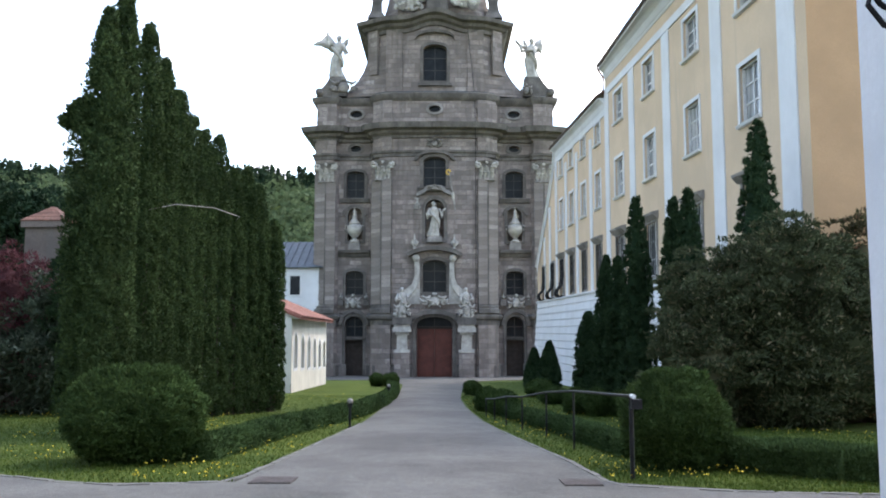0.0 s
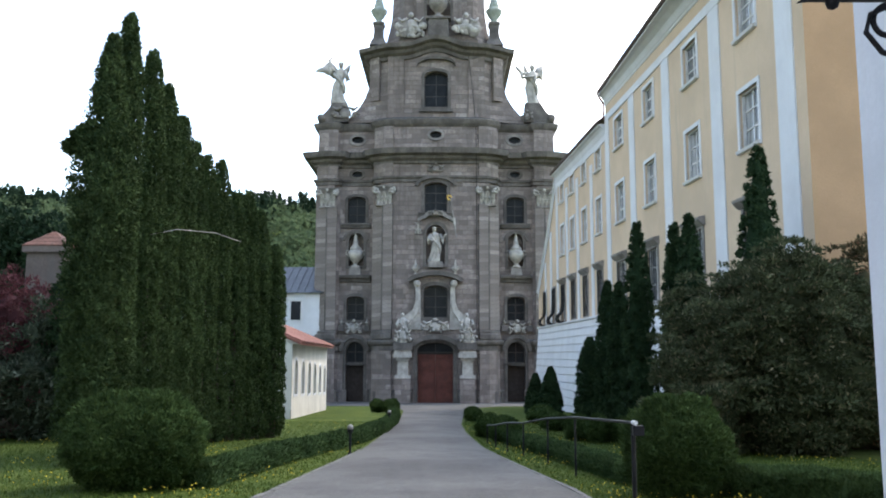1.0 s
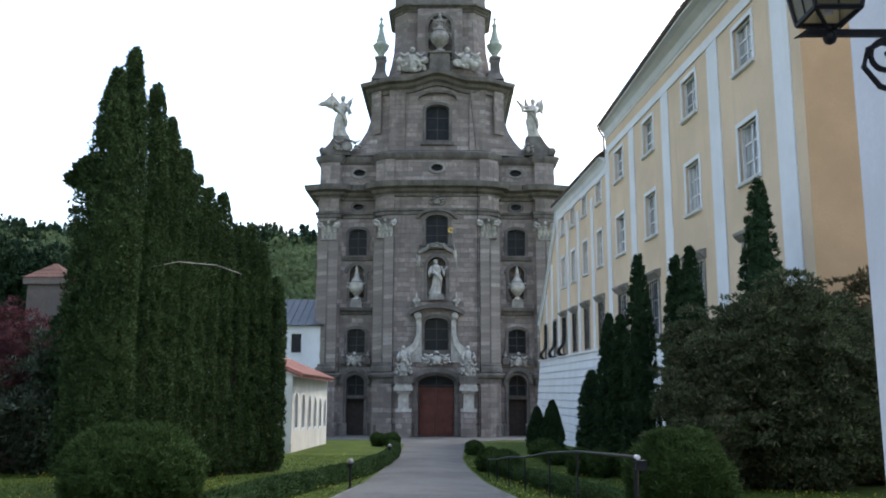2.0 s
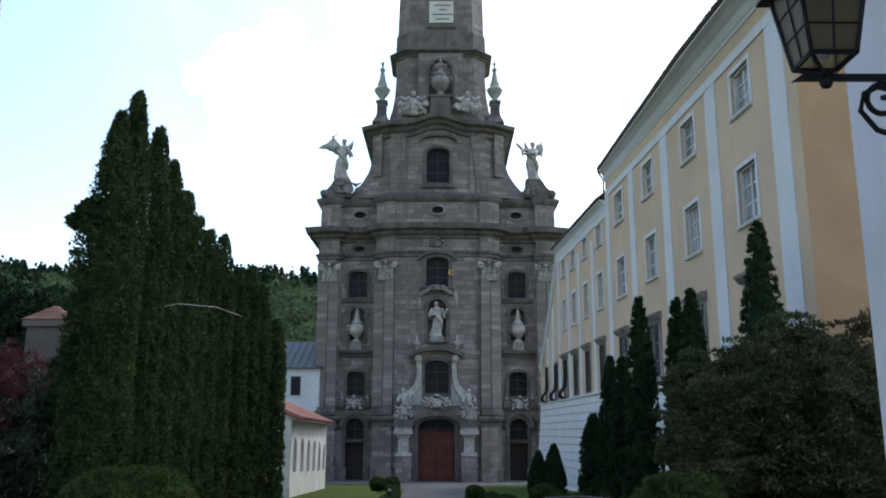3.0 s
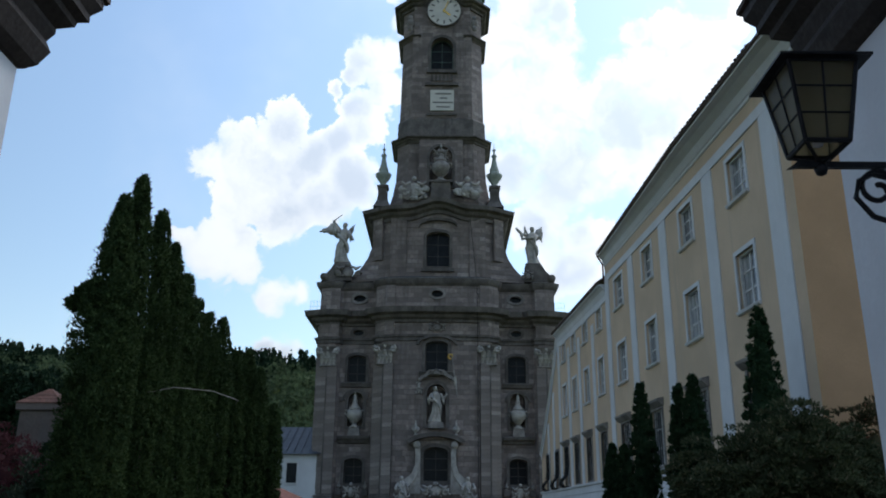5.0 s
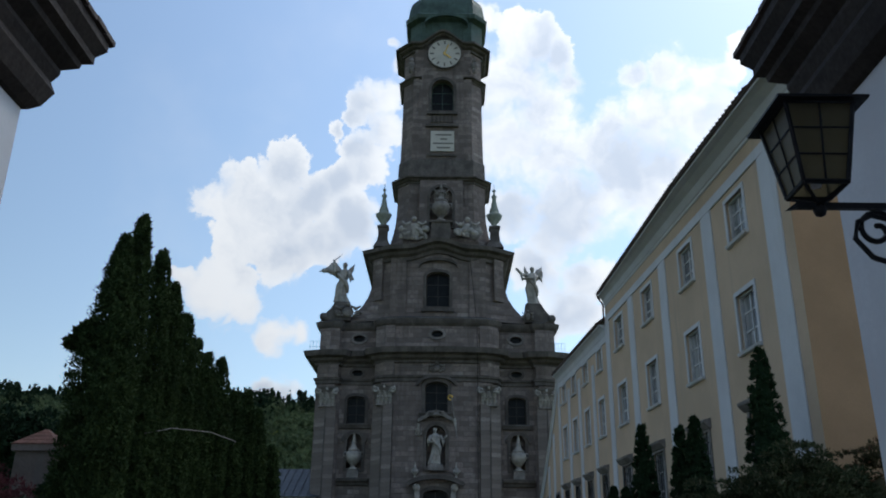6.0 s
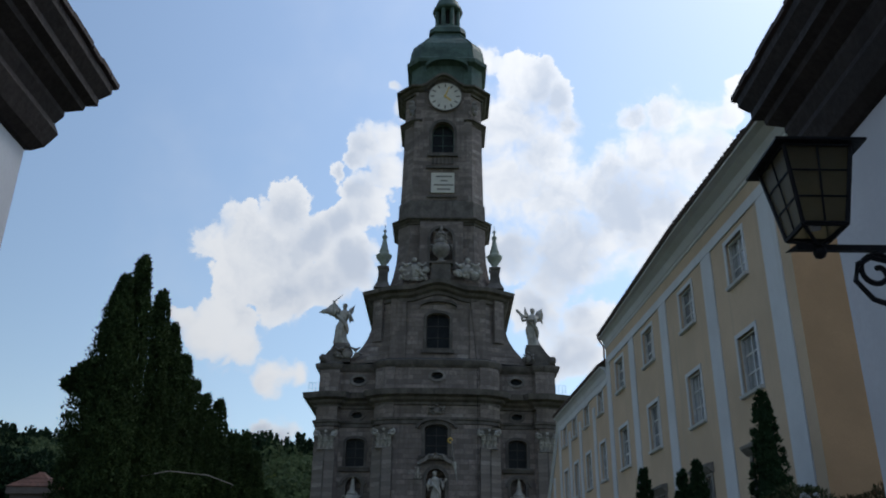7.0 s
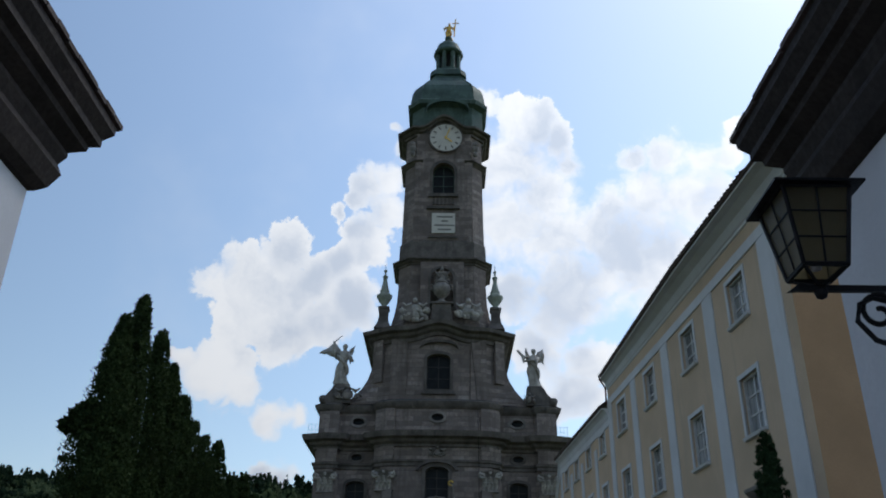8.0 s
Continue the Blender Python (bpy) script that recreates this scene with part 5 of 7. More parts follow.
    link(c, "downpipe", "red_wood", wing)
    c = Geo()
    tail = [(on_wing(s, wing_top(s)), on_wing(s, wing_top(s), 0.6), s) for s in ss]
    vs = []
    for a, b, s in tail:
        vs += [on_wing(s, wing_top(s) - 0.42, -0.06), on_wing(s, wing_top(s), -0.06), on_wing(s, wing_top(s) + 0.12, -0.2), on_wing(s, wing_top(s) + 0.2, 0.7)]
    c.add(vs, [(i * 4 + j, i * 4 + j + 1, i * 4 + 5 + j, i * 4 + 4 + j) for i in range(14) for j in range(3)])
    link(c, "coping", "white_plaster", wing)


build_wing()

# ---- unseen wall added behind the camera: blocks low sky from facade and panes ----
g = Geo()
g.box(-55, 55, -32, -31, -1, 13)
tagged(link(g, "wall_south", "cream_plaster"), "unseen plain wall added behind the camera to block low sky", "wall", kind="structure")

# ---- gate pavilions on both sides of the camera ----


def pavilion(name, label, x, yc, s, eave):
    """A white gate lodge whose lane-side wall stands at x and ends at yc; s is +1 to the right of the lane."""
    e = thing(name, label, "gatehouse")
    far = x + s * 7.0
    x0, x1 = min(x, far), max(x, far)
    g = Geo()
    g.box(x0, x1, -9.0, yc, -0.5, eave - 0.2)
    link(g, "wall", "white_plaster", e)
    plan = [(x, -9.0), (x, yc), (far, yc)] if s < 0 else [(far, yc), (x, yc), (x, -9.0)]
    steps = [(0, -1.0), (0.046, -0.98), (0.12, -0.9), (0.19, -0.72), (0.152, -0.62), (0.2, -0.51), (0.2, -0.46), (0.0, -0.44)]
    g = Geo()
    g.sweep(plan, [(o, eave + z) for o, z in steps])
    link(g, "cornice_moulding", "dark_wood", e)
    steps = [(0.0, -0.45), (0.2, -0.455), (0.318, -0.36), (0.33, -0.3), (0.41, -0.25), (0.41, -0.17), (0.49, -0.05), (0.492, 0.04), (0.0, 0.045)]
    g = Geo()
    g.sweep(plan, [(o, eave + z) for o, z in steps])
    link(g, "eaves_board", "dark_wood", e)
    a, b = (x - s * 0.505), far + s * 0.505
    mid = (a + b) / 2
    g = Geo()
    vs = [(a, -9.6, eave + 0.05), (b, -9.6, eave + 0.05), (b, yc + 0.56, eave + 0.05), (a, yc + 0.56, eave + 0.05), (mid, -5.0, eave + 3.4), (mid, yc - 3.5, eave + 3.4)]
    g.add(vs, [(0, 1, 2, 3), (0, 4, 5, 3), (1, 2, 5, 4), (3, 5, 2), (0, 1, 4)])
    link(g, "roof", "roof_tile", e)
    # the lowest row of tiles along the eaves
    for k in range(30):
        g = Geo()
        y = yc + 0.56 - 0.24 * k
        g.box(min(a - s * 0.02, a + s * 0.4), max(a - s * 0.02, a + s * 0.4), y - 0.225, y, eave + 0.06, eave + 0.115)
        ob = link(g, "roof_tile", "roof_tile", e)
        ob.location.z = 0.012 * math.sin(k * 2.3)
    return e


pavilion("gate_lodge", "white plastered gate lodge with dark moulded eaves and tiled roof", 3.38, 6.7, 1, 6.35)
pavilion("gate_lodge", "white plastered gate lodge with heavy dark stepped eaves", -4.0, 6.96, -1, 6.6)


# ---- outbuilding and annex beside the church ----
def build_outbuilding():
    e = thing("outbuilding", "low white outbuilding with red tile lean-to roof and arched windows", "building")
    a, b = Vector((-7.75, 43.7)), Vector((-8.35, 61.0))
    d = (b - a).normalized()
    n = Vector((d.y, -d.x))

    def at(s, z, inset=0.0):
        p = a + d * s - n * inset
        return (p.x, p.y, z)

    length = (b - a).length
    ss = np.linspace(0, length, 7)
    for k in range(6):
        g = Geo()
        s0, s1 = ss[k], ss[k + 1]
        mid = (s0 + s1) / 2
        zb = ground_z(a.y + mid)
        hole = outline("arch", mid - 0.6, mid + 0.6, zb + 1.2, zb + 3.0)
        holed(g, (s0, s1, -3.2, 2.3), hole, at, 0.35)
        link(g, "wall_panel", "cream_plaster", e)
        glazing(e, "window", hole, at, 0.3, "window_frame", 2, 3, 0.06, rim=0.08)
        f = Geo()
        ring_frame(f, hole, at, 0.12, 0.03)
        link(f, "window_surround", "white_plaster", e)
    g = Geo()
    p = [at(-0.2, 2.25, -0.45), at(length, 2.25, -0.45), at(length, 3.8, 3.2), at(-0.2, 3.8, 3.2)]
    g.add(p + [(x, y, z + 0.14) for x, y, z in p], [(0, 1, 2, 3), (7, 6, 5, 4), (0, 4, 5, 1), (0, 3, 7, 4), (2, 6, 7, 3), (1, 5, 6, 2)])
    link(g, "roof", "red_tile", e)
    for k in range(50):
        s = length * (k + 0.5) / 50
        g = Geo()
        g.tube([at(s, 2.4, -0.5), at(s, 3.96, 3.2)], 0.09, 5)
        link(g, "tile_ridge", "red_tile", e)
    g = Geo()
    q = [at(-0.2, -3.0), at(-0.2, -3.0, 3.2), at(-0.2, 3.8, 3.2), at(-0.2, 2.25)]
    g.add(q, [(0, 1, 2, 3)])
    link(g, "gable", "cream_plaster", e)
    g = Geo()
    g.add([at(length, -3.2), at(length, -3.2, 3.2), at(length, 3.8, 3.2), at(length, 2.3)], [(3, 2, 1, 0)])
    link(g, "gable", "cream_plaster", e)
    # annex behind
    x = thing("annex_building", "white plastered annex with a dark slate roof", "building")
    g = Geo()
    g.box(-30, -12.6, 86.5, 100, -3, 8.2)
    link(g, "wall", "white_plaster", x)
    for k in range(4):
        cx = -15.1 - 3.4 * k
        w = new("window")
        w.parent = x
        g = Geo()
        g.box(cx - 0.5, cx + 0.5, 86.42, 86.5, 5.4, 7.3)
        link(g, "pane", "pane", w)
        g = Geo()
        ring_frame(g, outline("rect", cx - 0.5 - XC, cx + 0.5 - XC, 5.4, 7.3), on_face(86.45, XC), 0.15, 0.05)
        link(g, "frame", "window_frame", w)
    g = Geo()
    vs = [(-30.4, 86.0, 8.15), (-12.3, 86.0, 8.15), (-12.3, 100.5, 8.15), (-30.4, 100.5, 8.15), (-30.4, 93, 11.5), (-12.3, 93, 11.5)]
    g.add(vs, [(3, 2, 1, 0), (0, 1, 5, 4), (2, 3, 4, 5), (1, 2, 5), (3, 0, 4)])
    link(g, "roof", "slate_roof", x)
    for k in range(24):
        g = Geo()
        xx = -30.0 + 0.75 * k
        g.tube([(xx, 86.0, 8.2), (xx, 93, 11.55)], 0.035, 4)
        link(g, "roof_seam", "slate_roof", x)


build_outbuilding()


# ---- sculpture on the church ----
def wing_shape(g, h, rim, back):
    """A feathered wing: a ridged slab whose rim (x, z in heights) is cut into feather tips."""
    k = len(rim)
    tips = []
    for i in range(k):
        a, b = rim[i], rim[(i + 1) % k]
        tips += [a, (a[0] * 0.55 + b[0] * 0.45 + 0.012 * (b[1] - a[1]), a[1] * 0.55 + b[1] * 0.45), (a[0] * 0.5 + b[0] * 0.5 + 0.07 * (b[1] - a[1]), a[1] * 0.5 + b[1] * 0.5 - 0.07 * (b[0] - a[0]))]
    n = len(tips)
    cx, cz = sum(p[0] for p in rim) / k, sum(p[1] for p in rim) / k
    vs = [(h * x, back - 0.012 * h, h * z) for x, z in tips] + [(h * x, back + 0.012 * h, h * z) for x, z in tips] + [(h * cx, back - 0.05 * h, h * cz), (h * cx, back + 0.05 * h, h * cz)]
    g.add(vs, [(i, (i + 1) % n, 2 * n) for i in range(n)] + [(n + (i + 1) % n, n + i, 2 * n + 1) for i in range(n)] + [(i, n + i, n + (i + 1) % n, (i + 1) % n) for i in range(n)])


def figure(name, label, x, y, z, h, seed, wings=(), arms=None, raise_arm=1, mat="stone_pale", group="statues on the church", turn=0.0, sway=0.035):
    """A robed stone figure as one plain mesh. wings: outlines, arms: paths, in heights of the figure."""
    g = Geo()
    rng = random.Random(seed)
    n = 30
    fold = [0.13 * math.sin(2 * math.pi * i * 5 / n + seed) + 0.08 * math.sin(2 * math.pi * i * 9 / n) + rng.uniform(-0.06, 0.06) for i in range(n)]
    prof = [(0.15, 0.0), (0.16, 0.03), (0.135, 0.12), (0.125, 0.22), (0.122, 0.34), (0.128, 0.44), (0.11, 0.50), (0.095, 0.56), (0.11, 0.64), (0.125, 0.71), (0.12, 0.77), (0.085, 0.81), (0.042, 0.84), (0.042, 0.87)]
    vs = []
    for j, (r, zz) in enumerate(prof):
        f = max(0.25 if zz < 0.8 else 0.0, 1 - zz / 0.75)
        off = sway * math.sin(zz * 6 + seed)
        for i in range(n):
            a = 2 * math.pi * i / n + 0.5 * zz
            k = 1 + fold[i] * f * 1.5
            vs.append((h * (off + r * k * math.cos(a)), h * 0.8 * r * k * math.sin(a), h * zz))
    g.add(vs, [(j * n + i, j * n + (i + 1) % n, (j + 1) * n + (i + 1) % n, (j + 1) * n + i) for j in range(len(prof) - 1) for i in range(n)] + [tuple(range(n - 1, -1, -1))])
    top = sway * math.sin(0.87 * 6 + seed)
    g.blob((h * top, -0.01 * h, h * 0.92), (0.055 * h, 0.062 * h, 0.075 * h), 12)
    g.blob((h * top, 0.02 * h, h * 0.945), (0.062 * h, 0.06 * h, 0.06 * h), 10)
    # a sash of drapery across the body
    g.tube([(-0.13 * h, -0.02 * h, 0.72 * h), (-0.02 * h, -0.115 * h, 0.58 * h), (0.09 * h, -0.09 * h, 0.46 * h), (0.12 * h, -0.05 * h, 0.36 * h), (0.12 * h, -0.04 * h, 0.24 * h)], [0.03 * h, 0.035 * h, 0.045 * h, 0.04 * h, 0.025 * h], 7)
    if arms is None:
        arms = [[(s * 0.12, 0, 0.77), (s * 0.2, -0.06, 0.64), (s * 0.3, -0.12, 0.78) if s == raise_arm else (s * 0.1, -0.19, 0.57)] for s in (-1, 1)]
    for path in arms:
        g.tube([Vector(p) * h for p in path], [max(0.02, 0.052 - 0.011 * i) * h for i in range(len(path))], 8)
        g.tube([Vector(path[1]) * h, (Vector(path[1]) + Vector((0.01, 0.01, -0.16))) * h], [0.05 * h, 0.012 * h], 7)
    for rim in wings:
        wing_shape(g, h, rim, 0.1 * h)
    ob = link(g, name, mat, None, "", smooth=True, uv=False)
    ob.matrix_world = pose(x, y, z, 0, 0, turn)
    return tagged(ob, label, "statue", group)


def urn(name, label, x, y, z, h, mat="stone_pale", group="stone urns", n=14):
    """A lidded stone vase with a tall finial."""
    e = thing(name, label, "urn", group, (x, y, z))
    r = h * 0.2
    g = Geo()
    g.lathe([(r * 0.62, 0), (r * 0.62, h * 0.04), (r * 0.35, h * 0.07), (r * 0.28, h * 0.12), (r * 0.5, h * 0.16), (r * 0.95, h * 0.26), (r * 1.1, h * 0.36), (r * 1.0, h * 0.44), (r * 0.7, h * 0.5)], n=n)
    link(g, "body", mat, e, smooth=True)
    g = Geo()
    g.lathe([(r * 0.8, h * 0.5), (r * 0.82, h * 0.53), (r * 0.45, h * 0.6), (r * 0.3, h * 0.68), (r * 0.36, h * 0.72), (r * 0.2, h * 0.78), (r * 0.24, h * 0.84), (r * 0.1, h * 0.92), (r * 0.16, h * 0.96), (0.01, h)], n=n)
    link(g, "lid", mat, e, smooth=True)
    for s in (-1, 1):
        g = Geo()
        g.tube([(s * r * 0.7, 0, h * 0.46), (s * r * 1.25, 0, h * 0.47), (s * r * 1.3, 0, h * 0.38), (s * r * 0.95, 0, h * 0.32)], r * 0.12, 6)
        link(g, "handle", mat, e, smooth=True)
    return e


def heap(name, label, x, y, z, w, h, seed, mat="stone_pale", category="sculpture", n=16, fat=1.0):
    """A carved group, roughly alike on both sides: a middle field, a head over it, limbs, drapery and scrolls, as one mesh."""
    rng = random.Random(seed)
    g = Geo()
    g.blob((x, y - 0.12, z + 0.42 * h), (0.2 * w * fat, 0.22, 0.3 * h), 12)
    g.blob((x, y - 0.3, z + 0.86 * h), (0.09 * w, 0.16, 0.1 * h), 10)
    for _ in range(n // 2):
        u, v = rng.uniform(0.12, 1.0), rng.uniform(0, 1)
        v *= 1 - 0.5 * u
        tilt, a, b = rng.uniform(-1.2, 1.2), fat * w * rng.uniform(0.05, 0.12), fat * h * rng.uniform(0.04, 0.1)
        for s in (-1, 1):
            c = (x + s * u * w * 0.44 + rng.uniform(-0.03, 0.03) * w, y - rng.uniform(0.05, 0.28), z + 0.1 * h + v * h * 0.75)
            g.blob(c, (a, 0.22, b), 8, Euler((0, s * tilt, 0)).to_matrix())
    for s in (-1, 1):
        # a curling scroll and a hanging fold on each side
        pts = [(x + s * w * (0.33 + 0.13 * (1 - k / 14) * math.cos(0.6 + k * 0.5)), y - 0.25, z + h * (0.3 + 0.17 * (1 - k / 14) * math.sin(0.6 + k * 0.5))) for k in range(12)]
        g.tube(pts, 0.035 * w * fat, 6)
        g.tube([(x + s * 0.12 * w, y - 0.3, z + 0.72 * h), (x + s * 0.3 * w, y - 0.36, z + 0.6 * h), (x + s * 0.42 * w, y - 0.3, z + 0.75 * h)], [0.045 * w, 0.05 * w, 0.03 * w], 7)
    return tagged(link(g, name, mat, None, "", smooth=True, uv=False), label, category, "sculpture on the church front")


def scroll_strip(name, pts, wide, deep, mat, parent):
    """A raised band that follows pts (x, z) on the front."""
    g = Geo()
    k = len(pts)
    vs = []
    for i, (x, y, z, w) in enumerate(pts):
        a, b = pts[max(0, i - 1)], pts[min(k - 1, i + 1)]
        t = Vector((b[0] - a[0], b[2] - a[2])).normalized()
        nx, nz = -t.y, t.x
        vs += [(x - nx * w, y, z - nz * w), (x - nx * w, y - deep, z - nz * w), (x + nx * w, y - deep, z + nz * w), (x + nx * w, y, z + nz * w)]
    fs = [(i * 4 + j, i * 4 + 4 + j, i * 4 + 5 + j, i * 4 + 1 + j) for i in range(k - 1) for j in range(3)] + [(0, 1, 2, 3), (4 * k - 1, 4 * k - 2, 4 * k - 3, 4 * k - 4)]
    g.add(vs, fs)
    return link(g, name, mat, parent)


def build_sculpture():
    F = 84.85
    figure("angel_statue", "pale stone winged angel with raised sword on the attic corner", -11.2, 87.4, 28.3, 4.7, 3,
           wings=([(-0.04, 0.78), (-0.1, 0.92), (-0.24, 1.06), (-0.36, 0.94), (-0.58, 0.8), (-0.4, 0.78), (-0.26, 0.72), (-0.1, 0.62)], [(0.05, 0.8), (0.14, 0.9), (0.25, 1.0), (0.23, 0.86), (0.17, 0.68), (0.07, 0.62)]),
           arms=[[(-0.11, 0, 0.77), (-0.2, -0.06, 0.84), (-0.22, -0.08, 1.02)], [(0.11, 0, 0.77), (0.17, -0.06, 0.66), (0.24, -0.1, 0.54)]])
    figure("angel_statue", "pale stone winged angel with raised arm on the attic corner", 9.3, 87.4, 28.2, 4.5, 8,
           wings=([(0.04, 0.8), (0.12, 0.94), (0.26, 1.03), (0.29, 0.86), (0.27, 0.62), (0.2, 0.7), (0.12, 0.66)], [(-0.05, 0.8), (-0.1, 0.92), (-0.16, 1.06), (-0.17, 0.9), (-0.13, 0.72)]),
           arms=[[(-0.11, 0, 0.77), (-0.24, -0.06, 0.78), (-0.38, -0.08, 0.93)], [(0.11, 0, 0.75), (0.06, -0.16, 0.66), (-0.22, -0.16, 0.63)]])
    blade = thing("stone_sword", "thin metal sword raised by the stone angel", "sword")
    g = Geo()
    g.tube([(-12.3, 87.0, 32.95), (-11.35, 86.9, 33.75)], [0.07, 0.03], 6)
    link(g, "blade", "dark_metal", blade)
    g = Geo()
    g.tube([(-12.35, 87.0, 33.15), (-12.1, 87.0, 32.9)], 0.05, 6)
    link(g, "guard", "dark_metal", blade)
    for s, x in ((-1, -11.0), (1, 9.3)):
        g = Geo()
        g.box(x - 0.9, x + 0.9, 86.6, 88.4, 26.2, 28.3, 0.15)
        link(g, "statue_pedestal", "stone_trim", church)
        # curved buttress with a scroll at its foot
        g = Geo()
        side = [(0.8, 28.3), (1.0, 28.0), (1.3, 27.5), (1.75, 27.0), (2.05, 26.75), (2.15, 26.2), (0.8, 26.2)]
        k = len(side)
        vs = [(x + s * a, yy, zz) for yy in (86.7, 88.3) for a, zz in side]
        g.add(vs, [tuple(range(k)), tuple(range(2 * k - 1, k - 1, -1))] + [(i, k + i, k + (i + 1) % k, (i + 1) % k) for i in range(k)])
        link(g, "buttress", "stone_trim", church)
        g = Geo()
        g.tube([(x + s * 1.95, 86.55, 26.6), (x + s * 1.95, 88.4, 26.6)], 0.42, 14)
        link(g, "volute", "stone_trim", church, smooth=True)
        heap("trophy_carving", "pale carved trophies below the angel", x - s * 0.6, 86.7, 26.3, 3.2 if s < 0 else 1.4, 1.9 if s < 0 else 1.2, 31 + s, "stone_grey")
    # the founder in the middle niche, with a gilded crozier
    figure("abbot_statue", "pale stone robed figure standing in the middle niche", XC - 0.02, F + 0.1, 11.2, 3.6, 5, raise_arm=1)
    g = Geo()
    g.box(XC - 0.75, XC + 0.75, F - 0.55, F + 0.9, 10.6, 11.2, 0.08)
    link(g, "statue_pedestal", "stone_grey", church)
    st = thing("crozier", "slender staff with gilded head leaning beside the niche", "staff")
    g = Geo()
    g.tube([(XC + 2.1, 84.4, 13.6), (XC + 1.5, 84.2, 17.6)], 0.07, 7)
    link(g, "rod", "stone_grey", st)
    g = Geo()
    pts = [(XC + 1.5 + 0.2 * math.cos(a) - 0.12, 84.2, 17.65 + 0.22 * math.sin(a)) for a in np.linspace(0, 5.2, 12)]
    g.tube(pts, 0.1, 7)
    link(g, "crook", "gilding", st, "gilded curled crook", smooth=True)
    g = Geo()
    g.tube([(XC + 2.02, 84.38, 14.2), (XC + 1.8, 84.3, 15.6)], [0.05, 0.2], 7)
    link(g, "sudarium", "stone_pale", st)
    # canopy over the niche
    arc = [(XC + 1.7 * math.cos(a), 85.0, 15.35 + 0.55 * math.sin(a) + (0.35 if 0.9 < a < 2.24 else 0), 0.16) for a in np.linspace(math.pi, 0, 15)]
    scroll_strip("niche_hood", arc, 0.16, 0.55, "stone_grey", church)
    heap("cherub_carving", "pale carved cherub beside the niche hood", XC - 1.75, 84.8, 13.7, 0.7, 2.0, 51, n=9)
    heap("cartouche_carving", "pale carved crown of the niche hood", XC, 84.7, 15.75, 1.8, 0.75, 52, "stone_grey", n=10)
    # side niches
    for s in (-1, 1):
        x, y, _ = on_front(s * 8.1, 0)
        urn("stone_urn", "pale stone lidded urn in a side niche", x, y - 0.1, 10.85, 3.75)
        g = Geo()
        g.sweep([on_front(s * 8.1 + k, 0)[:2] for k in (-1.55, -0.8, 0.8, 1.55)], [(0, 9.3), (0.2, 9.35), (0.3, 9.6), (0.55, 9.75), (0.6, 10.0), (0, 10.1)])
        link(g, "niche_ledge", "stone_trim", church)
        g = Geo()
        g.box(x - 0.6, x + 0.6, y - 0.5, y + 0.4, 10.05, 10.85, 0.06)
        link(g, "urn_pedestal", "stone_grey", church)
        arc = [(x + 1.2 * math.cos(a), y, 13.65 + 0.95 * math.sin(a), 0.14) for a in np.linspace(math.pi, 0, 11)]
        scroll_strip("niche_hood", arc, 0.14, 0.3, "stone_trim", church)
        # cherub group and small urns under the side window
        heap("cherub_carving", "pale carved cherubs over a side door", x + s * 0.05, y - 0.15, 3.85, 1.9, 1.75, 61 + s, n=14)
        for k in (-1, 1):
            urn("small_urn", "small pale stone urn beside the carved cherubs", x + k * 1.3, y - 0.3, 4.9, 0.75, group="small urns", n=8)
            g = Geo()
            g.box(x + k * 1.3 - 0.3, x + k * 1.3 + 0.3, y - 0.6, y, 4.3, 4.9, 0.05)
            link(g, "bracket", "stone_trim", church)
        arc = [(x + 1.35 * math.cos(a), y, 2.3 + 1.5 * math.sin(a), 0.18) for a in np.linspace(math.pi, 0, 11)]
        scroll_strip("door_hood", arc, 0.18, 0.4, "stone_trim", church)
        # portal: piers with pale drums, standing groups
        px = XC + s * 3.2
        g = Geo()
        g.box(px - 0.75, px + 0.75, 83.9, 85.2, BASE, -0.4)
        link(g, "portal_pier", "stone", church)
        g = Geo()
        for z0, z1, w in ((-0.4, -0.12, 0.8), (-0.12, 1.35, 0.52), (1.35, 1.62, 0.68), (1.62, 2.05, 0.92), (2.05, 2.35, 0.82)):
            g.box(px - w, px + w, 84.75 - w, 85.2, z0, z1, 0.03)
        link(g, "pale_pedestal", "stone_pale", church, "pale stone pedestal carved with mouldings")
        g = Geo()
        g.box(px - 0.95, px + 0.95, 83.8, 85.2, 2.35, 3.05)
        link(g, "portal_entablature", "stone_trim", church)
        figure("portal_statue", "pale stone seated figure group beside the portal window", px, 84.35, 3.05, 3.0, 12 + s, raise_arm=-s)
        heap("portal_carving", "pale carved figures with shield beside the portal", px, 84.2, 3.05, 1.9, 1.7, 71 + s, n=14)
        # white volutes by the window over the door
        vol = [(XC + s * (1.75 + 0.05), 84.9, 8.9, 0.24), (XC + s * 1.75, 84.9, 8.0, 0.2), (XC + s * 1.8, 84.9, 7.0, 0.22), (XC + s * 2.05, 84.9, 6.2, 0.28), (XC + s * 2.6, 84.9, 5.6, 0.36), (XC + s * 3.2, 84.9, 5.2, 0.4)]
        scroll_strip("volute", vol, 0.2, 0.35, "stone_pale", church)
        g = Geo()
        g.tube([(XC + s * 1.85, 84.4, 9.0), (XC + s * 1.85, 85.0, 9.0)], 0.36, 12)
        link(g, "scroll", "stone_pale", church, smooth=True)
        g = Geo()
        vs = [(XC + s * 1.45, 84.85, 4.4), (XC + s * 3.1, 84.85, 4.4), (XC + s * 2.9, 84.85, 5.3), (XC + s * 2.0, 84.85, 6.3), (XC + s * 1.5, 84.85, 8.6)]
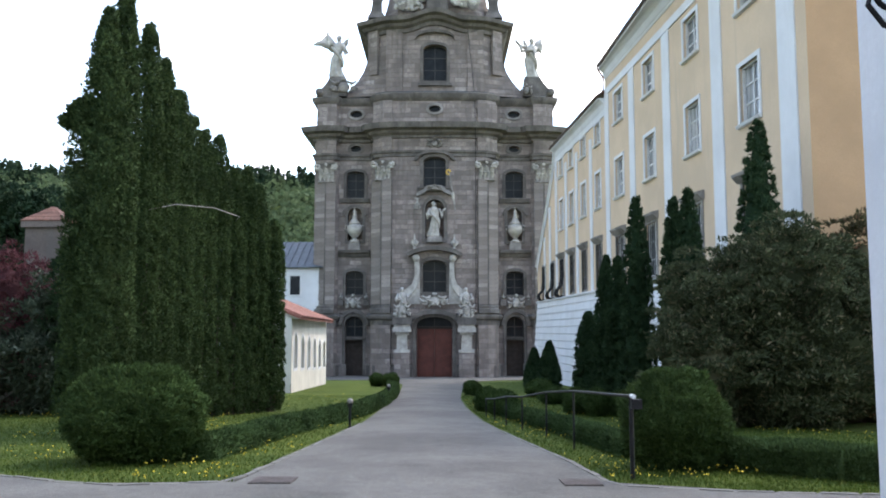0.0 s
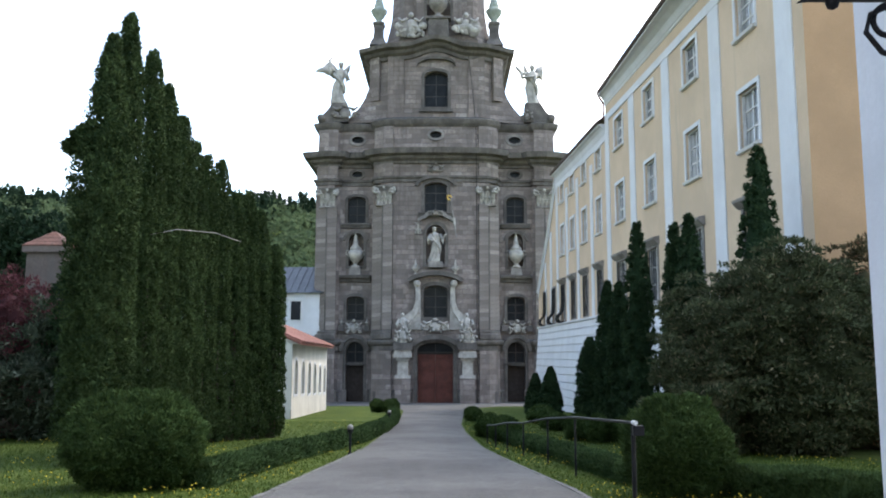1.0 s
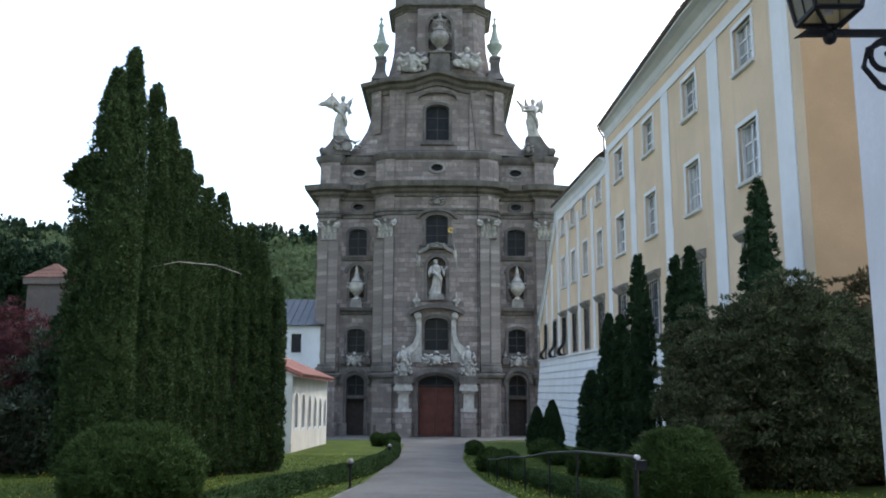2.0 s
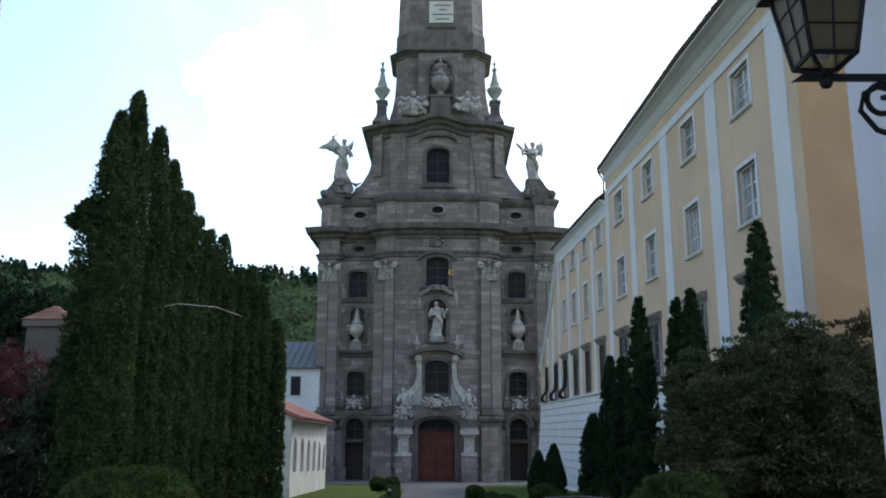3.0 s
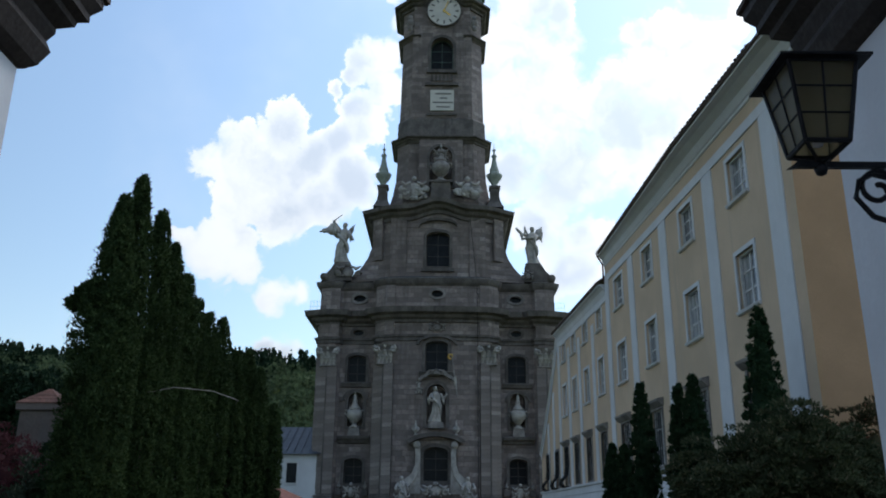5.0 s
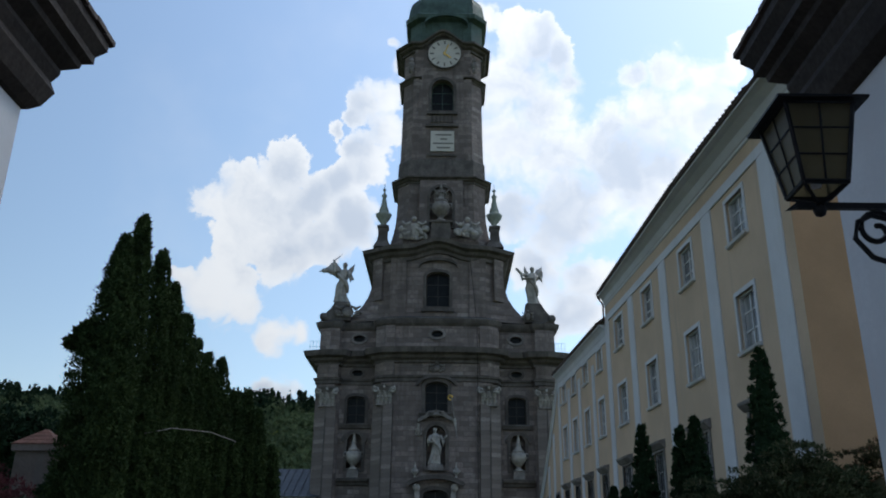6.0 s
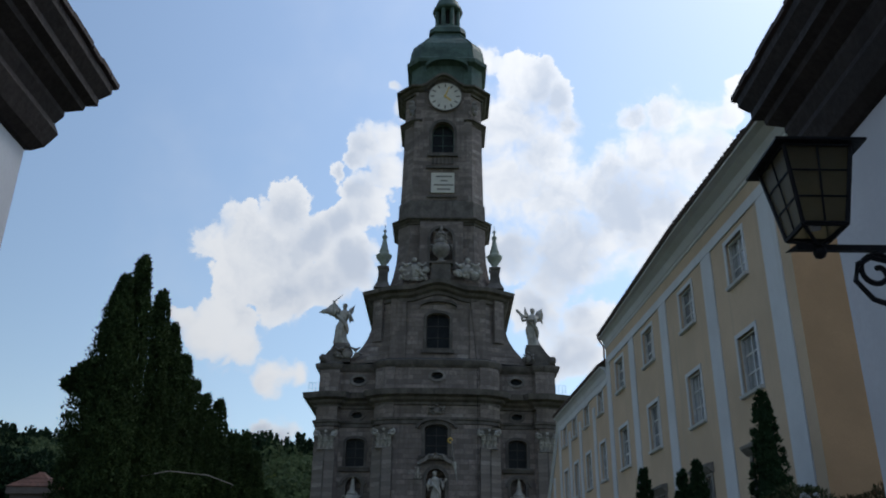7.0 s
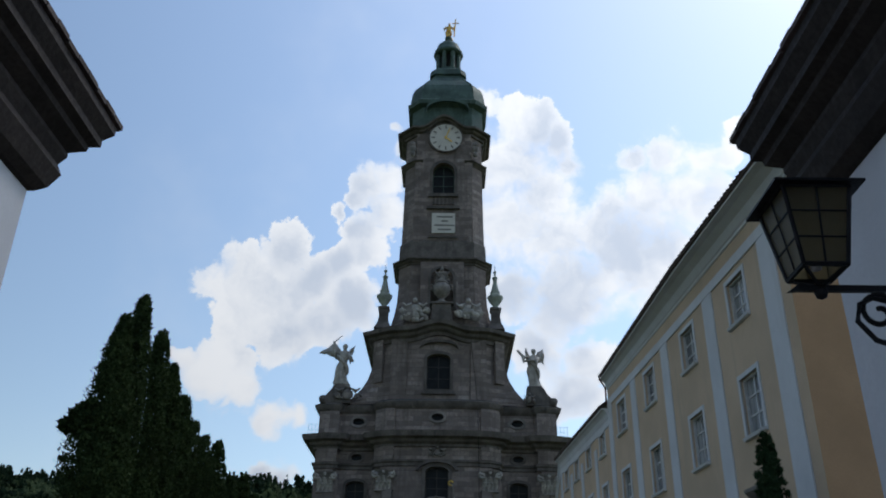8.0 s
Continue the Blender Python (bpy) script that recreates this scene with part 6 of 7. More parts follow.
        g.add(vs + [(x, 85.1, z) for x, y, z in vs], [(0, 1, 2, 3, 4) if s > 0 else (4, 3, 2, 1, 0)] + [(i, 5 + i, 5 + (i + 1) % 5, (i + 1) % 5) for i in range(5)])
        link(g, "volute_field", "stone_pale", church)
        urn("small_urn", "small pale stone urn over the portal window", XC + s * 2.0, 84.6, 9.95, 1.5, group="small urns", n=10)
        # pinnacles beside the shaft
        qx = XC + s * 6.15
        pin = thing("pinnacle", "stone pedestal with a pale green lidded urn on the tower", "pinnacle", "pinnacles", (qx, 86.9, 34.4))
        g = Geo()
        g.lathe([(1.35, 0), (1.2, 0.25), (0.85, 0.8), (0.7, 1.5), (0.72, 2.3), (0.88, 2.45), (0.88, 2.65), (0.6, 2.75)], n=4, turn=radians(45))
        link(g, "pedestal", "stone_trim", pin)
        g = Geo()
        g.lathe([(0.5, 2.7), (0.34, 2.85), (0.3, 3.0), (0.62, 3.45), (0.84, 3.85), (0.9, 4.1), (0.62, 4.3), (0.46, 4.45), (0.56, 4.6), (0.42, 4.95), (0.27, 5.7), (0.2, 6.2), (0.32, 6.32), (0.3, 6.45), (0.13, 6.65), (0.09, 6.95), (0.2, 7.08), (0.18, 7.22), (0.02, 7.35)], n=14)
        link(g, "urn", "pinnacle_green", pin, smooth=True)
        g = Geo()
        g.tube([(0, 0, 7.0), (0, 0, 7.9)], 0.035, 5)
        link(g, "spike", "dark_metal", pin)
        # trophies at the foot of the shaft
        heap("trophy_carving", "pale carved flags and shields at the foot of the tower shaft", XS + s * 2.9, 85.6, 34.9, 3.1, 2.9, 81 + s, "stone_pale", n=15, fat=1.45)
        g = Geo()
        g.blob((XS + s * 3.7, 85.4, 36.0), (0.75, 0.2, 1.05), 12)
        tagged(link(g, "shield_carving", "stone_grey", None, "", smooth=True, uv=False), "oval carved shield at the tower's foot", "sculpture", "sculpture on the church front")
        # railings at the ends of the great cornice
        rail = thing("cornice_railing", "thin iron railing at the end of the cornice", "railing", "cornice railings")
        for k in range(4):
            g = Geo()
            g.tube([(XC + s * (12.4 + 0.35 * k), 87.3, 22.7), (XC + s * (12.4 + 0.35 * k), 87.3, 24.1)], 0.016, 5)
            link(g, "post", "stone_grey", rail)
        for z in (23.5, 24.08):
            g = Geo()
            g.tube([(XC + s * 12.3, 87.3, z), (XC + s * 13.5, 87.3, z)], 0.014, 5)
            link(g, "bar", "stone_grey", rail)
    # over the portal: cartouche, curved pediment, frieze relief
    heap("cartouche_carving", "pale carved cartouche above the church door", XC, 84.7, 4.0, 2.9, 1.6, 91, n=18)
    arc = [(XC + 2.7 * math.cos(a), 85.0, 9.25 + 0.75 * max(0.0, math.sin(a)) ** 1.5, 0.2) for a in np.linspace(math.pi, 0, 17)]
    scroll_strip("portal_pediment", arc, 0.2, 0.8, "stone_trim", church)
    arc = [(XC + 2.5 * math.cos(a), 85.0, 2.3 + 1.35 * math.sin(a), 0.22) for a in np.linspace(math.pi, 0, 15)]
    scroll_strip("portal_arch", arc, 0.22, 0.6, "stone_trim", church)
    arc = [(XC + 2.0 * math.cos(a), 85.0, 18.9 + 1.0 * math.sin(a), 0.13) for a in np.linspace(math.pi * 0.97, 0.03 * math.pi, 15)]
    scroll_strip("window_hood", arc, 0.13, 0.4, "stone_trim", church)
    heap("frieze_carving", "carved wreath on the frieze", XC, 85.05, 20.25, 2.0, 1.2, 95, "stone_grey", n=14)
    urn("tower_urn", "large pale stone urn with flames before the tower niche", XS - 0.02, 85.5, 37.1, 4.6, "stone_grey", group="tower urn")
    heap("flame_carving", "pale carved flames on the tower urn", XS, 85.5, 39.2, 1.9, 2.2, 97, "stone_grey", n=16)
    top = figure("summit_statue", "gilded figure with a cross on the lantern top", XD, 91.6, 78.6, 3.0, 21, raise_arm=1, mat="gilding", group="summit statue")
    g = Geo()
    cz = 78.6
    g.tube([(XD + 0.75, 91.5, cz + 0.6), (XD + 0.95, 91.5, cz + 3.7)], 0.09, 6)
    g.tube([(XD + 0.45, 91.5, cz + 2.9), (XD + 1.4, 91.5, cz + 3.0)], 0.09, 6)
    tagged(link(g, "cross", "gilding", None, "", uv=False), "slender gilded cross held by the summit figure", "cross")
    # thin rod down the face of the tower
    g = Geo()
    g.tube([(XC + 4.15, 84.75, BASE), (XC + 4.15, 84.75, 19.0), (XC + 4.1, 83.9, 22.6), (XC + 4.1, 85.4, 25.9), (XC + 3.4, 85.5, 33.0)], 0.03, 5)
    tagged(link(g, "lightning_rod", "dark_metal", None, "", uv=False), "thin lightning conductor down the church front", "cable")


build_sculpture()


# ---- trees and hedges ----
def thuja(x, y, height, radius, seed, count, size=0.16, name="thuja_tree", label="tall dark green columnar thuja standing in a row", group="row of thujas", mat="thuja", rough=0.42, peak=0.3, taper=0.36, point=0.5):
    e = thing(name, label, "tree", group, (x, y, ground_z(y) - 0.03))
    g = Geo()
    g.tube([(0, 0, 0), (0.02, 0, height * 0.35), (0, 0.02, height * 0.8)], [0.16, 0.12, 0.04], 7)
    link(g, "trunk", "bark", e)
    p, o, core = column_crown(height, radius, seed, count, rough=rough, peak=peak, taper=taper, point=point)
    foliage("crown", mat, e, p, o, size, seed, core=core, slim=0.32)
    return e


LEFT_ROW = [(-0.3868, 18.8, 10.26, 0.40, 0.22), (-0.4068, 18.3, 9.53, 0.70, 0.40), (-0.3566, 20.4, 10.01, 0.44, 0.22), (-0.3367, 21.3, 9.41, 0.44, 0.22), (-0.3169, 22.6, 9.01, 0.50, 0.24), (-0.3014, 23.6, 8.60, 0.44, 0.22),
            (-0.2857, 24.6, 8.47, 0.44, 0.22), (-0.2688, 25.4, 8.52, 0.46, 0.22), (-0.2490, 26.2, 7.66, 0.42, 0.22), (-0.2349, 26.8, 7.83, 0.46, 0.22), (-0.2201, 27.3, 7.37, 0.44, 0.22), (-0.2009, 27.9, 6.29, 0.42, 0.22)]
for i, (r, y, h, rad, peak) in enumerate(LEFT_ROW):
    t = thuja(r * y, y, h, rad, 11 + i, 44000 if i == 1 else (30000 if i < 5 else 22000), 0.06, peak=peak, taper=0.08 if i == 1 else 0.2, point=0.72 if i == 1 else 0.55)
    if i == 1:
        tagged(t, "tall dark green thuja with one branch sticking out")
        g = Geo()
        g.tube([(-0.15, 0, 6.4), (-0.5, -0.1, 6.75), (-0.75, -0.1, 6.85)], [0.05, 0.04, 0.015], 6)
        link(g, "limb", "bark", t)
        p, o, core = ball_crown(0.24, 0.2, 0.26, 0.0, 77, 1200, 0.5, -9)
        p2 = p * np.array([0.5, 0.6, 0.35]) + np.array([-0.76, -0.1, 6.83])
        foliage("branch_tuft", "thuja", t, np.concatenate([p + np.array([-0.46, -0.1, 6.95]), p2]), np.concatenate([o, o]), 0.12, 78)
RIGHT_ROW = [(0.377, 24.3, 8.7, 0.85), (0.292, 24.0, 6.6, 0.58), (0.2735, 24.6, 6.45, 0.5), (0.2295, 26.0, 6.75, 0.58), (0.207, 29.0, 5.25, 0.55), (0.193, 31.0, 5.5, 0.56), (0.171, 34.0, 3.6, 0.66), (0.1245, 48.0, 2.75, 0.72), (0.107, 50.0, 2.4, 0.66)]
for i, (r, y, h, rad) in enumerate(RIGHT_ROW):
    thuja(r * y, y, h, rad, 41 + i, 14000, 0.08, "cypress", "slender dark green cypress before the abbey wing", "cypresses along the wing", "yew", 0.13, 0.38 if i < 7 else 0.6, 0.42)
g = Geo()
g.tube([(-7.1, 20.3, 4.55), (-6.62, 20.8, 4.75), (-6.4, 23.4, 5.05), (-6.2, 25.6, 5.1), (-6.5, 26.2, 5.0)], 0.012, 5)
tagged(link(g, "tie_wire", "stone_grey", uv=False), "pale wire tying the thujas together", "wire")


def topiary(x, y, r, h, seed, count, size, label, mat="clipped_yew", name="topiary_ball", group="clipped bushes"):
    e = thing(name, label, "bush", group, (x, y, ground_z(y) - 0.03))
    g = Geo()
    g.tube([(0, 0, 0), (0.02, 0.01, h * 0.5)], [0.06, 0.03], 6)
    link(g, "stem", "bark", e)
    p, o, core = ball_crown(r, r, h * 0.55, h * 0.47, seed, count, 0.17)
    foliage("foliage", mat, e, p, o, size, seed, core=core, slim=0.2)
    return e


topiary(-5.05, 14.1, 1.08, 1.46, 101, 60000, 0.075, "large dark green clipped bush, wider than high")
topiary(3.56, 13.2, 0.78, 1.46, 102, 52000, 0.065, "large round clipped bush beside the railing")
for i, (x, y, r, h) in enumerate([(-4.23, 54.9, 0.5, 0.85), (-3.29, 53.8, 0.56, 0.87), (1.40, 40.7, 0.45, 0.68), (1.44, 28.0, 0.43, 0.75), (1.82, 26.1, 0.5, 0.72), (4.34, 38.4, 0.64, 0.82),
                                  (4.20, 32.5, 0.58, 0.64), (4.13, 26.3, 0.42, 0.78), (4.60, 25.5, 0.4, 0.8), (5.28, 25.5, 0.43, 0.74)]):
    topiary(x, y, r, h, 110 + i, 4500, 0.07, "small round clipped bush on the lawn")


def hedge(label, line, high, wide, seed, count):
    """A low clipped hedge along a line."""
    e = thing("hedge", label, "hedge", "low hedges", (0, 0, 0))
    rng = np.random.default_rng(seed)
    pts = np.array(line, float)
    seg = np.hypot(*np.diff(pts, axis=0).T)
    s = np.concatenate([[0], np.cumsum(seg)])
    t = rng.uniform(0, s[-1], count)
    cx, cy = np.interp(t, s, pts[:, 0]), np.interp(t, s, pts[:, 1])
    k = np.clip(np.searchsorted(s, t) - 1, 0, len(seg) - 1)
    d = np.diff(pts, axis=0)[k] / seg[k][:, None]
    nrm = np.stack([d[:, 1], -d[:, 0]], 1)
    a = rng.uniform(-0.15, math.pi + 0.15, count)
    ca, sa = np.cos(a), np.sin(a)
    ex = np.sign(ca) * np.abs(ca) ** 0.6 * wide / 2
    ez = np.sign(sa) * np.abs(sa) ** 0.6 * high
    lump = lumps(np.stack([cx, cy, a], 1), seed, 1.4, 0.16)
    gz = np.array([ground_z(v) for v in cy])
    p = np.stack([cx + nrm[:, 0] * ex * lump, cy + nrm[:, 1] * ex * lump, gz + np.maximum(0.02, ez * lump)], 1)
    o = np.stack([nrm[:, 0] * ca, nrm[:, 1] * ca, sa], 1)
    cv, cf = [], []
    m = 30
    for i in range(m + 1):
        q = s[-1] * i / m
        x, y = np.interp(q, s, pts[:, 0]), np.interp(q, s, pts[:, 1])
        kk = min(len(seg) - 1, max(0, int(np.searchsorted(s, q)) - 1))
        dd = (pts[kk + 1] - pts[kk]) / seg[kk]
        for b in np.linspace(0, math.pi, 7):
            xx = math.copysign(abs(math.cos(b)) ** 0.6, math.cos(b)) * wide * 0.45
            cv.append((x + dd[1] * xx, y - dd[0] * xx, ground_z(y) - 0.02 + abs(math.sin(b)) ** 0.6 * high * 0.9))
    cf = [(i * 7 + j, (i + 1) * 7 + j, (i + 1) * 7 + j + 1, i * 7 + j + 1) for i in range(m) for j in range(6)]
    cf += [(0, 1, 5, 6), (1, 2, 4, 5), (7 * m, 7 * m + 1, 7 * m + 5, 7 * m + 6), (7 * m + 1, 7 * m + 2, 7 * m + 4, 7 * m + 5)]
    # leafy end faces
    q = rng.uniform(0, 1, 1600)
    ends = np.arange(1600) % 2
    b = rng.uniform(0, math.pi, 1600)
    for w, (x, y), dd in ((0, pts[0], pts[0] - pts[1]), (1, pts[-1], pts[-1] - pts[-2])):
        dd = dd / np.hypot(*dd)
        sel = ends == w
        off, up = np.cos(b[sel]) * np.sqrt(q[sel]) * wide * 0.5, np.sin(b[sel]) * np.sqrt(q[sel]) * high
        bulge = 0.12 * (1 - q[sel])
        p = np.concatenate([p, np.stack([x + dd[0] * bulge + dd[1] * off, y + dd[1] * bulge - dd[0] * off, ground_z(y) + up], 1)])
        o = np.concatenate([o, np.tile(np.array([[dd[0], dd[1], 0.3]]), (sel.sum(), 1))])
    foliage("foliage", "box_hedge", e, p, o, 0.065, seed, core=(np.array(cv), cf), slim=0.3)


hedge("low clipped box hedge along the lane verge", [(-3.95, 14.1), (-3.7, 17.0), (-3.45, 19.5), (-2.9, 23.0), (-2.5, 26.0), (-2.25, 32.0), (-2.3, 38.0), (-2.6, 46.0), (-3.2, 52.5)], 0.38, 0.5, 131, 42000)
hedge("low clipped box hedge behind the railing", [(3.3, 14.6), (3.0, 17.0), (2.75, 19.5), (2.3, 22.5), (1.95, 25.0)], 0.32, 0.5, 132, 20000)
hedge("low dark hedge beside the gate lodge", [(4.25, 13.4), (4.9, 12.7), (5.6, 12.0), (6.6, 11.4), (9.0, 10.7)], 0.42, 0.7, 133, 30000)


def shrub(x, y, rx, h, seed, count, size, label, mat, lobes=5, spread=0.6, name="shrub", slim=0.25, ry=None, tuft=0.3, squash=0.55, droop=0.25, per=90):
    """A bushy shrub: bent stems that carry a dome of overlapping, drooping tufts."""
    rng = np.random.default_rng(seed)
    e = thing(name, label, "shrub", "", (x, y, ground_z(y) - 0.03))
    ry = ry or rx * 0.85
    for k in range(lobes):
        a = 2 * math.pi * k / lobes + rng.uniform(-0.4, 0.4)
        f = spread * (0.3 + 0.7 * (k % 2))
        bend = Vector((math.cos(a) * f * rx, math.sin(a) * f * ry, h * rng.uniform(0.55, 0.8)))
        g = Geo()
        g.tube([(0.1 * math.cos(a), 0.1 * math.sin(a), 0), bend * 0.5 + Vector((0, 0, h * 0.1)), bend], [0.06, 0.04, 0.015], 6)
        link(g, "stem", "bark", e)
    n = count // per
    d = rng.normal(0, 1, (n, 3)) * np.array([1, 1, 0.9]) + np.array([0, -0.25, 0.3])
    d /= np.linalg.norm(d, axis=1)[:, None]
    swell = lumps(d, seed, 1.7, 0.38) * lumps(d, seed + 4, 4.0, 0.2)
    c = d * (swell * rng.uniform(0.8, 1.0, n))[:, None] * np.array([rx, ry, h * 0.56]) + np.array([0, 0, h * 0.42])
    keep = c[:, 2] > 0.15
    c, d = c[keep], d[keep]
    p, o = tufts(c, d, tuft * rng.uniform(0.6, 1.35, len(c)), per, seed + 1, squash, droop)
    k, m = 16, 9
    th, b = np.repeat(np.linspace(0, math.pi, m), k), np.tile(2 * math.pi * np.arange(k) / k, m)
    q = np.stack([np.sin(th) * np.cos(b), np.sin(th) * np.sin(b), -np.cos(th)], 1)
    cv = q * (lumps(q, seed, 1.7, 0.38) * 0.78)[:, None] * np.array([rx, ry, h * 0.56]) + np.array([0, 0, h * 0.42])
    cv[:, 2] = np.maximum(0.02, cv[:, 2])
    cf = [(j * k + i, j * k + (i + 1) % k, (j + 1) * k + (i + 1) % k, (j + 1) * k + i) for j in range(m - 1) for i in range(k)]
    p[:, 2] = np.maximum(p[:, 2], 0.03)
    foliage("leaves", mat, e, p, o, size, seed, core=(cv, cf), flat=0.8, slim=slim)
    return e


shrub(8.7, 22.0, 2.75, 5.15, 141, 112000, 0.09, "large spreading dark green shrub with drooping branches", "shrub_leaf", 7, ry=2.3, tuft=0.42, squash=0.42)
shrub(6.5, 21.4, 1.25, 2.9, 142, 22000, 0.085, "dark green arching shrub beside the cypresses", "shrub_leaf", 5, tuft=0.3, squash=0.45)
shrub(11.3, 23.2, 1.9, 5.3, 143, 34000, 0.09, "loose shrub with reddish tips before the ochre wall", "rusty_leaf", 5, tuft=0.34)
shrub(-13.6, 27.3, 1.9, 5.1, 144, 20000, 0.09, "dark red-leaved shrub before the garden pier", "red_leaf", 6, tuft=0.3, per=50)
shrub(-12.5, 26.6, 1.5, 3.7, 145, 16000, 0.13, "grey-green leafy shrub beside the thujas", "pale_shrub", 5, tuft=0.28, per=30, squash=0.8)
shrub(-15.0, 26.8, 2.4, 3.2, 146, 20000, 0.1, "dark shaded shrub below the red-leaved one", "twig_leaf", 5, tuft=0.3, per=40)
shrub(-18.0, 29.0, 2.4, 6.6, 147, 20000, 0.13, "green garden shrub at the lawn's edge", "box_hedge", 5, tuft=0.4)
shrub(-11.15, 26.2, 0.75, 6.3, 148, 20000, 0.09, "dark yew growing between the pier and the thujas", "yew", 4, tuft=0.3)


def broad_tree(x, y, h, r, seed, count, size, mat="hazed_leaf", label="broad dark green tree beyond the garden wall"):
    e = thing("tree", label, "tree", "trees behind the garden", (x, y, ground_z(y) - 0.05))
    rng = random.Random(seed)
    g = Geo()
    g.tube([(0, 0, 0), (0.1, 0, h * 0.3), (0, 0.1, h * 0.7)], [0.3, 0.22, 0.08], 8)
    link(g, "trunk", "bark", e)
    ps, os, keep = [], [], None
    for k in range(8):
        a = k * 2.4
        f = r * 0.55 * (k % 4 > 0)
        c = np.array([math.cos(a) * f, math.sin(a) * f, h * (0.45 + 0.06 * k)])
        q = r * rng.uniform(0.45, 0.65)
        p, o, core = ball_crown(q, q, q * 0.85, 0.0, seed + k, count // 8, 0.45, -99)
        ps.append(p + c)
        os.append(o)
        g = Geo()
        g.tube([(0.05, 0, h * 0.3), tuple(c * np.array([0.5, 0.5, 0.8])), tuple(c)], [0.12, 0.08, 0.03], 6)
        link(g, "limb", "bark", e)
    foliage("crown", mat, e, np.concatenate(ps), np.concatenate(os), size, seed, flat=0.8, slim=0.5)


for i, (r, y, h, rad) in enumerate([(-0.505, 56, 13.3, 3.6), (-0.455, 58, 13.1, 3.2), (-0.54, 60, 13.9, 4.0), (-0.475, 66, 13.3, 3.4), (-0.43, 64, 13.1, 3.4)]):
    broad_tree(r * y, y, h, rad, 160 + 10 * i, 17000, 0.22, "far_fir")


def garden_pier():
    e = thing("garden_pier", "plastered garden wall pier with a red tiled cap", "pier", at=(-15.3, 33.0, ground_z(33)))
    g = Geo()
    g.box(-0.75, 0.75, -0.75, 0.75, -0.3, 6.85, 0.03)
    link(g, "shaft", "old_plaster", e)
    g = Geo()
    g.box(-0.85, 0.85, -0.85, 0.85, 6.7, 6.95)
    link(g, "moulding", "old_plaster", e)
    for k in range(4):
        g = Geo()
        o = 0.86 - 0.21 * k
        g.lathe([(o * 1.42, 6.93 + 0.16 * k), (o * 1.42, 6.98 + 0.16 * k), ((o - 0.19) * 1.42 + 0.02, 7.12 + 0.16 * k)], n=4, turn=radians(45))
        link(g, "tile_course", "old_tile", e)
    w = thing("garden_wall", "long plastered garden wall with tiled coping", "wall")
    g = Geo()
    g.box(-60, -16.3, 32.7, 33.3, -2.0, 3.6)
    link(g, "body", "old_plaster", w)
    g = Geo()
    g.box(-60, -16.3, 32.4, 33.6, 3.6, 3.85, 0.1)
    link(g, "coping", "red_tile", w)


garden_pier()


# ---- wooded hill ----
def hill_z(x, y):
    ridge = 95 + 7 * math.sin(x * 0.011 + 0.6) + 4 * math.sin(x * 0.031)
    ridge += 9 * min(1.0, max(0.0, (-x - 170) / 90))
    t = min(1.0, max(0.0, (y - 230) / 320))
    return -4 + ridge * t * t * (3 - 2 * t)


def build_hill():
    g = Geo()
    xs, ys = np.linspace(-700, 500, 61), np.concatenate([np.linspace(225, 560, 20), [700, 1200]])
    n = len(ys)
    g.add([(x, y, hill_z(x, y)) for x in xs for y in ys], [(i * n + j, (i + 1) * n + j, (i + 1) * n + j + 1, i * n + j + 1) for i in range(len(xs) - 1) for j in range(n - 1)])
    tagged(link(g, "hill", "turf", uv=False), "wooded hill behind the abbey", "hill", kind="structure")
    rng = np.random.default_rng(5)
    # the broadleaf wood carries the haze of distance in its pale colour
    for name, mat, count, sprays, label in (("fir_wood", "far_fir", 1500, 64, "dark fir wood along the hill ridge"), ("leafy_wood", "hazed_leaf", 1300, 76, "broadleaf wood on the hillside, paled for distance haze")):
        fir = name == "fir_wood"
        y = rng.uniform(480, 575, count) if fir else rng.uniform(300, 520, count)
        x = rng.uniform(-480, -20, count) * (y / 520)
        z = np.array([hill_z(a, b) for a, b in zip(x, y)])
        h = rng.uniform(11, 20, count) if fir else rng.uniform(9, 15, count)
        t = rng.uniform(0, 1, (count, sprays))
        a = rng.uniform(0, 2 * math.pi, (count, sprays))
        rad = (h * 0.17)[:, None] * (1.02 - t) if fir else (h * 0.42)[:, None] * np.sqrt(np.clip(1 - (2 * t - 1) ** 2, 0, 1)) * rng.uniform(0.75, 1.1, (count, sprays))
        px, py, pz = x[:, None] + rad * np.cos(a), y[:, None] + rad * np.sin(a), z[:, None] + h[:, None] * (0.1 + 0.9 * t)
        p = np.stack([px, py, pz], 2).reshape(-1, 3)
        o = np.stack([np.cos(a), np.sin(a), 0.3 + 0 * a], 2).reshape(-1, 3)
        ob = foliage(name, mat, None, p, o, 1.5 if fir else 1.75, 6, label, flat=0.5 if fir else 0.8, slim=0.5)
        tagged(ob, label, "woods", kind="stuff")


build_hill()


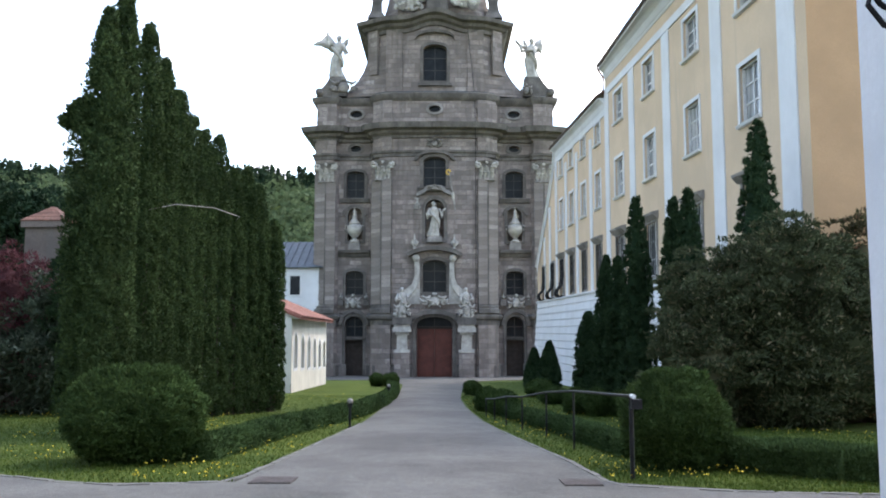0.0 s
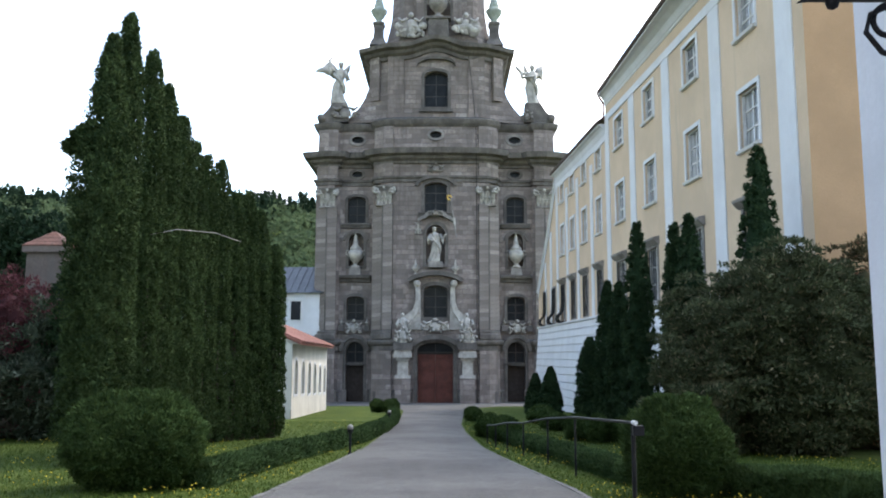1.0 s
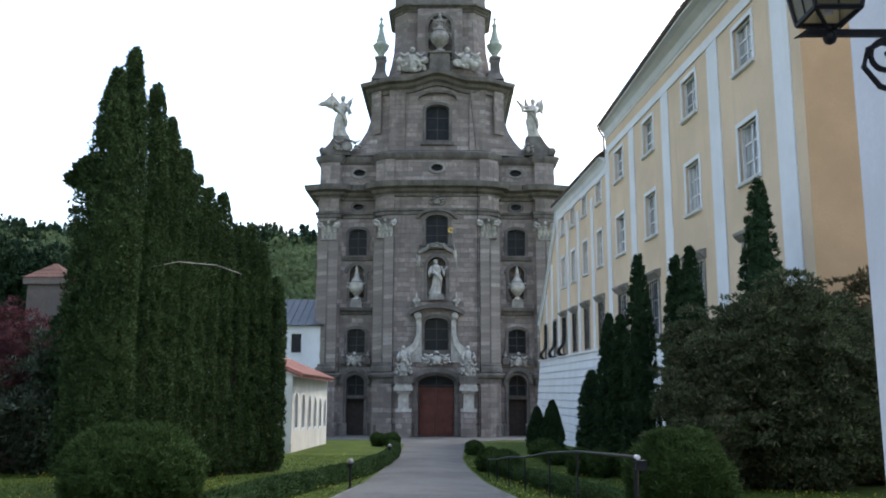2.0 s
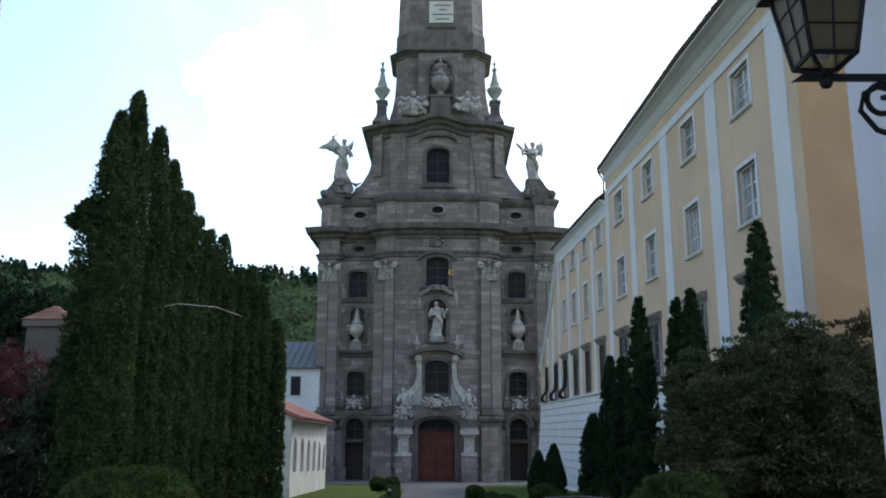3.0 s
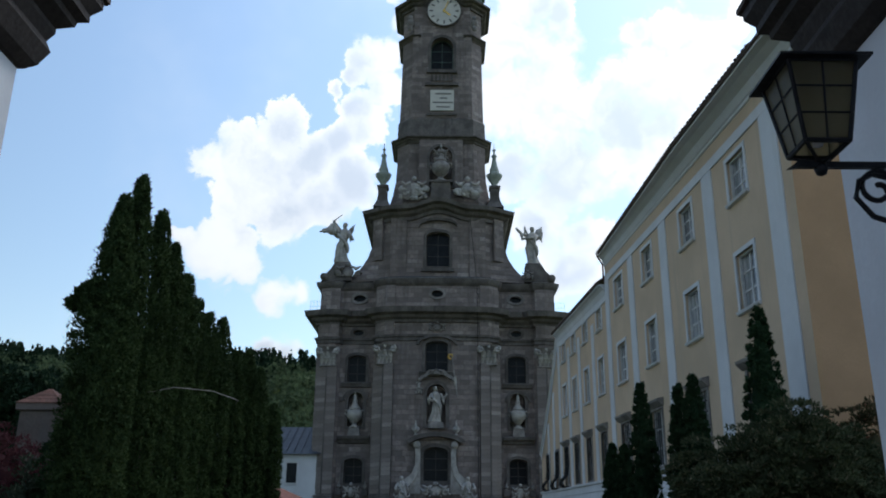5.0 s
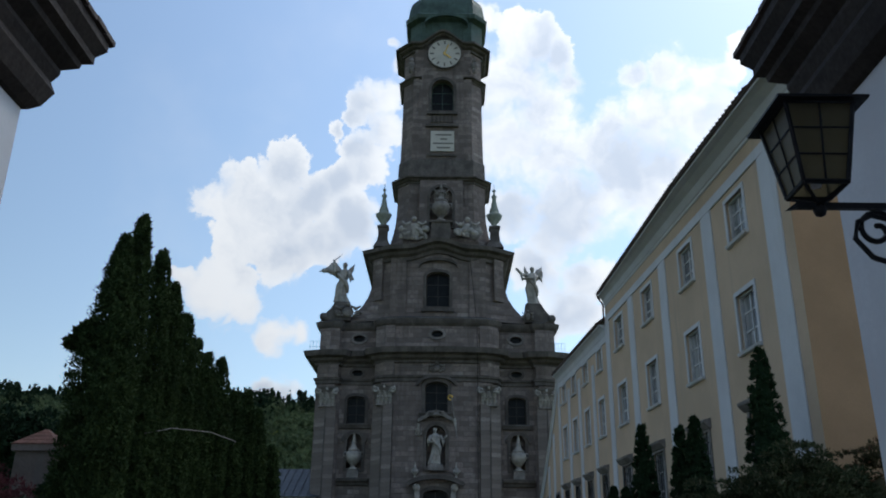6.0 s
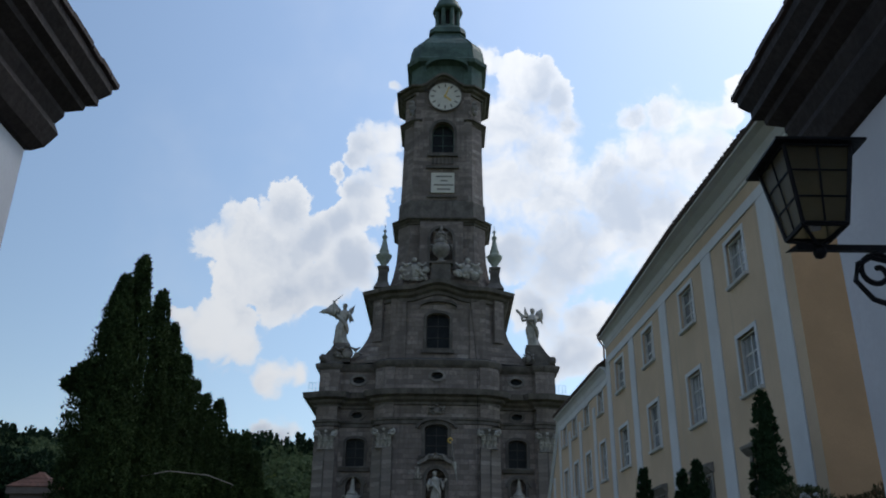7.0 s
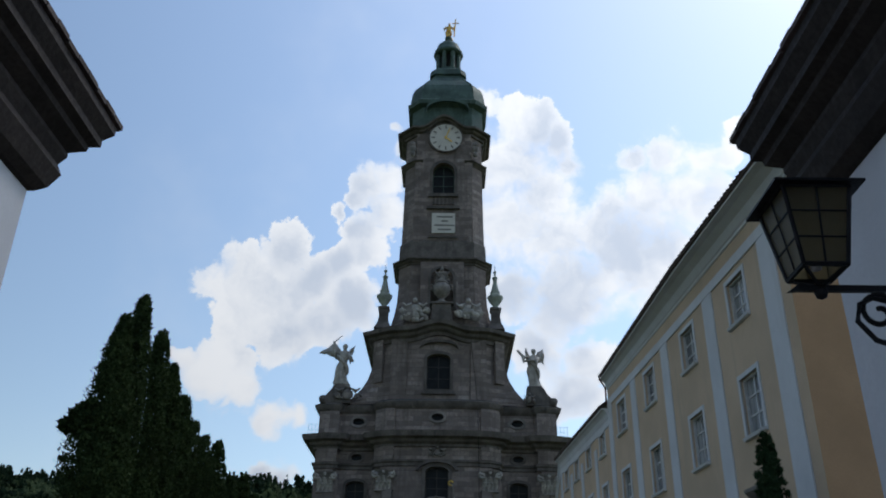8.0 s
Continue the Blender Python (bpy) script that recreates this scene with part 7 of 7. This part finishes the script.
# ---- railing, lamp posts, covers, kerbs ----
def build_railing():
    e = thing("railing", "low black iron tube railing along the lane", "railing")
    posts = [(2.60, 11.85, 1.17), (2.42, 15.9, 1.1), (2.24, 18.6, 0.98), (1.9, 20.6, 0.80), (1.62, 22.0, 0.75), (1.42, 23.6, 0.62), (1.27, 25.2, 0.55)]
    tops = []
    for x, y, h in posts:
        z = ground_z(y) - 0.05
        g = Geo()
        g.tube([(x, y, z), (x, y, z + h)], 0.032 if y < 12 else 0.02, 8)
        link(g, "post", "dark_metal", e)
        tops.append((x, y, z + h))
    g = Geo()
    g.tube(tops, 0.022, 8)
    link(g, "rail", "dark_metal", e)
    g = Geo()
    x, y, z = tops[0]
    g.tube([(x, y, z), (x + 0.02, y - 0.08, z)], 0.032, 10)
    link(g, "end_cap", "window_frame", e, "pale worn metal end cap")
    g = Geo()
    g.box(x - 0.02, x + 0.13, y - 0.1, y + 0.04, z - 0.17, z - 0.04)
    link(g, "junction_box", "dark_metal", e)


def bollard(x, y, h):
    e = thing("bollard_light", "small black bollard light with a pale glass head", "lamp", "bollard lights", (x, y, ground_z(y) - 0.03))
    g = Geo()
    g.lathe([(0.06, 0), (0.045, 0.05), (0.03, 0.08), (0.03, h - 0.2)], n=8)
    link(g, "post", "dark_metal", e)
    g = Geo()
    g.lathe([(0.05, h - 0.2), (0.075, h - 0.12), (0.075, h - 0.1)], n=10)
    link(g, "collar", "dark_metal", e)
    g = Geo()
    g.lathe([(0.07, h - 0.1), (0.075, h - 0.05), (0.05, h), (0.01, h + 0.015)], n=10)
    link(g, "head", "stone_grey", e, "small domed glass head", smooth=True)


def cover(x, y, w, d, turn):
    e = thing("drain_cover", "dark iron drain cover set flush in the asphalt", "drain cover", "drain covers", (x, y, ground_z(y) + 0.008))
    e.rotation_euler = (math.atan(SLOPE), 0, radians(turn))
    g = Geo()
    ring = [(-w / 2, -d / 2), (w / 2, -d / 2), (w / 2, d / 2), (-w / 2, d / 2)]
    g.prism(ring, 0, 0.012)
    link(g, "frame", "rust_iron", e)
    for k in range(9):
        g = Geo()
        xx = -w / 2 + w * (k + 0.5) / 9
        g.box(xx - w * 0.035, xx + w * 0.035, -d * 0.42, d * 0.42, 0.012, 0.016)
        link(g, "bar", "rust_iron", e)


def kerb_line(pts, step, name="kerb"):
    k = tagged(new(name), "weathered pale kerb stones edging the lawn", "kerb", kind="structure")
    rng = random.Random(4)
    pts = [Vector(p) for p in pts]
    for a, b in zip(pts, pts[1:]):
        n = max(1, round((b - a).length / step))
        for i in range(n):
            p, q = a.lerp(b, i / n), a.lerp(b, (i + 0.96) / n)
            d = (q - p).normalized()
            m = Vector((d.y, -d.x)) * rng.uniform(0.03, 0.05)
            o = rng.uniform(-0.05, -0.036)
            zp, zq = ground_z(p.y), ground_z(q.y)
            g = Geo()
            c = [(p.x - m.x, p.y - m.y), (q.x - m.x, q.y - m.y), (q.x + m.x, q.y + m.y), (p.x + m.x, p.y + m.y)]
            zz = [zp, zq, zq, zp]
            g.add([(x, y, z - 0.06) for (x, y), z in zip(c, zz)] + [(x, y, z + 0.045 + o) for (x, y), z in zip(c, zz)] + [(x * 0.9 + (p.x + q.x) * 0.05, y * 0.9 + (p.y + q.y) * 0.05, z + 0.06 + o) for (x, y), z in zip(c, zz)],
                  [(0, 4, 5, 1), (1, 5, 6, 2), (2, 6, 7, 3), (3, 7, 4, 0), (4, 8, 9, 5), (5, 9, 10, 6), (6, 10, 11, 7), (7, 11, 8, 4), (8, 11, 10, 9)])
            link(g, "kerb_stone", "kerb_stone", k)


def gate_lantern():
    """Iron lantern on a scrolled bracket fixed to the lodge wall."""
    e = thing("wall_lantern", "black iron wall lantern with yellowed panes on a scrolled bracket", "lantern", at=(2.09, 4.36, 3.475))
    top, bot, z0, z1 = 0.19, 0.122, 0.15, 0.615

    def corner(sx, sy, t):
        w = bot + (top - bot) * t
        return (sx * w, sy * w, z0 + (z1 - z0) * t)

    ring = [(-1, -1), (1, -1), (1, 1), (-1, 1)]
    for i in range(4):
        a, b = ring[i], ring[(i + 1) % 4]
        g = Geo()
        g.tube([corner(*a, 0), corner(*a, 1)], 0.014, 6)
        link(g, "corner_bar", "dark_metal", e)
        g = Geo()
        q = [Vector(corner(*a, 0)), Vector(corner(*b, 0)), Vector(corner(*b, 1)), Vector(corner(*a, 1))]
        inn = Vector((-(a[0] + b[0]), -(a[1] + b[1]), 0)).normalized() * 0.008
        g.add([p * 0.99 for p in q] + [p * 0.99 + inn for p in q], [(0, 1, 2, 3), (7, 6, 5, 4)])
        pane = link(g, "pane", "old_glass", e)
        pane.visible_shadow = False
        for t in (0.0, 0.34, 0.67, 1.0):
            g = Geo()
            pa, pb = Vector(corner(*a, t)), Vector(corner(*b, t))
            g.tube([pa, pb], 0.016 if t in (0.0, 1.0) else 0.007, 5)
            link(g, "cross_bar", "dark_metal", e)
        for u in (0.5,):
            g = Geo()
            pa = Vector(corner(*a, 0)).lerp(Vector(corner(*b, 0)), u)
            pb = Vector(corner(*a, 1)).lerp(Vector(corner(*b, 1)), u)
            g.tube([pa, pb], 0.007, 5)
            link(g, "cross_bar", "dark_metal", e)
        g = Geo()
        g.tube([corner(*a, 0), (0, 0, 0.06)], 0.011, 5)
        link(g, "foot_strut", "dark_metal", e)
    g = Geo()
    g.lathe([(0.255 * 1.414, 0.61), (0.255 * 1.414, 0.625), (0.11 * 1.414, 0.685), (0.06, 0.7), (0.04, 0.74)], n=4, turn=radians(45))
    link(g, "roof", "dark_metal", e)
    g = Geo()
    g.lathe([(0.03, 0.17), (0.035, 0.28), (0.02, 0.3)], n=8)
    g.blob((0, 0, 0.37), (0.035, 0.035, 0.07), 8)
    link(g, "bulb", "window_frame", e, smooth=True)
    g = Geo()
    g.blob((0, 0, 0.03), (0.04, 0.04, 0.045), 8)
    link(g, "boss", "dark_metal", e, smooth=True)
    br = new("bracket")
    br.parent = e
    g = Geo()
    g.box(-0.13, 1.31, -0.017, 0.017, 0.035, 0.07)
    g.add([(-0.13, -0.017, 0.035), (-0.13, 0.017, 0.035), (-0.13, 0.017, 0.07), (-0.13, -0.017, 0.07), (-0.2, 0, 0.02)], [(0, 1, 4), (1, 2, 4), (2, 3, 4), (3, 0, 4)])
    link(g, "arm", "dark_metal", br)
    pts = [(0.30 + 0.12 * (1 - k / 26) * math.cos(0.5 + k * 0.36), 0, -0.09 + 0.12 * (1 - k / 26) * math.sin(0.5 + k * 0.36)) for k in range(22)][::-1]
    pts += [(0.28, 0, -0.0), (0.2, 0, -0.04), (0.17, 0, -0.14), (0.25, 0, -0.25), (0.42, 0, -0.31), (0.65, 0, -0.36), (0.9, 0, -0.42), (1.15, 0, -0.52), (1.3, 0, -0.6)]
    g = Geo()
    g.tube(pts, 0.016, 6)
    link(g, "scroll", "dark_metal", br)
    g = Geo()
    g.box(1.27, 1.31, -0.05, 0.05, -0.75, 0.2)
    link(g, "wall_plate", "dark_metal", br)


build_railing()
bollard(-2.25, 20.8, 0.72)
bollard(-2.12, 33.6, 0.72)
cover(-2.27, 11.62, 0.56, 0.62, 0)
cover(1.82, 11.42, 0.5, 0.6, 0)
kerb_line([(-9.0, 12.75), (-6.3, 12.2), (-5.2, 11.55), (-4.2, 11.17), (-2.95, 11.5), (-2.78, 12.2), (-2.66, 13.5), (-2.52, 15.8), (-2.3, 19.0), (-2.12, 22.0)], 0.5)
kerb_line([(9.0, 9.9), (6.0, 10.3), (3.6, 10.7), (2.35, 11.15), (2.2, 11.6), (2.02, 14.0), (1.67, 16.9), (1.3, 20.0)], 0.5)
gate_lantern()


# ---- grass and flowers ----
def build_grass():
    rng = np.random.default_rng(9)
    n = 200000
    side = rng.uniform(0, 1, n) < 0.55
    y = 10.4 + 30 * rng.uniform(0, 1, n) ** 1.7
    u = rng.uniform(0, 1, n)
    le = np.interp(y, [11.15, 11.5, 13.5, 15.8, 22, 30, 40, 48], [-4.3, -2.85, -2.72, -2.6, -2.2, -2.12, -2.3, -2.4])
    ri = np.interp(y, [10.4, 11.2, 14.0, 16.9, 23.2, 30, 37.2, 48], [4.6, 2.3, 2.08, 1.73, 1.12, 0.88, 0.82, 1.15])
    x = np.where(side, le - u * (12 + 0.12 * y), ri + u * (7 + 0.05 * y))
    ye = np.interp(x, [-30, -6.3, -4.2, -2.75, 2.2, 3.6, 6, 30], [14.1, 12.35, 11.3, 11.6, 11.4, 10.85, 10.45, 9.6])
    ok = y > ye
    x, y = x[ok], y[ok]
    z = np.array([SLOPE * v for v in y]) - 0.025
    p = np.stack([x, y, z + 0.02], 1)
    o = np.tile(np.array([[0, 0, 1.0]]), (len(x), 1))
    tagged(foliage("grass", "grass", None, p, o, 0.034, 10, flat=1.0, slim=0.16), "short mown grass blades on the lawn", "grass", kind="stuff")
    k = rng.choice(len(x), 6500, replace=False)
    dens = np.array([noise.noise(Vector((a * 0.35, b * 0.35, 3.0))) for a, b in zip(x[k], y[k])])
    k = k[dens > 0.02]
    p = np.stack([x[k], y[k], z[k] + 0.09], 1)
    tagged(foliage("yellow_flowers", "petal", None, p, np.tile(np.array([[0.3, -0.6, 1.0]]), (len(k), 1)), 0.022, 12, flat=0.3, slim=0.7), "scattered small yellow dandelions in the grass", "flowers", kind="stuff")


build_grass()
